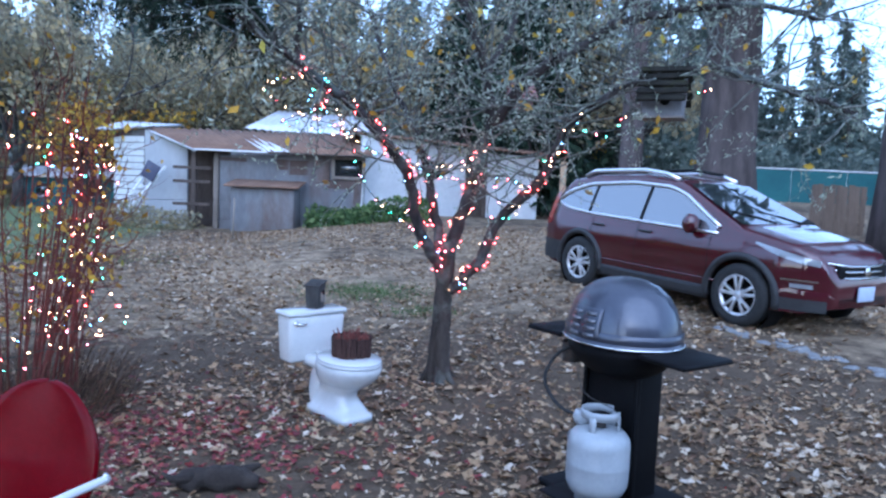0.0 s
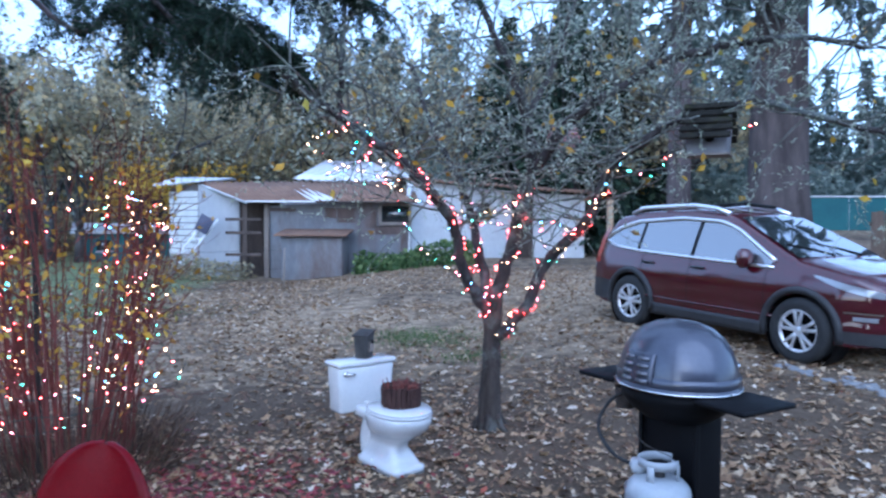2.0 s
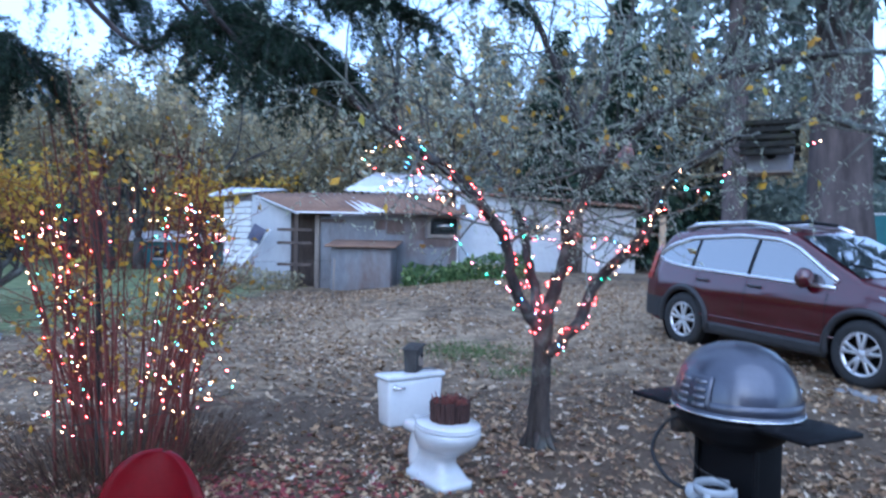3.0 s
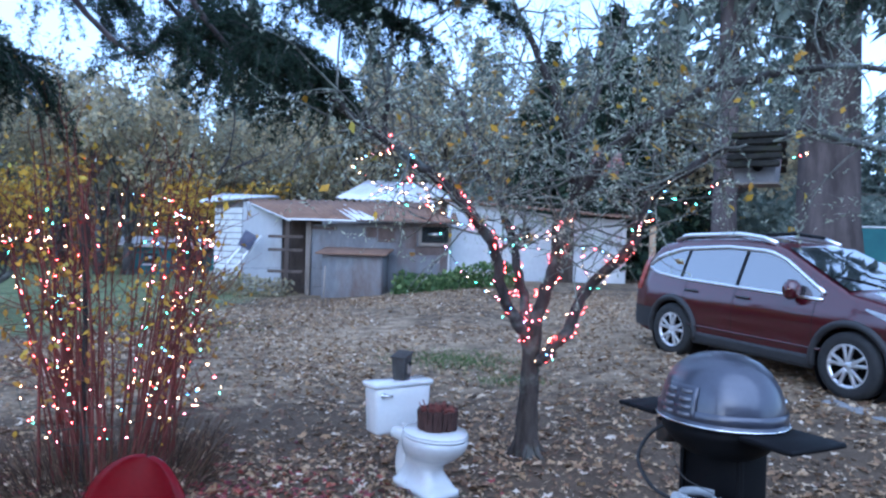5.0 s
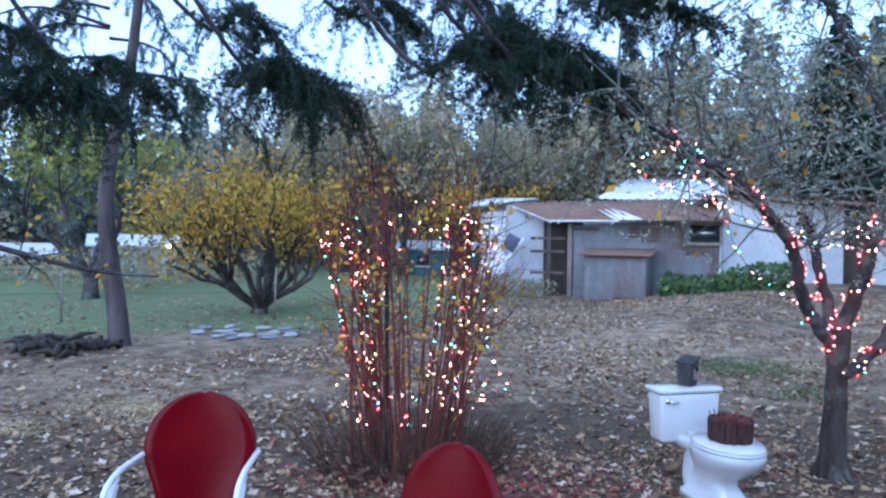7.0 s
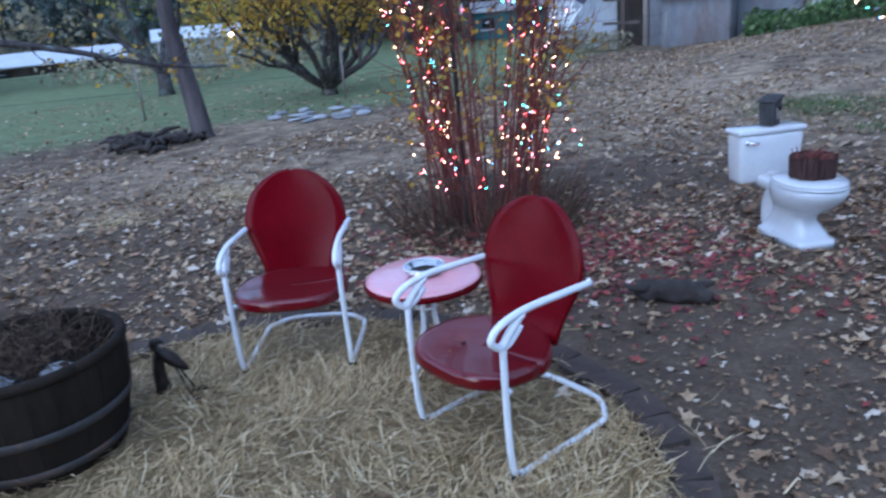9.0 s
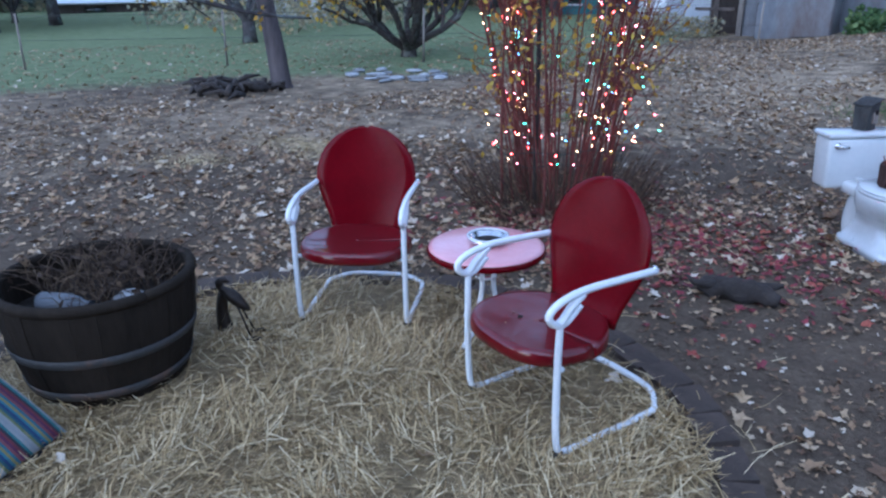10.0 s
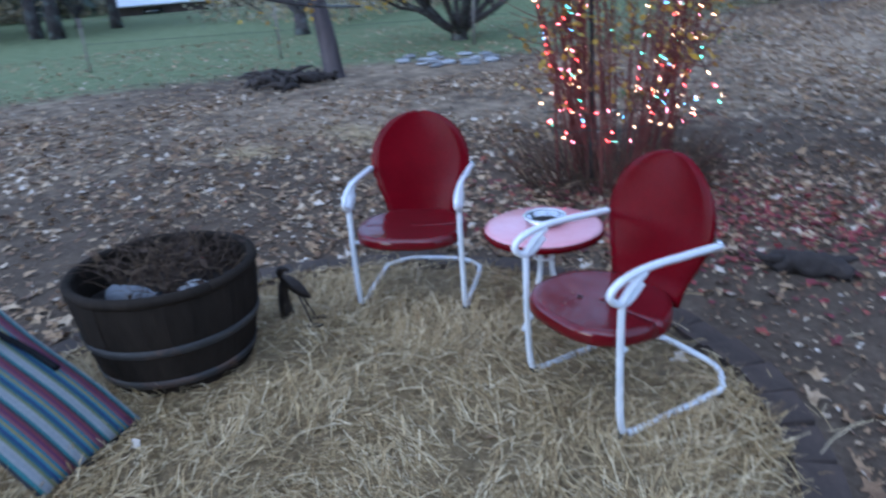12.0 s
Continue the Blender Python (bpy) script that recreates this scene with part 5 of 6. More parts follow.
# ---- bird houses in the tree ----
def build_hanging_house(at, rz, k, label, roof_mat, wall_mat, cord):
    b = thing("hanging_birdhouse", label, "birdhouse", at, rz)
    part("wall_box", Shape().add([(sx * k * 0.13, sy * k * 0.11, -k * 0.16) for sx in (-1, 1) for sy in (-1, 1)] + [(sx * k * 0.14, sy * k * 0.12, k * 0.02) for sx in (-1, 1) for sy in (-1, 1)],
                                  [(0, 1, 3, 2), (4, 6, 7, 5), (0, 4, 5, 1), (2, 3, 7, 6), (0, 2, 6, 4), (1, 5, 7, 3)]), wall_mat, b, bevel=0.004)
    part("floor_board", Shape().box((0, 0, -k * 0.165), (k * 0.3, k * 0.26, 0.012)), M_GREYWOOD, b, bevel=0.003)
    for sg in (-1, 1):
        for i in range(5):
            t = i / 4
            y, z = sg * k * (0.19 - 0.16 * t), k * (-0.04 + 0.22 * t)
            part("roof_slat", Shape().box((0, 0, 0), (k * (0.33 + 0.02 * (i % 2)), k * 0.06, 0.016), m=Matrix.Translation((0, y, z)) @ Matrix.Rotation(-sg * 0.7, 4, "X") @ Matrix.Rotation(0.03 * math.sin(i * 2.4), 4, "Z")), roof_mat, b, bevel=0.003)
    for sg in (-1, 1):
        part("gable", Shape().add([(sg * k * 0.135, -k * 0.12, k * 0.02), (sg * k * 0.135, k * 0.12, k * 0.02), (sg * k * 0.135, 0, k * 0.165)], [(0, 1, 2)]), wall_mat, b, solid=0.012)
    part("entrance_hole", Shape().lathe([(0.001, 0.004), (k * 0.03, 0.004), (k * 0.034, 0)], 16).moved(Matrix.Translation((k * 0.02, -k * 0.122, -k * 0.05)) @ Matrix.Rotation(math.pi / 2, 4, "X")), M_BLACK, b)
    part("hanging_cord", Shape().tube([(0, 0, k * 0.15), (0.01, 0, k * 0.15 + cord)], 0.004, 5), M_HOOP, b)


M_MOSSROOF = worn("mossy_roof_slat", (0.01, 0.01, 0.009), (0.04, 0.037, 0.03), 12, 0.95, relief=0.8, stain=(0.05, 0.055, 0.02), spec=0.1)
build_hanging_house((1.41, 4.8, 2.245), -0.42, 0.92, "grey birdhouse with a mossy slatted roof hanging in the apple tree", M_MOSSROOF, worn("birdhouse_board", (0.12, 0.12, 0.125), (0.22, 0.22, 0.23), 8, 0.85), 0.45)
build_hanging_house((0.68, 7.0, 2.46), 0.3, 0.72, "small reddish wooden birdhouse hanging behind the apple tree", worn("faded_red_wood", (0.2, 0.09, 0.085), (0.33, 0.17, 0.16), 9, 0.85), worn("pinkish_wood", (0.28, 0.17, 0.16), (0.4, 0.27, 0.25), 9, 0.85), 0.9)


# ---- trees and shrubs ----
def grow(s, p, d, length, radius, depth, r, tips, bend=0.35, rise=0.1, fork=3, sides=5):
    """A limb that wanders, tapers and forks; the twig ends go into tips."""
    pts, rad = [p.copy()], [radius]
    n = 4
    for i in range(n):
        d = (d + rand_dir(r) * bend * 0.5 + Vector((0, 0, rise))).normalized()
        p = p + d * length / n
        pts.append(p.copy())
        rad.append(radius * (1 - 0.5 * (i + 1) / n))
        if depth <= 1:
            tips.append((p.copy(), d.copy()))
    s.tube(pts, rad, sides, False)
    if depth > 0:
        for k in range(fork):
            i = r.randint(2, n)
            d2 = (d + rand_dir(r) * 0.85).normalized()
            grow(s, pts[i], d2, length * r.uniform(0.55, 0.8), rad[i] * 0.7, depth - 1, r, tips, bend, rise, fork, max(3, sides - 1))


# -- the apple tree with lichen and lights --
BRANCHES = {
    "left": [(-0.01, 5.7, 0.95), (-0.21, 5.5, 1.29), (-0.29, 5.3, 1.68), (-0.58, 4.9, 2.04), (-0.84, 4.6, 2.24), (-1.03, 4.4, 2.37), (-1.24, 4.3, 2.54)],
    "left_up": [(-0.95, 4.5, 2.33), (-0.91, 4.4, 2.63), (-0.88, 4.4, 3.2)],
    "back": [(-0.01, 5.72, 1.05), (-0.11, 5.9, 1.5), (-0.25, 6.1, 1.97), (-0.51, 6.3, 2.47), (-0.74, 6.5, 3.1)],
    "middle": [(0.03, 5.72, 1.05), (0.16, 5.6, 1.47), (0.26, 5.6, 1.87), (0.32, 5.6, 2.13), (0.27, 5.6, 2.43), (0.11, 5.6, 2.91), (-0.2, 5.5, 3.5)],
    "right_up": [(0.33, 5.6, 2.06), (0.6, 5.3, 2.41), (0.97, 5.1, 2.64), (1.17, 5.0, 2.85), (1.4, 4.9, 3.3)],
    "right_top": [(1.06, 5.0, 2.72), (1.55, 5.0, 2.84), (2.0, 5.0, 2.9), (2.5, 5.0, 2.82)],
    "right": [(0.06, 5.73, 0.74), (0.3, 5.6, 1.03), (0.41, 5.5, 1.33), (0.7, 5.3, 1.67), (0.84, 5.2, 2.02), (1.0, 5.0, 2.18), (1.27, 4.9, 2.35), (1.68, 4.9, 2.45), (2.16, 4.9, 2.36), (2.8, 5.0, 2.2)],
    "top": [(0.27, 5.6, 2.43), (0.52, 5.9, 2.98), (0.71, 6.0, 3.6)],
}
THICK = {"left": 0.049, "left_up": 0.022, "back": 0.042, "middle": 0.053, "right_up": 0.046, "right_top": 0.034, "right": 0.046, "top": 0.032}


def build_apple_tree():
    r = random.Random(11)
    t = thing("apple_tree", "old apple tree, lichen on bare limbs, strung with lights", "tree", (0, 5.78, 0.0))
    off = Vector((0, 5.78, 0))
    trunk = Shape()
    path = curve([(0.0, 0, -0.08), (0.0, 0, 0.1), (0.01, -0.02, 0.45), (0.02, -0.04, 0.8), (0.02, -0.06, 1.06)], 6)
    rad = [0.12 - 0.033 * smooth(max(0, p.z) / 0.2) - 0.018 * smooth((p.z - 0.2) / 0.5) + 0.012 * smooth((p.z - 0.8) / 0.2) for p in path]
    trunk.tube(path, rad, 18)
    trunk.v = [tuple(Vector(p) + Vector((p[0], p[1] + 0.03, 0)).normalized() * 0.014 * noise.noise(Vector(p) * 9)) for p in trunk.v]
    for k in range(6):
        a = k * math.tau / 6 + 0.4
        trunk.tube([(0.07 * math.cos(a), 0.07 * math.sin(a), 0.12), (0.13 * math.cos(a), 0.13 * math.sin(a), 0.02), (0.2 * math.cos(a), 0.2 * math.sin(a), -0.02)], [0.034, 0.024, 0.01], 7)
    part("trunk", trunk, M_TRUNK, t, "dark rough trunk")
    lich, yel, twigs = Shape(), Shape(), Shape()
    for name, pts in BRANCHES.items():
        c = [p - off for p in curve(pts, 7)]
        n = len(c)
        c = [p + rand_dir(r) * 0.012 for p in c]
        part("limb", Shape().tube(c, [THICK[name] * (1 - 0.58 * i / (n - 1)) for i in range(n)], 10), M_BARK, t)
        for i in range(2, n):
            f = i / (n - 1)
            low = c[i].z < 1.55
            for k in range(0 if low else (3 if f > 0.25 and i % 2 else (1 if i % 3 == 0 else 0))):
                tips = []
                d = (rand_dir(r) + Vector((0, 0, 0.3))).normalized()
                grow(twigs, c[i], d, r.uniform(0.3, 0.75), 0.0095, 1 if f < 0.5 else 2, r, tips, 0.55, 0.04, 2, 4)
                for p, dd in tips:
                    for q in range(r.randint(1, 3)):
                        e = p + dd * r.uniform(-0.09, 0.05) + rand_dir(r) * 0.012
                        leaf(lich, e, dd * r.uniform(-0.6, 1.2) + rand_dir(r) * 0.8, r.uniform(0.018, 0.042), r, 0.4)
                    if r.random() < 0.035:
                        leaf(yel, p, rand_dir(r) + Vector((0, 0, -0.8)), r.uniform(0.05, 0.085), r, 0.6)
            if not low:
                for k in range(9):
                    e = c[i] + rand_dir(r) * THICK[name] * (1.05 - 0.58 * f)
                    for w in range(2):
                        leaf(lich, e, rand_dir(r), r.uniform(0.015, 0.035), r, 0.6)
    part("twig_tangle", twigs, M_LICHENTWIG, t, "fine bare twigs", kind="stuff")
    part("lichen", lich, M_LICHEN, t, "grey-green lichen tufts", kind="stuff")
    part("last_leaves", yel, M_YELLOW, t, "few yellow leaves", kind="stuff")


build_apple_tree()

BULB_MESH = []
for bm_mat in M_BULB:
    sh = Shape().lathe([(0.001, -0.001), (0.0026, 0.0), (0.0034, 0.003), (0.0026, 0.006), (0.001, 0.0085)], 8)
    me = bpy.data.meshes.new("bulb")
    me.from_pydata(sh.v, [], sh.f)
    me.materials.append(bm_mat)
    BULB_MESH.append(me)


def hang_lights(label, runs, seed, weights, gap):
    """A string of small bulbs along each run of points; the bulbs point every way."""
    r = random.Random(seed)
    t = thing("light_string", label, "string lights", runs[0][0])
    o = Vector(runs[0][0])
    for pts in runs:
        part("wire", Shape().tube([Vector(p) - o for p in pts], 0.0028, 4, False), M_WIRE, t, "thin dark green wire")
        run = 0.0
        for a, b in zip(pts, pts[1:]):
            a, b = Vector(a), Vector(b)
            run += (b - a).length
            while run > gap:
                run -= gap * r.uniform(0.6, 1.4)
                p = a.lerp(b, r.random()) + rand_dir(r) * 0.012
                ob = new("bulb", r.choices(BULB_MESH, weights)[0])
                ob.parent = t
                ob.matrix_basis = Matrix.Translation(p - o) @ rand_dir(r).to_track_quat("Z", "Y").to_matrix().to_4x4()


def wound(pts, thick, upto, turns, r):
    c = curve(pts, 8)
    c = c[:max(3, int(len(c) * upto))]
    out = []
    for i in range(len(c) - 1):
        d = (c[i + 1] - c[i]).normalized()
        u = d.cross(Vector((0.2, 1, 0.1))).normalized()
        v = d.cross(u)
        for k in range(3):
            a = (i + k / 3) * turns
            out.append(c[i].lerp(c[i + 1], k / 3) + (u * math.cos(a) + v * math.sin(a)) * (thick * (1 - 0.6 * i / len(c)) + 0.012))
    return out


rl = random.Random(4)
hang_lights("multicoloured lights wound round the apple tree limbs, mostly red", [wound(BRANCHES["left"], 0.062, 0.78, 1.3, rl), wound(BRANCHES["middle"], 0.066, 0.52, 1.3, rl), wound(BRANCHES["right"], 0.058, 0.55, 1.2, rl),
                                                                           wound(BRANCHES["back"], 0.05, 0.5, 1.2, rl)], 21, (7, 2, 0.8, 0.4, 2), 0.055)
drapes = [
    curve([(-0.9, 4.6, 2.26), (-1.25, 4.9, 2.2), (-1.05, 5.2, 2.05), (-0.75, 5.3, 1.95), (-0.62, 5.4, 1.6), (-0.4, 5.5, 1.35), (-0.2, 5.6, 1.22)], 8),
    curve([(-0.72, 4.75, 2.16), (-1.0, 5.0, 2.02), (-1.15, 5.0, 1.98), (-0.8, 5.0, 2.1), (-0.7, 5.2, 1.9), (-0.3, 5.4, 1.75), (0.2, 5.5, 1.72)], 8),
    curve([(-0.84, 4.7, 2.2), (-0.95, 4.9, 2.12), (-0.82, 4.9, 2.05), (-0.92, 4.85, 1.96), (-0.78, 4.9, 1.9), (-0.6, 5.0, 1.98)], 8),
    curve([(0.26, 5.5, 1.85), (0.1, 5.4, 1.75), (-0.12, 5.4, 1.72), (-0.3, 5.3, 1.68), (0.3, 5.5, 1.62)], 8),
    curve([(0.84, 5.15, 2.0), (0.68, 5.2, 1.66), (0.55, 5.3, 1.62), (0.38, 5.4, 1.66), (0.42, 5.4, 1.45), (0.62, 5.3, 1.5)], 8),
    curve([(0.88, 5.1, 2.02), (1.08, 4.95, 1.98), (1.18, 4.9, 2.1), (1.28, 4.85, 2.12)], 8),
    curve([(1.58, 4.85, 2.3), (1.66, 4.85, 2.27), (1.75, 4.85, 2.32)], 6),
    curve([(0.06, 5.65, 0.9), (0.2, 5.55, 0.82), (0.15, 5.6, 0.95)], 6),
]
hang_lights("loose loops of multicoloured lights drooping between the apple limbs", drapes, 22, (2, 5, 2.5, 1.5, 2), 0.065)


# -- the tall shrub with lights --
M_BLACKPOST = worn("tarred_old_wood", (0.012, 0.01, 0.009), (0.04, 0.032, 0.028), 6, 0.9, relief=0.6, stretch=(1, 1, 0.2))


def build_shrub():
    r = random.Random(31)
    at = Vector((-2.78, 4.55, 0))
    t = thing("shrub", "tall many-stemmed shrub, red-brown stems, few orange leaves", "shrub", at)
    stems, lv, low = Shape(), Shape(), Shape()
    runs = []
    for k in range(58):
        a = r.uniform(0, math.tau)
        k0, k1 = r.uniform(0.08, 0.42), r.uniform(0.3, 0.72)
        k1 = max(k1, k0)
        h = r.uniform(1.4, 2.5) * (1.0 if k1 < 0.6 else 0.8)
        ca, sa = math.cos(a), math.sin(a)
        pts = curve([(k0 * ca, k0 * sa, -0.03), ((k0 + (k1 - k0) * 0.35) * ca, (k0 + (k1 - k0) * 0.35) * sa, h * 0.33),
                     ((k0 + (k1 - k0) * 0.72) * ca + r.uniform(-.04, .04), (k0 + (k1 - k0) * 0.72) * sa, h * 0.68), (k1 * ca + r.uniform(-.1, .1), k1 * sa + r.uniform(-.1, .1), h)], 5)
        rad = r.uniform(0.006, 0.013)
        n = len(pts)
        stems.tube(pts, [rad * (1 - 0.7 * i / (n - 1)) for i in range(n)], 5, False)
        for i in range(5, n):
            if r.random() < 0.7:
                tips = []
                grow(stems, pts[i], (rand_dir(r) * 1.2 + Vector((ca * 0.3, sa * 0.3, 0.6))).normalized(), r.uniform(0.15, 0.45), 0.004, 1, r, tips, 0.5, 0.15, 2, 3)
                for p, d in tips:
                    if r.random() < 0.16:
                        leaf(lv, p, rand_dir(r) + Vector((0, 0, -0.6)), r.uniform(0.03, 0.07), r, 0.6)
        run = [Vector(p) + at for p in pts if 0.34 < p.z < 1.85]
        if len(run) > 3 and (abs(pts[-1].x) > 0.3 or k % 3 == 0):
            runs.append(run)
    for z, q in ((0.42, 0.48), (0.5, 0.52), (0.62, 0.56), (1.62, 0.66), (1.78, 0.6)):
        turn = r.uniform(0, 6)
        runs.append([at + Vector(((q + r.uniform(-.06, .06)) * math.cos(turn + u * 0.4), (q + r.uniform(-.06, .06)) * math.sin(turn + u * 0.4), z + r.uniform(-.06, .06))) for u in range(13)])
    runs.reverse()
    for k in range(900):
        a, q = r.uniform(0, math.tau), 0.66 * math.sqrt(r.random())
        p = Vector((q * math.cos(a), q * math.sin(a), 0))
        e = p * 1.35 + Vector((r.uniform(-.1, .1), r.uniform(-.1, .1), r.uniform(0.08, 0.45)))
        low.tube([p, p.lerp(e, 0.5) + rand_dir(r) * 0.04, e], [0.0028, 0.0022, 0.001], 3, False)
    part("stem_thicket", stems, M_TWIG, t, "thin upright red-brown stems", kind="stuff")
    part("undergrowth", low, M_DRYSTEM, t, "fuzz of fine dead shoots", kind="stuff")
    part("leaves", lv, M_YELLOW, t, "scattered orange leaves", kind="stuff")
    hang_lights("multicoloured lights strung all through the tall shrub", runs[:40], 33, (3.2, 5, 1.7, 1.3, 2.6), 0.165)
    hang_lights("loose end of multicoloured lights trailing from the shrub", [[(-2.2, 4.5, 1.0), (-2.05, 4.5, 0.75), (-1.92, 4.45, 0.78), (-2.0, 4.45, 0.6), (-2.2, 4.5, 0.55)], [(-3.0, 4.5, 1.7), (-2.7, 4.5, 1.95), (-2.35, 4.5, 1.88), (-2.3, 4.5, 1.75), (-2.8, 4.5, 1.72)]], 35, (3, 4, 2, 1, 2), 0.075)
    p = thing("fence_post", "dark rough old post standing inside the shrub", "post", (-2.9, 4.42, 0.0))
    part("shaft", Shape().tube(curve([(0.0, 0, -0.05), (0.0, 0, 0.8), (-0.01, 0, 1.4), (-0.03, 0, 1.75)], 4), [0.016] * 9 + [0.022, 0.036, 0.042, 0.044], 10), M_BLACKPOST, p)
    part("cap", Shape().lathe([(0.055, 0), (0.06, 0.02), (0.03, 0.05), (0.001, 0.055)], 12, (-0.03, 0, 1.735)), M_DARKWOOD, p)


build_shrub()


# -- the fir whose boughs hang into the view --
def hanging_spray(s, tw, p, d, length, r, size):
    """A drooping branchlet clothed in needles."""
    pts = [p]
    n = max(4, int(length / 0.05))
    for i in range(n):
        d = (d * 0.88 + Vector((0, 0, -0.12)) + rand_dir(r) * 0.16).normalized()
        pts.append(pts[-1] + d * length / n)
    tw.tube(pts, [0.004 - 0.003 * i / n for i in range(n + 1)], 3, False)
    for i, q in enumerate(pts):
        for k in range(18):
            leaf(s, q + rand_dir(r) * 0.016, d * 0.9 + rand_dir(r), size * r.uniform(0.6, 1.2), r, 0.13)


def build_bough_tree():
    r = random.Random(51)
    base = Vector((-4.3, -3.2, 0))
    t = thing("fir_tree", "big dark fir with drooping boughs hanging over the yard", "tree", base)
    part("trunk", Shape().tube([(0, 0, -0.1), (0.02, 0, 1.2), (0.05, 0.1, 5.0), (0, 0.1, 12.0)], [0.45, 0.34, 0.28, 0.1], 16), M_FIRBARK, t)
    ends = [((-1.35, 4.5, 2.72), 0.5, 2.0), ((-1.75, 4.7, 2.95), 0.48, 1.8), ((-3.25, 4.2, 2.75), 0.55, 2.1), ((-3.75, 2.7, 2.42), 0.36, 1.6), ((-0.75, 4.4, 3.0), 0.3, 1.2),
            ((-4.4, 3.6, 2.75), 0.35, 0.8), ((-0.2, 4.3, 3.05), 0.22, 0.6), ((-4.9, 3.2, 2.95), 0.35, 0.8), ((1.9, 4.4, 3.25), 0.3, 0.5), ((-1.95, 4.2, 2.7), 0.3, 0.5),
            ((-3.7, 4.1, 3.15), 0.55, 0.6), ((-2.85, 4.6, 3.3), 0.6, 0.8), ((-2.3, 4.8, 3.45), 0.55, 0.7), ((-1.3, 4.9, 3.35), 0.5, 0.5)]
    for e, droop, dens in ends:
        e = Vector(e) - base - Vector((0, 0, 0.04))
        start = Vector((0, 0.1, r.uniform(4.3, 5.0)))
        arm = e + Vector((-0.62, -0.36, 0.26))
        pts = curve([start, start.lerp(arm, 0.6) + Vector((0, 0, 1.5)), arm, arm.lerp(e, 0.55) + Vector((r.uniform(-.12, .12), 0, 0.1)), e], 8)
        n = len(pts)
        needles, tw = Shape(), Shape()
        tw.tube(pts, [0.03 * (1 - 0.86 * i / (n - 1)) for i in range(n)], 6, False)
        for i in range(int(n * 0.55), n):
            near = smooth((i / n - 0.5) / 0.12)
            for k in range(int(6 * dens * near) + 1):
                side = rand_dir(r)
                side.z *= 0.25
                d = ((pts[i] - pts[i - 1]).normalized() * 0.35 + side).normalized()
                hanging_spray(needles, tw, pts[i].lerp(pts[i - 1], r.random()), d, r.uniform(0.3, 1.0) * droop * 1.25, r, 0.042)
        b = part("bough", tw, M_FIRBARK, t, "long drooping bough")
        part("needles", needles, M_FIR, b, "dark green needles", kind="stuff")


build_bough_tree()


# -- tall trunks, the spreading yellow tree, the woods --
def fir_crown(s, tw, h, r0, z0, r, dens, size):
    z = z0
    while z < h:
        f = (z - z0) / (h - z0)
        reach = r0 * (1 - f) ** 0.75 * r.uniform(0.75, 1.15)
        for k in range(int(5 + 3 * (1 - f))):
            a = r.uniform(0, math.tau)
            d = Vector((math.cos(a), math.sin(a), 0.12 - 0.35 * (1 - f)))
            L = reach * r.uniform(0.7, 1.1)
            tw.tube([(0, 0, z), d * L * 0.5 + Vector((0, 0, z + 0.04 * L)), d * L + Vector((0, 0, z - 0.16 * L))], [0.03 * (1 - f) + 0.012, 0.015, 0.004], 3, False)
            m = max(3, int(L * dens))
            for i in range(m):
                u = (i + r.random()) / m
                p = d * L * u + Vector((0, 0, z + 0.12 * L * u * (1 - u) * 2 - 0.16 * L * u * u))
                for q in range(3):
                    e = Vector((d.x * 0.5, d.y * 0.5, -0.75)) + rand_dir(r) * 0.8
                    leaf(s, p + rand_dir(r) * 0.1 * size, e, size * r.uniform(0.6, 1.3), r, 0.42)
        z += (h - z0) / 26 * r.uniform(0.8, 1.2)


def build_fir(label, at, h, r0, z0, trunk_r, seed, dens=4.0, size=0.55, mat=None, lean=(0, 0)):
    r = random.Random(seed)
    t = thing("fir_tree", label, "tree", at)
    n = 14
    pts = [(lean[0] * i / n, lean[1] * i / n, -0.1 + (h + 0.1) * i / n) for i in range(n + 1)]
    rad = [trunk_r * (1.3 if i == 0 else 1) * (1 - 0.9 * i / n) for i in range(n + 1)]
    tr = Shape().tube(pts, rad, 16)
    tr.v = [(x * (1 + 0.06 * noise.noise((math.atan2(y, x) * 3, z * 0.4, 0))), y, z) for x, y, z in tr.v]
    part("trunk", tr, M_FIRBARK, t, "straight brown furrowed trunk")
    s, tw = Shape(), Shape()
    fir_crown(s, tw, h, r0, z0, r, dens, size)
    part("branch_tangle", tw, M_FIRBARK, t, kind="stuff")
    part("crown", s, mat or M_HAZEFIR, t, "drooping green needles", kind="stuff")
    return t


big = build_fir("huge old fir with a thick bare lower trunk", (6.9, 18.0, height(6.9, 18)), 30, 4.2, 7.5, 0.74, 61, 4.5, 0.5)
second = build_fir("tall slender fir with a bare lower trunk", (4.3, 17.0, height(4.3, 17)), 24, 3.0, 7.0, 0.29, 62, 4.5, 0.45)
third = build_fir("tall fir with a thick brown trunk at the drive", (8.3, 13.2, height(8.3, 13.2)), 26, 3.4, 7.3, 0.42, 63, 4.5, 0.45)
# Three unseen firs, added so the windscreen reflects dark trees instead of sky.
shade = build_fir("tall dense fir added out of view as a dark reflection", (22.5, 25.0, height(22.5, 25.0)), 21, 4.4, 2.0, 0.4, 68, 5.0, 0.6, M_FIR)
copy_thing(shade, pose(16.0, 15.0, height(16.0, 15.0), 0, 0, 130))
copy_thing(shade, pose(29.0, 30.0, height(29.0, 30.0), 0, 0, 60))
dense = build_fir("bushy dark green fir behind the shed", (2.9, 26.5, 0.9), 9.5, 2.8, 0.7, 0.2, 64, 7.0, 0.45, M_FIR)
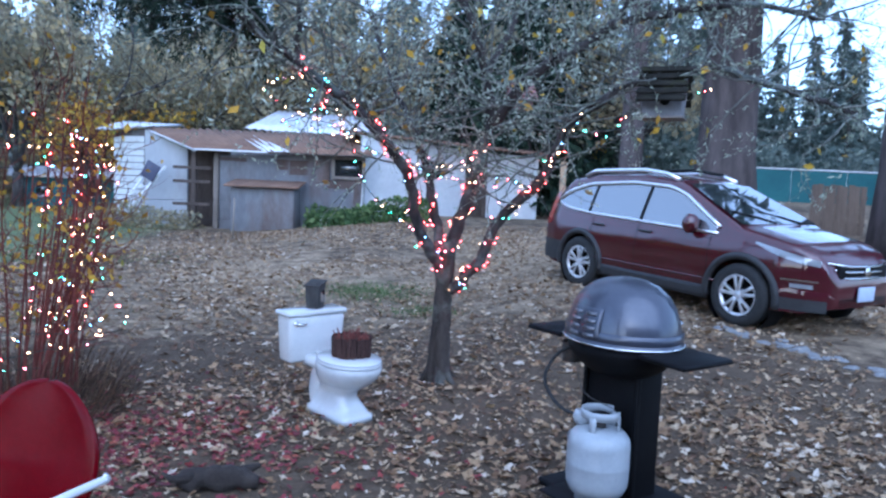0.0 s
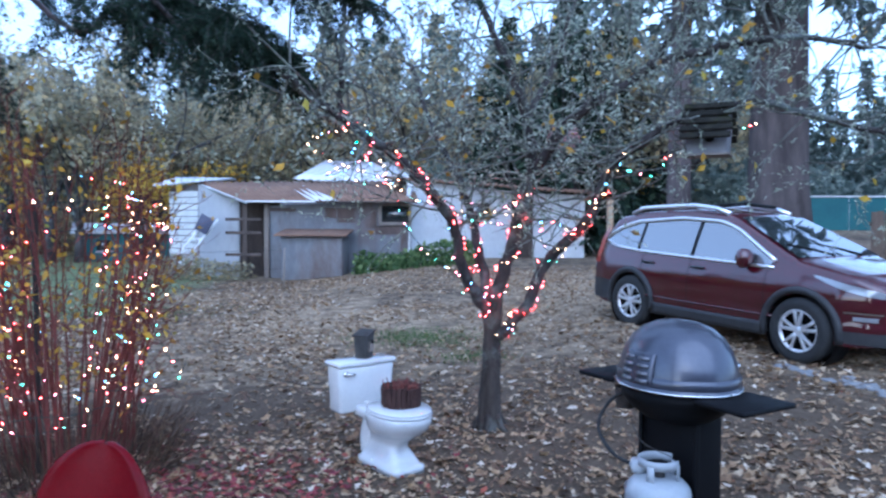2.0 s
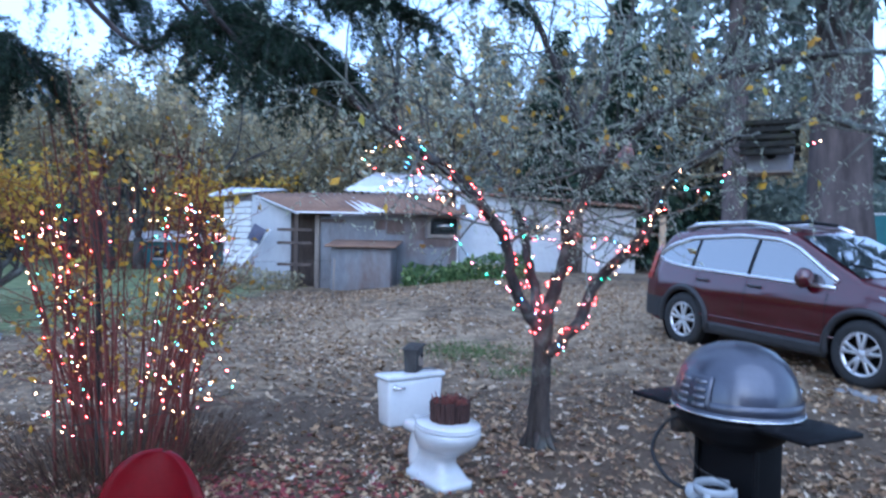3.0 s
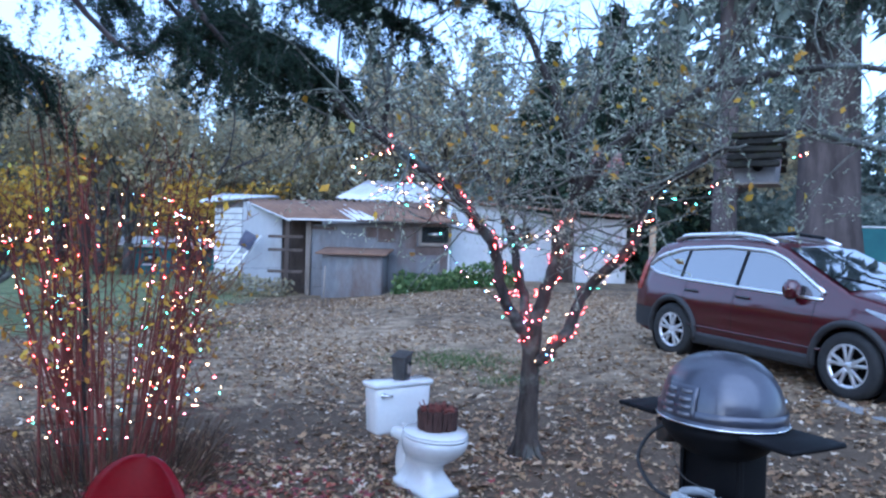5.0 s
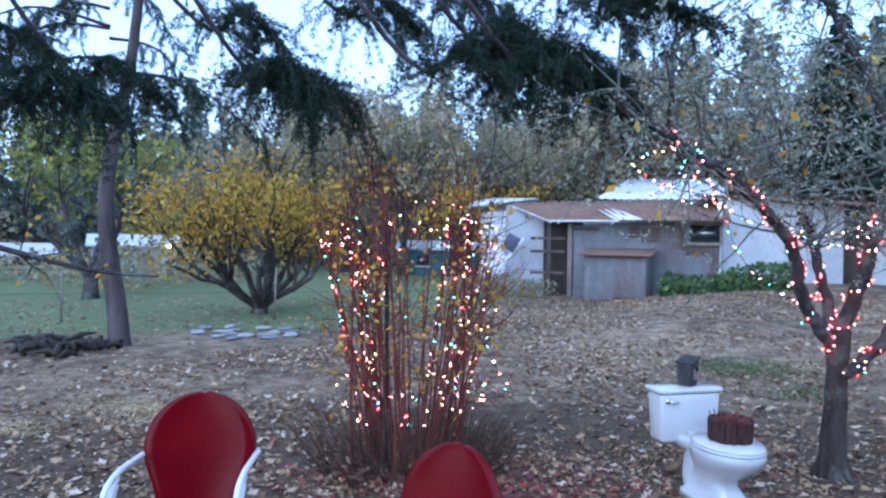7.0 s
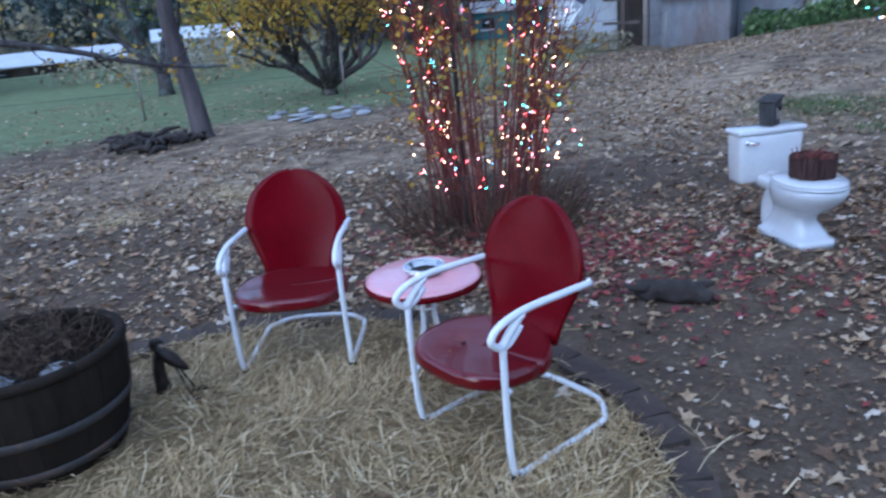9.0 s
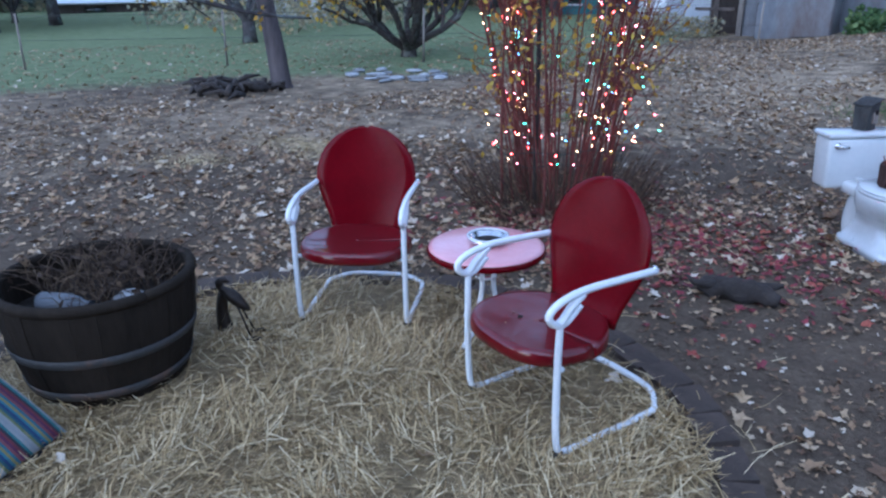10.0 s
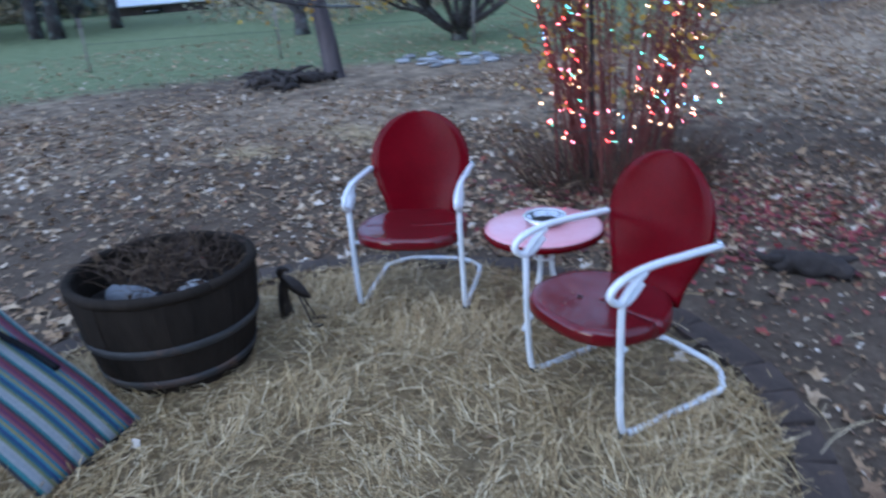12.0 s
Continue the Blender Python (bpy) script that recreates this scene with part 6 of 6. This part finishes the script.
copy_thing(dense, pose(4.9, 29.5, 1.0, 0, 0, 80))
copy_thing(dense, pose(0.6, 30.0, 0.6, 0, 0, 200))


def build_left_fir():
    r = random.Random(71)
    t = thing("fir_tree", "slim fir with a bare lower trunk and drooping dark boughs", "tree", (-9.43, 7.36, 0))
    part("trunk", Shape().tube(curve([(0, 0, -0.1), (-0.03, -0.03, 0.5), (-0.12, -0.16, 2.4), (0.2, 0.12, 5.2), (0.3, 0.2, 11.0)], 5), [0.25, 0.2, 0.17, 0.16, 0.155] + [0.15 - 0.008 * i for i in range(16)], 14), M_FIRBARK, t, "bare greyish trunk")
    s, tw = Shape(), Shape()
    for k in range(26):
        z = r.uniform(3.4, 8.5)
        a = r.uniform(0, math.tau)
        d = Vector((math.cos(a), math.sin(a), -0.12))
        L = r.uniform(1.2, 2.8)
        pts = curve([(-0.15, -0.1, z), (d * L * 0.5) + Vector((-.15, -.1, z + 0.1)), d * L + Vector((-.15, -.1, z - 0.25 * L))], 6)
        tw.tube(pts, [0.03 * (1 - 0.85 * i / (len(pts) - 1)) for i in range(len(pts))], 4, False)
        for i in range(3, len(pts)):
            for q in range(2):
                side = rand_dir(r)
                side.z = -abs(side.z)
                hanging_spray(s, tw, pts[i].copy(), (d * 0.5 + side).normalized(), r.uniform(0.25, 0.5), r, 0.065)
    part("branch_tangle", tw, M_FIRBARK, t, kind="stuff")
    part("needles", s, M_FIR, t, "dark drooping needles", kind="stuff")
    b = thing("brush_heap", "low heap of dead roots and sticks at a tree foot", "brush", (-9.6, 6.75, 0))
    s = Shape()
    for k in range(46):
        p = Vector((r.uniform(-0.6, 0.6), r.uniform(-0.75, 0.5), r.uniform(0.0, 0.1)))
        d = Vector((r.uniform(-1, 1), r.uniform(-1, 1), r.uniform(-0.1, 0.5))) * r.uniform(0.2, 0.5)
        s.tube([p, p + d * 0.5 + Vector((0, 0, 0.06)), p + d], [0.05, 0.04, 0.015], 6)
    part("dead_brush", s, M_DRIFT, b, kind="stuff")


build_left_fir()


def build_broadleaf(name, label, at, seed, stems, spread, size, depth, leaf_mat, leaf_n, leaf_size, rad, low=0.25, drop=0.3, rise=0.06, bend=0.4, wood=None):
    r = random.Random(seed)
    t = thing(name, label, "tree", at)
    s, lv, tips = Shape(), Shape(), []
    trunk = Shape().tube([(0, 0, -0.1), (0, 0, low * 0.5), (0, 0, low + 0.05)], [rad * 1.5, rad * 1.15, rad * 1.1], 12)
    part("trunk", trunk, wood or M_BARK, t, "dark trunk")
    for k in range(stems):
        a = k * math.tau / stems + r.uniform(-0.3, 0.3)
        d = Vector((math.cos(a) * spread, math.sin(a) * spread, 1)).normalized()
        grow(s, Vector((0, 0, low)), d, size, rad * 0.62, depth, r, tips, bend, rise, 3, 6)
    for p, d in tips:
        for k in range(leaf_n):
            if r.random() < drop:
                continue
            leaf(lv, p + rand_dir(r) * (0.18 + leaf_size * 1.2), rand_dir(r) + Vector((0, 0, -0.5)), leaf_size * r.uniform(0.6, 1.3), r, 0.65)
    part("limb_tangle", s, wood or M_BARK, t, "spreading dark limbs", kind="stuff")
    part("crown", lv, leaf_mat, t, "thin autumn crown", kind="stuff")
    return t


build_broadleaf("yellow_tree", "low spreading multi-stemmed tree with yellow autumn leaves", (-10.9, 12.1, 0.0), 81, 10, 1.7, 1.75, 3, M_YELLOW, 8, 0.105, 0.15, 0.12, 0.55, 0.2, 0.8, M_TRUNK)
oak = build_broadleaf("woodland_tree", "thin brownish autumn tree at the edge of the woods", (-7.5, 30, 0.2), 82, 4, 0.45, 3.0, 3, M_BROWNLEAF, 9, 0.22, 0.17, 1.2, 0.25)
ash = build_broadleaf("woodland_tree", "tall half-bare grey-brown autumn tree at the edge of the woods", (-1.0, 33, 0.5), 83, 3, 0.35, 3.8, 3, M_BROWNLEAF, 7, 0.22, 0.18, 2.2, 0.4)
gold = build_broadleaf("woodland_tree", "small yellow-leaved autumn tree among the woods", (-13.0, 27.0, 0.1), 84, 5, 0.6, 1.9, 3, M_YELLOW, 5, 0.17, 0.12, 0.5, 0.5)
left_tree = build_broadleaf("woodland_tree", "yellowish green spreading tree at the far side of the lawn", (-17.0, 12.5, 0.0), 85, 5, 0.8, 2.3, 3, M_OLIVE, 6, 0.17, 0.16, 0.5, 0.4)
rw = random.Random(90)
for k in range(90):
    a = math.radians(-22 + 112 * (k + rw.random()) / 90)   # to the left of straight ahead
    d = rw.uniform(29, 46)
    x, y = -d * math.sin(a), d * math.cos(a)
    if -14 < x < 5 and y < 30:
        y = rw.uniform(30, 38)
    if (-45 < x < -33 and 15 < y < 30) or a < -0.24 or (-33 < x < -19 and 14 < y < 25):
        continue
    copy_thing((gold if k % 8 == 0 else (oak, ash)[k % 2]), Matrix.Translation((x, y, height(x, y))) @ Matrix.Rotation(rw.uniform(0, 6.28), 4, "Z") @ Matrix.Diagonal((*[rw.uniform(0.7, 1.2)] * 3, 1)))
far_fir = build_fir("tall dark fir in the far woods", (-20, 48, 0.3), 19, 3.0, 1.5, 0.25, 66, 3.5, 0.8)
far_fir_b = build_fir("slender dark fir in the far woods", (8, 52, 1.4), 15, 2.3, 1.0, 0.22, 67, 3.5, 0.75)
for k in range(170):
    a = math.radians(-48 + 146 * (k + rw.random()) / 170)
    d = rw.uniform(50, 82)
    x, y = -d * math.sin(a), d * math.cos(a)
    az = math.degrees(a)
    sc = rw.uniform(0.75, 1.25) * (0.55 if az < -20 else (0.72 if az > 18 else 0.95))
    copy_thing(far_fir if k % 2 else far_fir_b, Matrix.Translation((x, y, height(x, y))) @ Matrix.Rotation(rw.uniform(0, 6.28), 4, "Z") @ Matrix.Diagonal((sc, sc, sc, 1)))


def build_thicket(label, centre, reach, n, mat, seed, size, tall):
    r = random.Random(seed)
    s = Shape()
    for k in range(n):
        x, y = centre[0] + r.uniform(-1, 1) * reach[0], centre[1] + r.uniform(-1, 1) * reach[1]
        top = tall * (0.45 + 0.55 * noise.noise((x * 0.5, y * 0.5, 3.0)) + 0.3)
        z = height(x, y) + r.random() * max(0.1, top)
        leaf(s, Vector((x, y, z)), rand_dir(r), size * r.uniform(0.5, 1.3), r, 0.7)
    ob = part("undergrowth", s, mat, None, label, kind="stuff")
    tagged(ob, category="undergrowth")


build_thicket("green weeds growing along the foot of the shed wall", (-2.1, 20.1), (1.7, 0.75), 2600, M_GREENLEAF, 91, 0.14, 0.75)
build_thicket("rank brown weeds by the white shed gable", (-8.6, 20.2), (1.6, 0.7), 1500, M_BROWNLEAF, 92, 0.12, 0.7)
build_thicket("brown and olive brush along the wood edge", (-18, 38), (18, 4), 16000, M_BROWNLEAF, 93, 0.4, 3.4)
build_thicket("olive brush beyond the lawn", (-50, 27), (6, 24), 16000, M_BROWNLEAF, 94, 0.42, 4.2)
build_thicket("green brush beyond the drive", (14, 40), (16, 3), 9000, M_HAZEFIR, 95, 0.42, 3.0)
build_thicket("hazy green young firs beyond the fence", (26, 52), (26, 4), 14000, M_HAZEFIR, 97, 0.6, 6.0)
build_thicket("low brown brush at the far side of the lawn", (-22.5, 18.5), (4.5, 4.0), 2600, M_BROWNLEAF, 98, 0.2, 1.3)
build_thicket("dark brush behind the sheds", (1, 31), (9, 2), 8000, M_HAZEFIR, 96, 0.4, 3.8)


# -- a bare low limb that reaches in over the lawn from a tree at its left --
low_tree = thing("bare_tree", "half-bare tree with one long low drooping limb", "tree", (-11.6, 2.6, 0))
part("trunk", Shape().tube([(0, 0, -0.1), (0.0, 0, 1.0), (0.05, 0.05, 3.0), (0.0, 0.0, 5.0)], [0.26, 0.2, 0.16, 0.1], 12), M_BARK, low_tree)
part("low_limb", Shape().tube(curve([(0.03, 0.02, 2.2), (1.1, 1.3, 1.9), (2.2, 2.6, 1.55), (3.0, 3.6, 1.2), (3.5, 4.3, 1.1)], 5), [0.07 - 0.0028 * i for i in range(21)], 8), M_BARK, low_tree, "long dark bare limb")
rl = random.Random(160)
low_twigs, low_leaves, low_tips = Shape(), Shape(), []
for k in range(14):
    u = rl.random()
    grow(low_twigs, Vector((0.6 + 2.6 * u, 0.7 + 3.2 * u, 2.1 - 0.95 * u)), (rand_dir(rl) + Vector((0.3, 0.4, 0.3))).normalized(), rl.uniform(0.3, 0.7), 0.014, 1, rl, low_tips, 0.5, 0.05, 2, 4)
for p, d in low_tips:
    if rl.random() < 0.5:
        leaf(low_leaves, p, rand_dir(rl), rl.uniform(0.06, 0.11), rl, 0.6)
part("twig_tangle", low_twigs, M_BARK, low_tree, kind="stuff")
part("leaves", low_leaves, M_YELLOW, low_tree, kind="stuff")


# ---- the straw circle, its edging, stones and fallen leaves ----
RING = Vector((-2.0, 1.2, 0))


def build_straw():
    r = random.Random(101)

    def bed(u, v):
        a, q = u * math.tau, v * 1.52
        x, y = RING.x + q * math.cos(a), RING.y + q * math.sin(a)
        return (x, y, 0.006 + 0.014 * smooth((1 - v) / 0.15) + 0.012 * noise.noise((x * 5, y * 5, 0)) * smooth((1 - v) / 0.1))
    t = thing("straw_bed", "round bed of loose yellow straw under the chairs", "straw", RING, kind="stuff")
    part("matted_straw", Shape().sheet(bed, 90, 24).moved(Matrix.Translation(-RING)), M_STRAWBED, t)
    s = Shape()
    for k in range(32000):
        a, q = r.uniform(0, math.tau), 1.56 * math.sqrt(r.random())
        if noise.noise((q * math.cos(a) * 2.2, q * math.sin(a) * 2.2, 5.0)) + 0.75 < r.random():
            continue
        if r.random() < 0.03:
            q *= r.uniform(1.0, 1.25)
        p = Vector((q * math.cos(a), q * math.sin(a), r.uniform(0.018, 0.042)))
        way = 5 * noise.noise((p.x * 1.6, p.y * 1.6, 9.0)) + r.gauss(0, 0.95)
        d = Vector((math.cos(way), math.sin(way), 0))
        L, w = r.uniform(0.04, 0.15), r.uniform(0.0009, 0.0024)
        side = Vector((-d.y, d.x, r.uniform(-0.5, 0.5))).normalized() * w
        up = Vector((0, 0, r.uniform(-0.02, 0.05) * (1 if r.random() < 0.7 else 1.8)))
        a_, b_, c_ = p - d * L / 2 - up * 0.3, p + Vector((0, 0, 0.006)), p + d * L / 2 + up
        s.add([a_ - side, a_ + side, b_ + side, b_ - side, c_ + side, c_ - side], [(0, 1, 2, 3), (3, 2, 4, 5)])
    part("loose_straw", s, M_STRAW, t, "loose straw stalks", kind="stuff")
    s = Shape()
    for cx, cy, rx, ry, n in ((-5.6, 4.7, 0.9, 0.35, 700), (-6.2, 3.6, 0.4, 0.3, 250), (-0.75, 2.3, 0.5, 0.7, 14)):
        for k in range(n):
            p = Vector((cx + r.gauss(0, rx * 0.5), cy + r.gauss(0, ry * 0.5), 0.02))
            d = Vector((r.gauss(0, 1), r.gauss(0, 1), r.uniform(-0.05, 0.1))).normalized()
            L, w = r.uniform(0.05, 0.2), r.uniform(0.0018, 0.0036)
            side = Vector((-d.y, d.x, 0)) * w
            s.add([p - d * L / 2 - side, p - d * L / 2 + side, p + d * L / 2 + side, p + d * L / 2 - side], [(0, 1, 2, 3)])
    tagged(part("spilt_straw", s, M_STRAW, None, "stray straw blown onto the leaves"), category="straw", kind="stuff")


build_straw()

edging = thing("paver_edging", "ring of dark worn pavers sunk round the straw", "edging", RING, kind="structure")
paver = []
for j in range(4):
    rr = random.Random(110 + j)
    sh = Shape().add([(sx * (0.096 - 0.004 * z + rr.uniform(-.004, .004)), sy * (0.072 - 0.004 * z + rr.uniform(-.004, .004)), -0.04 + 0.07 * z + (rr.uniform(-.004, .004) if z else 0)) for z in (0, 1) for sx in (-1, 1) for sy in (-1, 1)],
                     [(0, 1, 3, 2), (4, 6, 7, 5), (0, 4, 5, 1), (2, 3, 7, 6), (0, 2, 6, 4), (1, 5, 7, 3)])
    me = bpy.data.meshes.new("paver")
    me.from_pydata(sh.v, [], sh.f)
    me.materials.append(M_BRICK)
    paver.append(me)
rp = random.Random(120)
for k in range(52):
    a = k * math.tau / 52
    ob = new("paver", paver[k % 4])
    ob.parent = edging
    q = 1.635 + rp.uniform(-0.015, 0.015)
    ob.matrix_basis = Matrix.Translation((q * math.cos(a), q * math.sin(a), rp.uniform(-0.012, 0.008))) @ Matrix.Rotation(a + math.pi / 2 + rp.uniform(-0.06, 0.06), 4, "Z") @ Matrix.Rotation(rp.uniform(-0.04, 0.04), 4, "X")

M_DRIVESTONE = worn("drive_stone", (0.13, 0.13, 0.135), (0.29, 0.29, 0.29), 9, 0.9, relief=0.6, stain=(0.12, 0.1, 0.08))
rs = random.Random(130)
for k in range(17):
    a = k * math.tau / 17
    rock("pale_stone", "flat pale stone lying in a loose patch on the ground", (-8.75 + (0.95 - 0.5 * (k % 3 == 0)) * math.cos(a) + rs.uniform(-.2, .2), 9.4 + (0.6 - 0.3 * (k % 3 == 0)) * math.sin(a) + rs.uniform(-.15, .15), 0.02), (rs.uniform(0.09, 0.22), rs.uniform(0.07, 0.15), rs.uniform(0.02, 0.05)), M_WHITEROCK if k % 2 else M_DRIVESTONE, 200 + k, rs.uniform(0, 3), "patch of pale stones")
for k in range(34):
    u = k / 33
    x, y = 3.05 + 1.25 * u + rs.uniform(-.16, .16), 7.95 - 1.9 * u + rs.uniform(-.14, .14)
    rock("flat_stone", "flat grey stone set in the ground beside the drive", (x, y, height(x, y)), (rs.uniform(0.05, 0.14), rs.uniform(0.04, 0.08), 0.022), M_DRIVESTONE, 240 + k, rs.uniform(0, 3), "row of flat stones by the drive")


def fallen(s, x, y, z, size, r):
    """A lobed, curled dead leaf."""
    a = r.uniform(0, math.tau)
    tilt = Euler((r.gauss(0, 0.3), r.gauss(0, 0.3), a)).to_matrix()
    n = 9
    p = [Vector((0, 0, 0))]
    for k in range(n):
        t = k * math.tau / n
        q = size * (0.5 if k % 2 else 1.0) * r.uniform(0.7, 1.1)
        p.append(Vector((q * math.cos(t), q * 0.8 * math.sin(t), r.uniform(-0.05, 0.3) * size)))
    o = Vector((x, y, z))
    s.add([o + tilt @ v for v in p], [(0, 1 + k, 1 + (k + 1) % n) for k in range(n)])


def build_leaves():
    r = random.Random(140)
    s, m = Shape(), Shape()
    n = 0
    while n < 80000:
        d, a = 1.2 + 20 * r.random() ** 0.68, math.radians(r.uniform(-42, 88))
        x, y = -d * math.sin(a), d * math.cos(a)
        if (Vector((x, y, 0)) - RING).length < (1.75 if r.random() < 0.97 else 0.2):
            continue
        if 0.62 + noise.noise((x * 0.55, y * 0.55, 7.0)) < r.random():
            continue
        if x < -7 and d > 11 and r.random() < 0.75:
            continue
        if y > 19.3:
            continue
        n += 1
        fallen(s, x, y, height(x, y) + 0.012, r.choice((0.013, 0.016, 0.02, 0.024, 0.03, 0.038, 0.05)) * r.uniform(0.8, 1.2), r)
    for k in range(9000):
        d, a = r.uniform(1.6, 6.5), math.radians(r.uniform(-42, 70))
        x, y = -d * math.sin(a), d * math.cos(a)
        if (Vector((x, y, 0)) - RING).length > 1.74:
            fallen(s, x, y, height(x, y) + 0.01, r.uniform(0.009, 0.024), r)
    for k in range(7000):
        d, a = 1.6 + 9 * math.sqrt(r.random()), math.radians(r.uniform(65, 325))
        x, y = -d * math.sin(a), d * math.cos(a)
        if (Vector((x, y, 0)) - RING).length > 1.74 and not (-1.4 < x < 7.8 and y < -1.9):
            fallen(s, x, y, height(x, y) + 0.01, r.uniform(0.012, 0.04), r)
    for k in range(1500):
        x, y = -1.9 + r.gauss(0, 0.75), 4.1 + r.gauss(0, 0.5)
        if (Vector((x, y, 0)) - RING).length > 1.78:
            fallen(m, x, y, 0.014, r.uniform(0.015, 0.04), r)
    tagged(part("fallen_leaves", s, M_LEAF, None, "dry tan and brown leaves strewn over the yard", smooth=False), category="leaves", kind="stuff")
    tagged(part("maroon_leaves", m, M_MAROON, None, "dark red leaves fallen round the shrub", smooth=False), category="leaves", kind="stuff")


build_leaves()


def build_grass():
    r = random.Random(150)
    s = Shape()
    for cx, cy, rad, n in ((-1.0, 10.0, 0.9, 1500), (-4.2, 7.6, 0.45, 500), (-0.2, 8.8, 0.5, 400), (-6.5, 12.5, 1.6, 1200)):
        for k in range(n):
            x, y = cx + r.gauss(0, rad * 0.5), cy + r.gauss(0, rad * 0.4)
            p = Vector((x, y, height(x, y)))
            e = p + Vector((r.uniform(-.03, .03), r.uniform(-.03, .03), r.uniform(0.03, 0.08)))
            w = Vector((r.uniform(-1, 1), r.uniform(-1, 1), 0)).normalized() * 0.005
            s.add([p - w, p + w, e], [(0, 1, 2)])
    tagged(part("grass_tufts", s, M_GREENLEAF, None, "patches of thin green grass among the leaves"), category="grass", kind="stuff")


build_grass()


def build_seat_scraps():
    r = random.Random(170)
    t = thing("leaf_scraps", "dark wet leaf scraps lying on the red chair seat", "leaves", (-1.44, 1.87, 0.408), 0.25)
    for k in range(7):
        s = Shape()
        fallen(s, r.uniform(-0.17, 0.02), r.uniform(0.02, 0.14), 0.0, r.uniform(0.012, 0.026), r)
        part("wet_leaf", s, M_LEAF if k % 3 == 0 else M_SOIL, t, smooth=False)


build_seat_scraps()
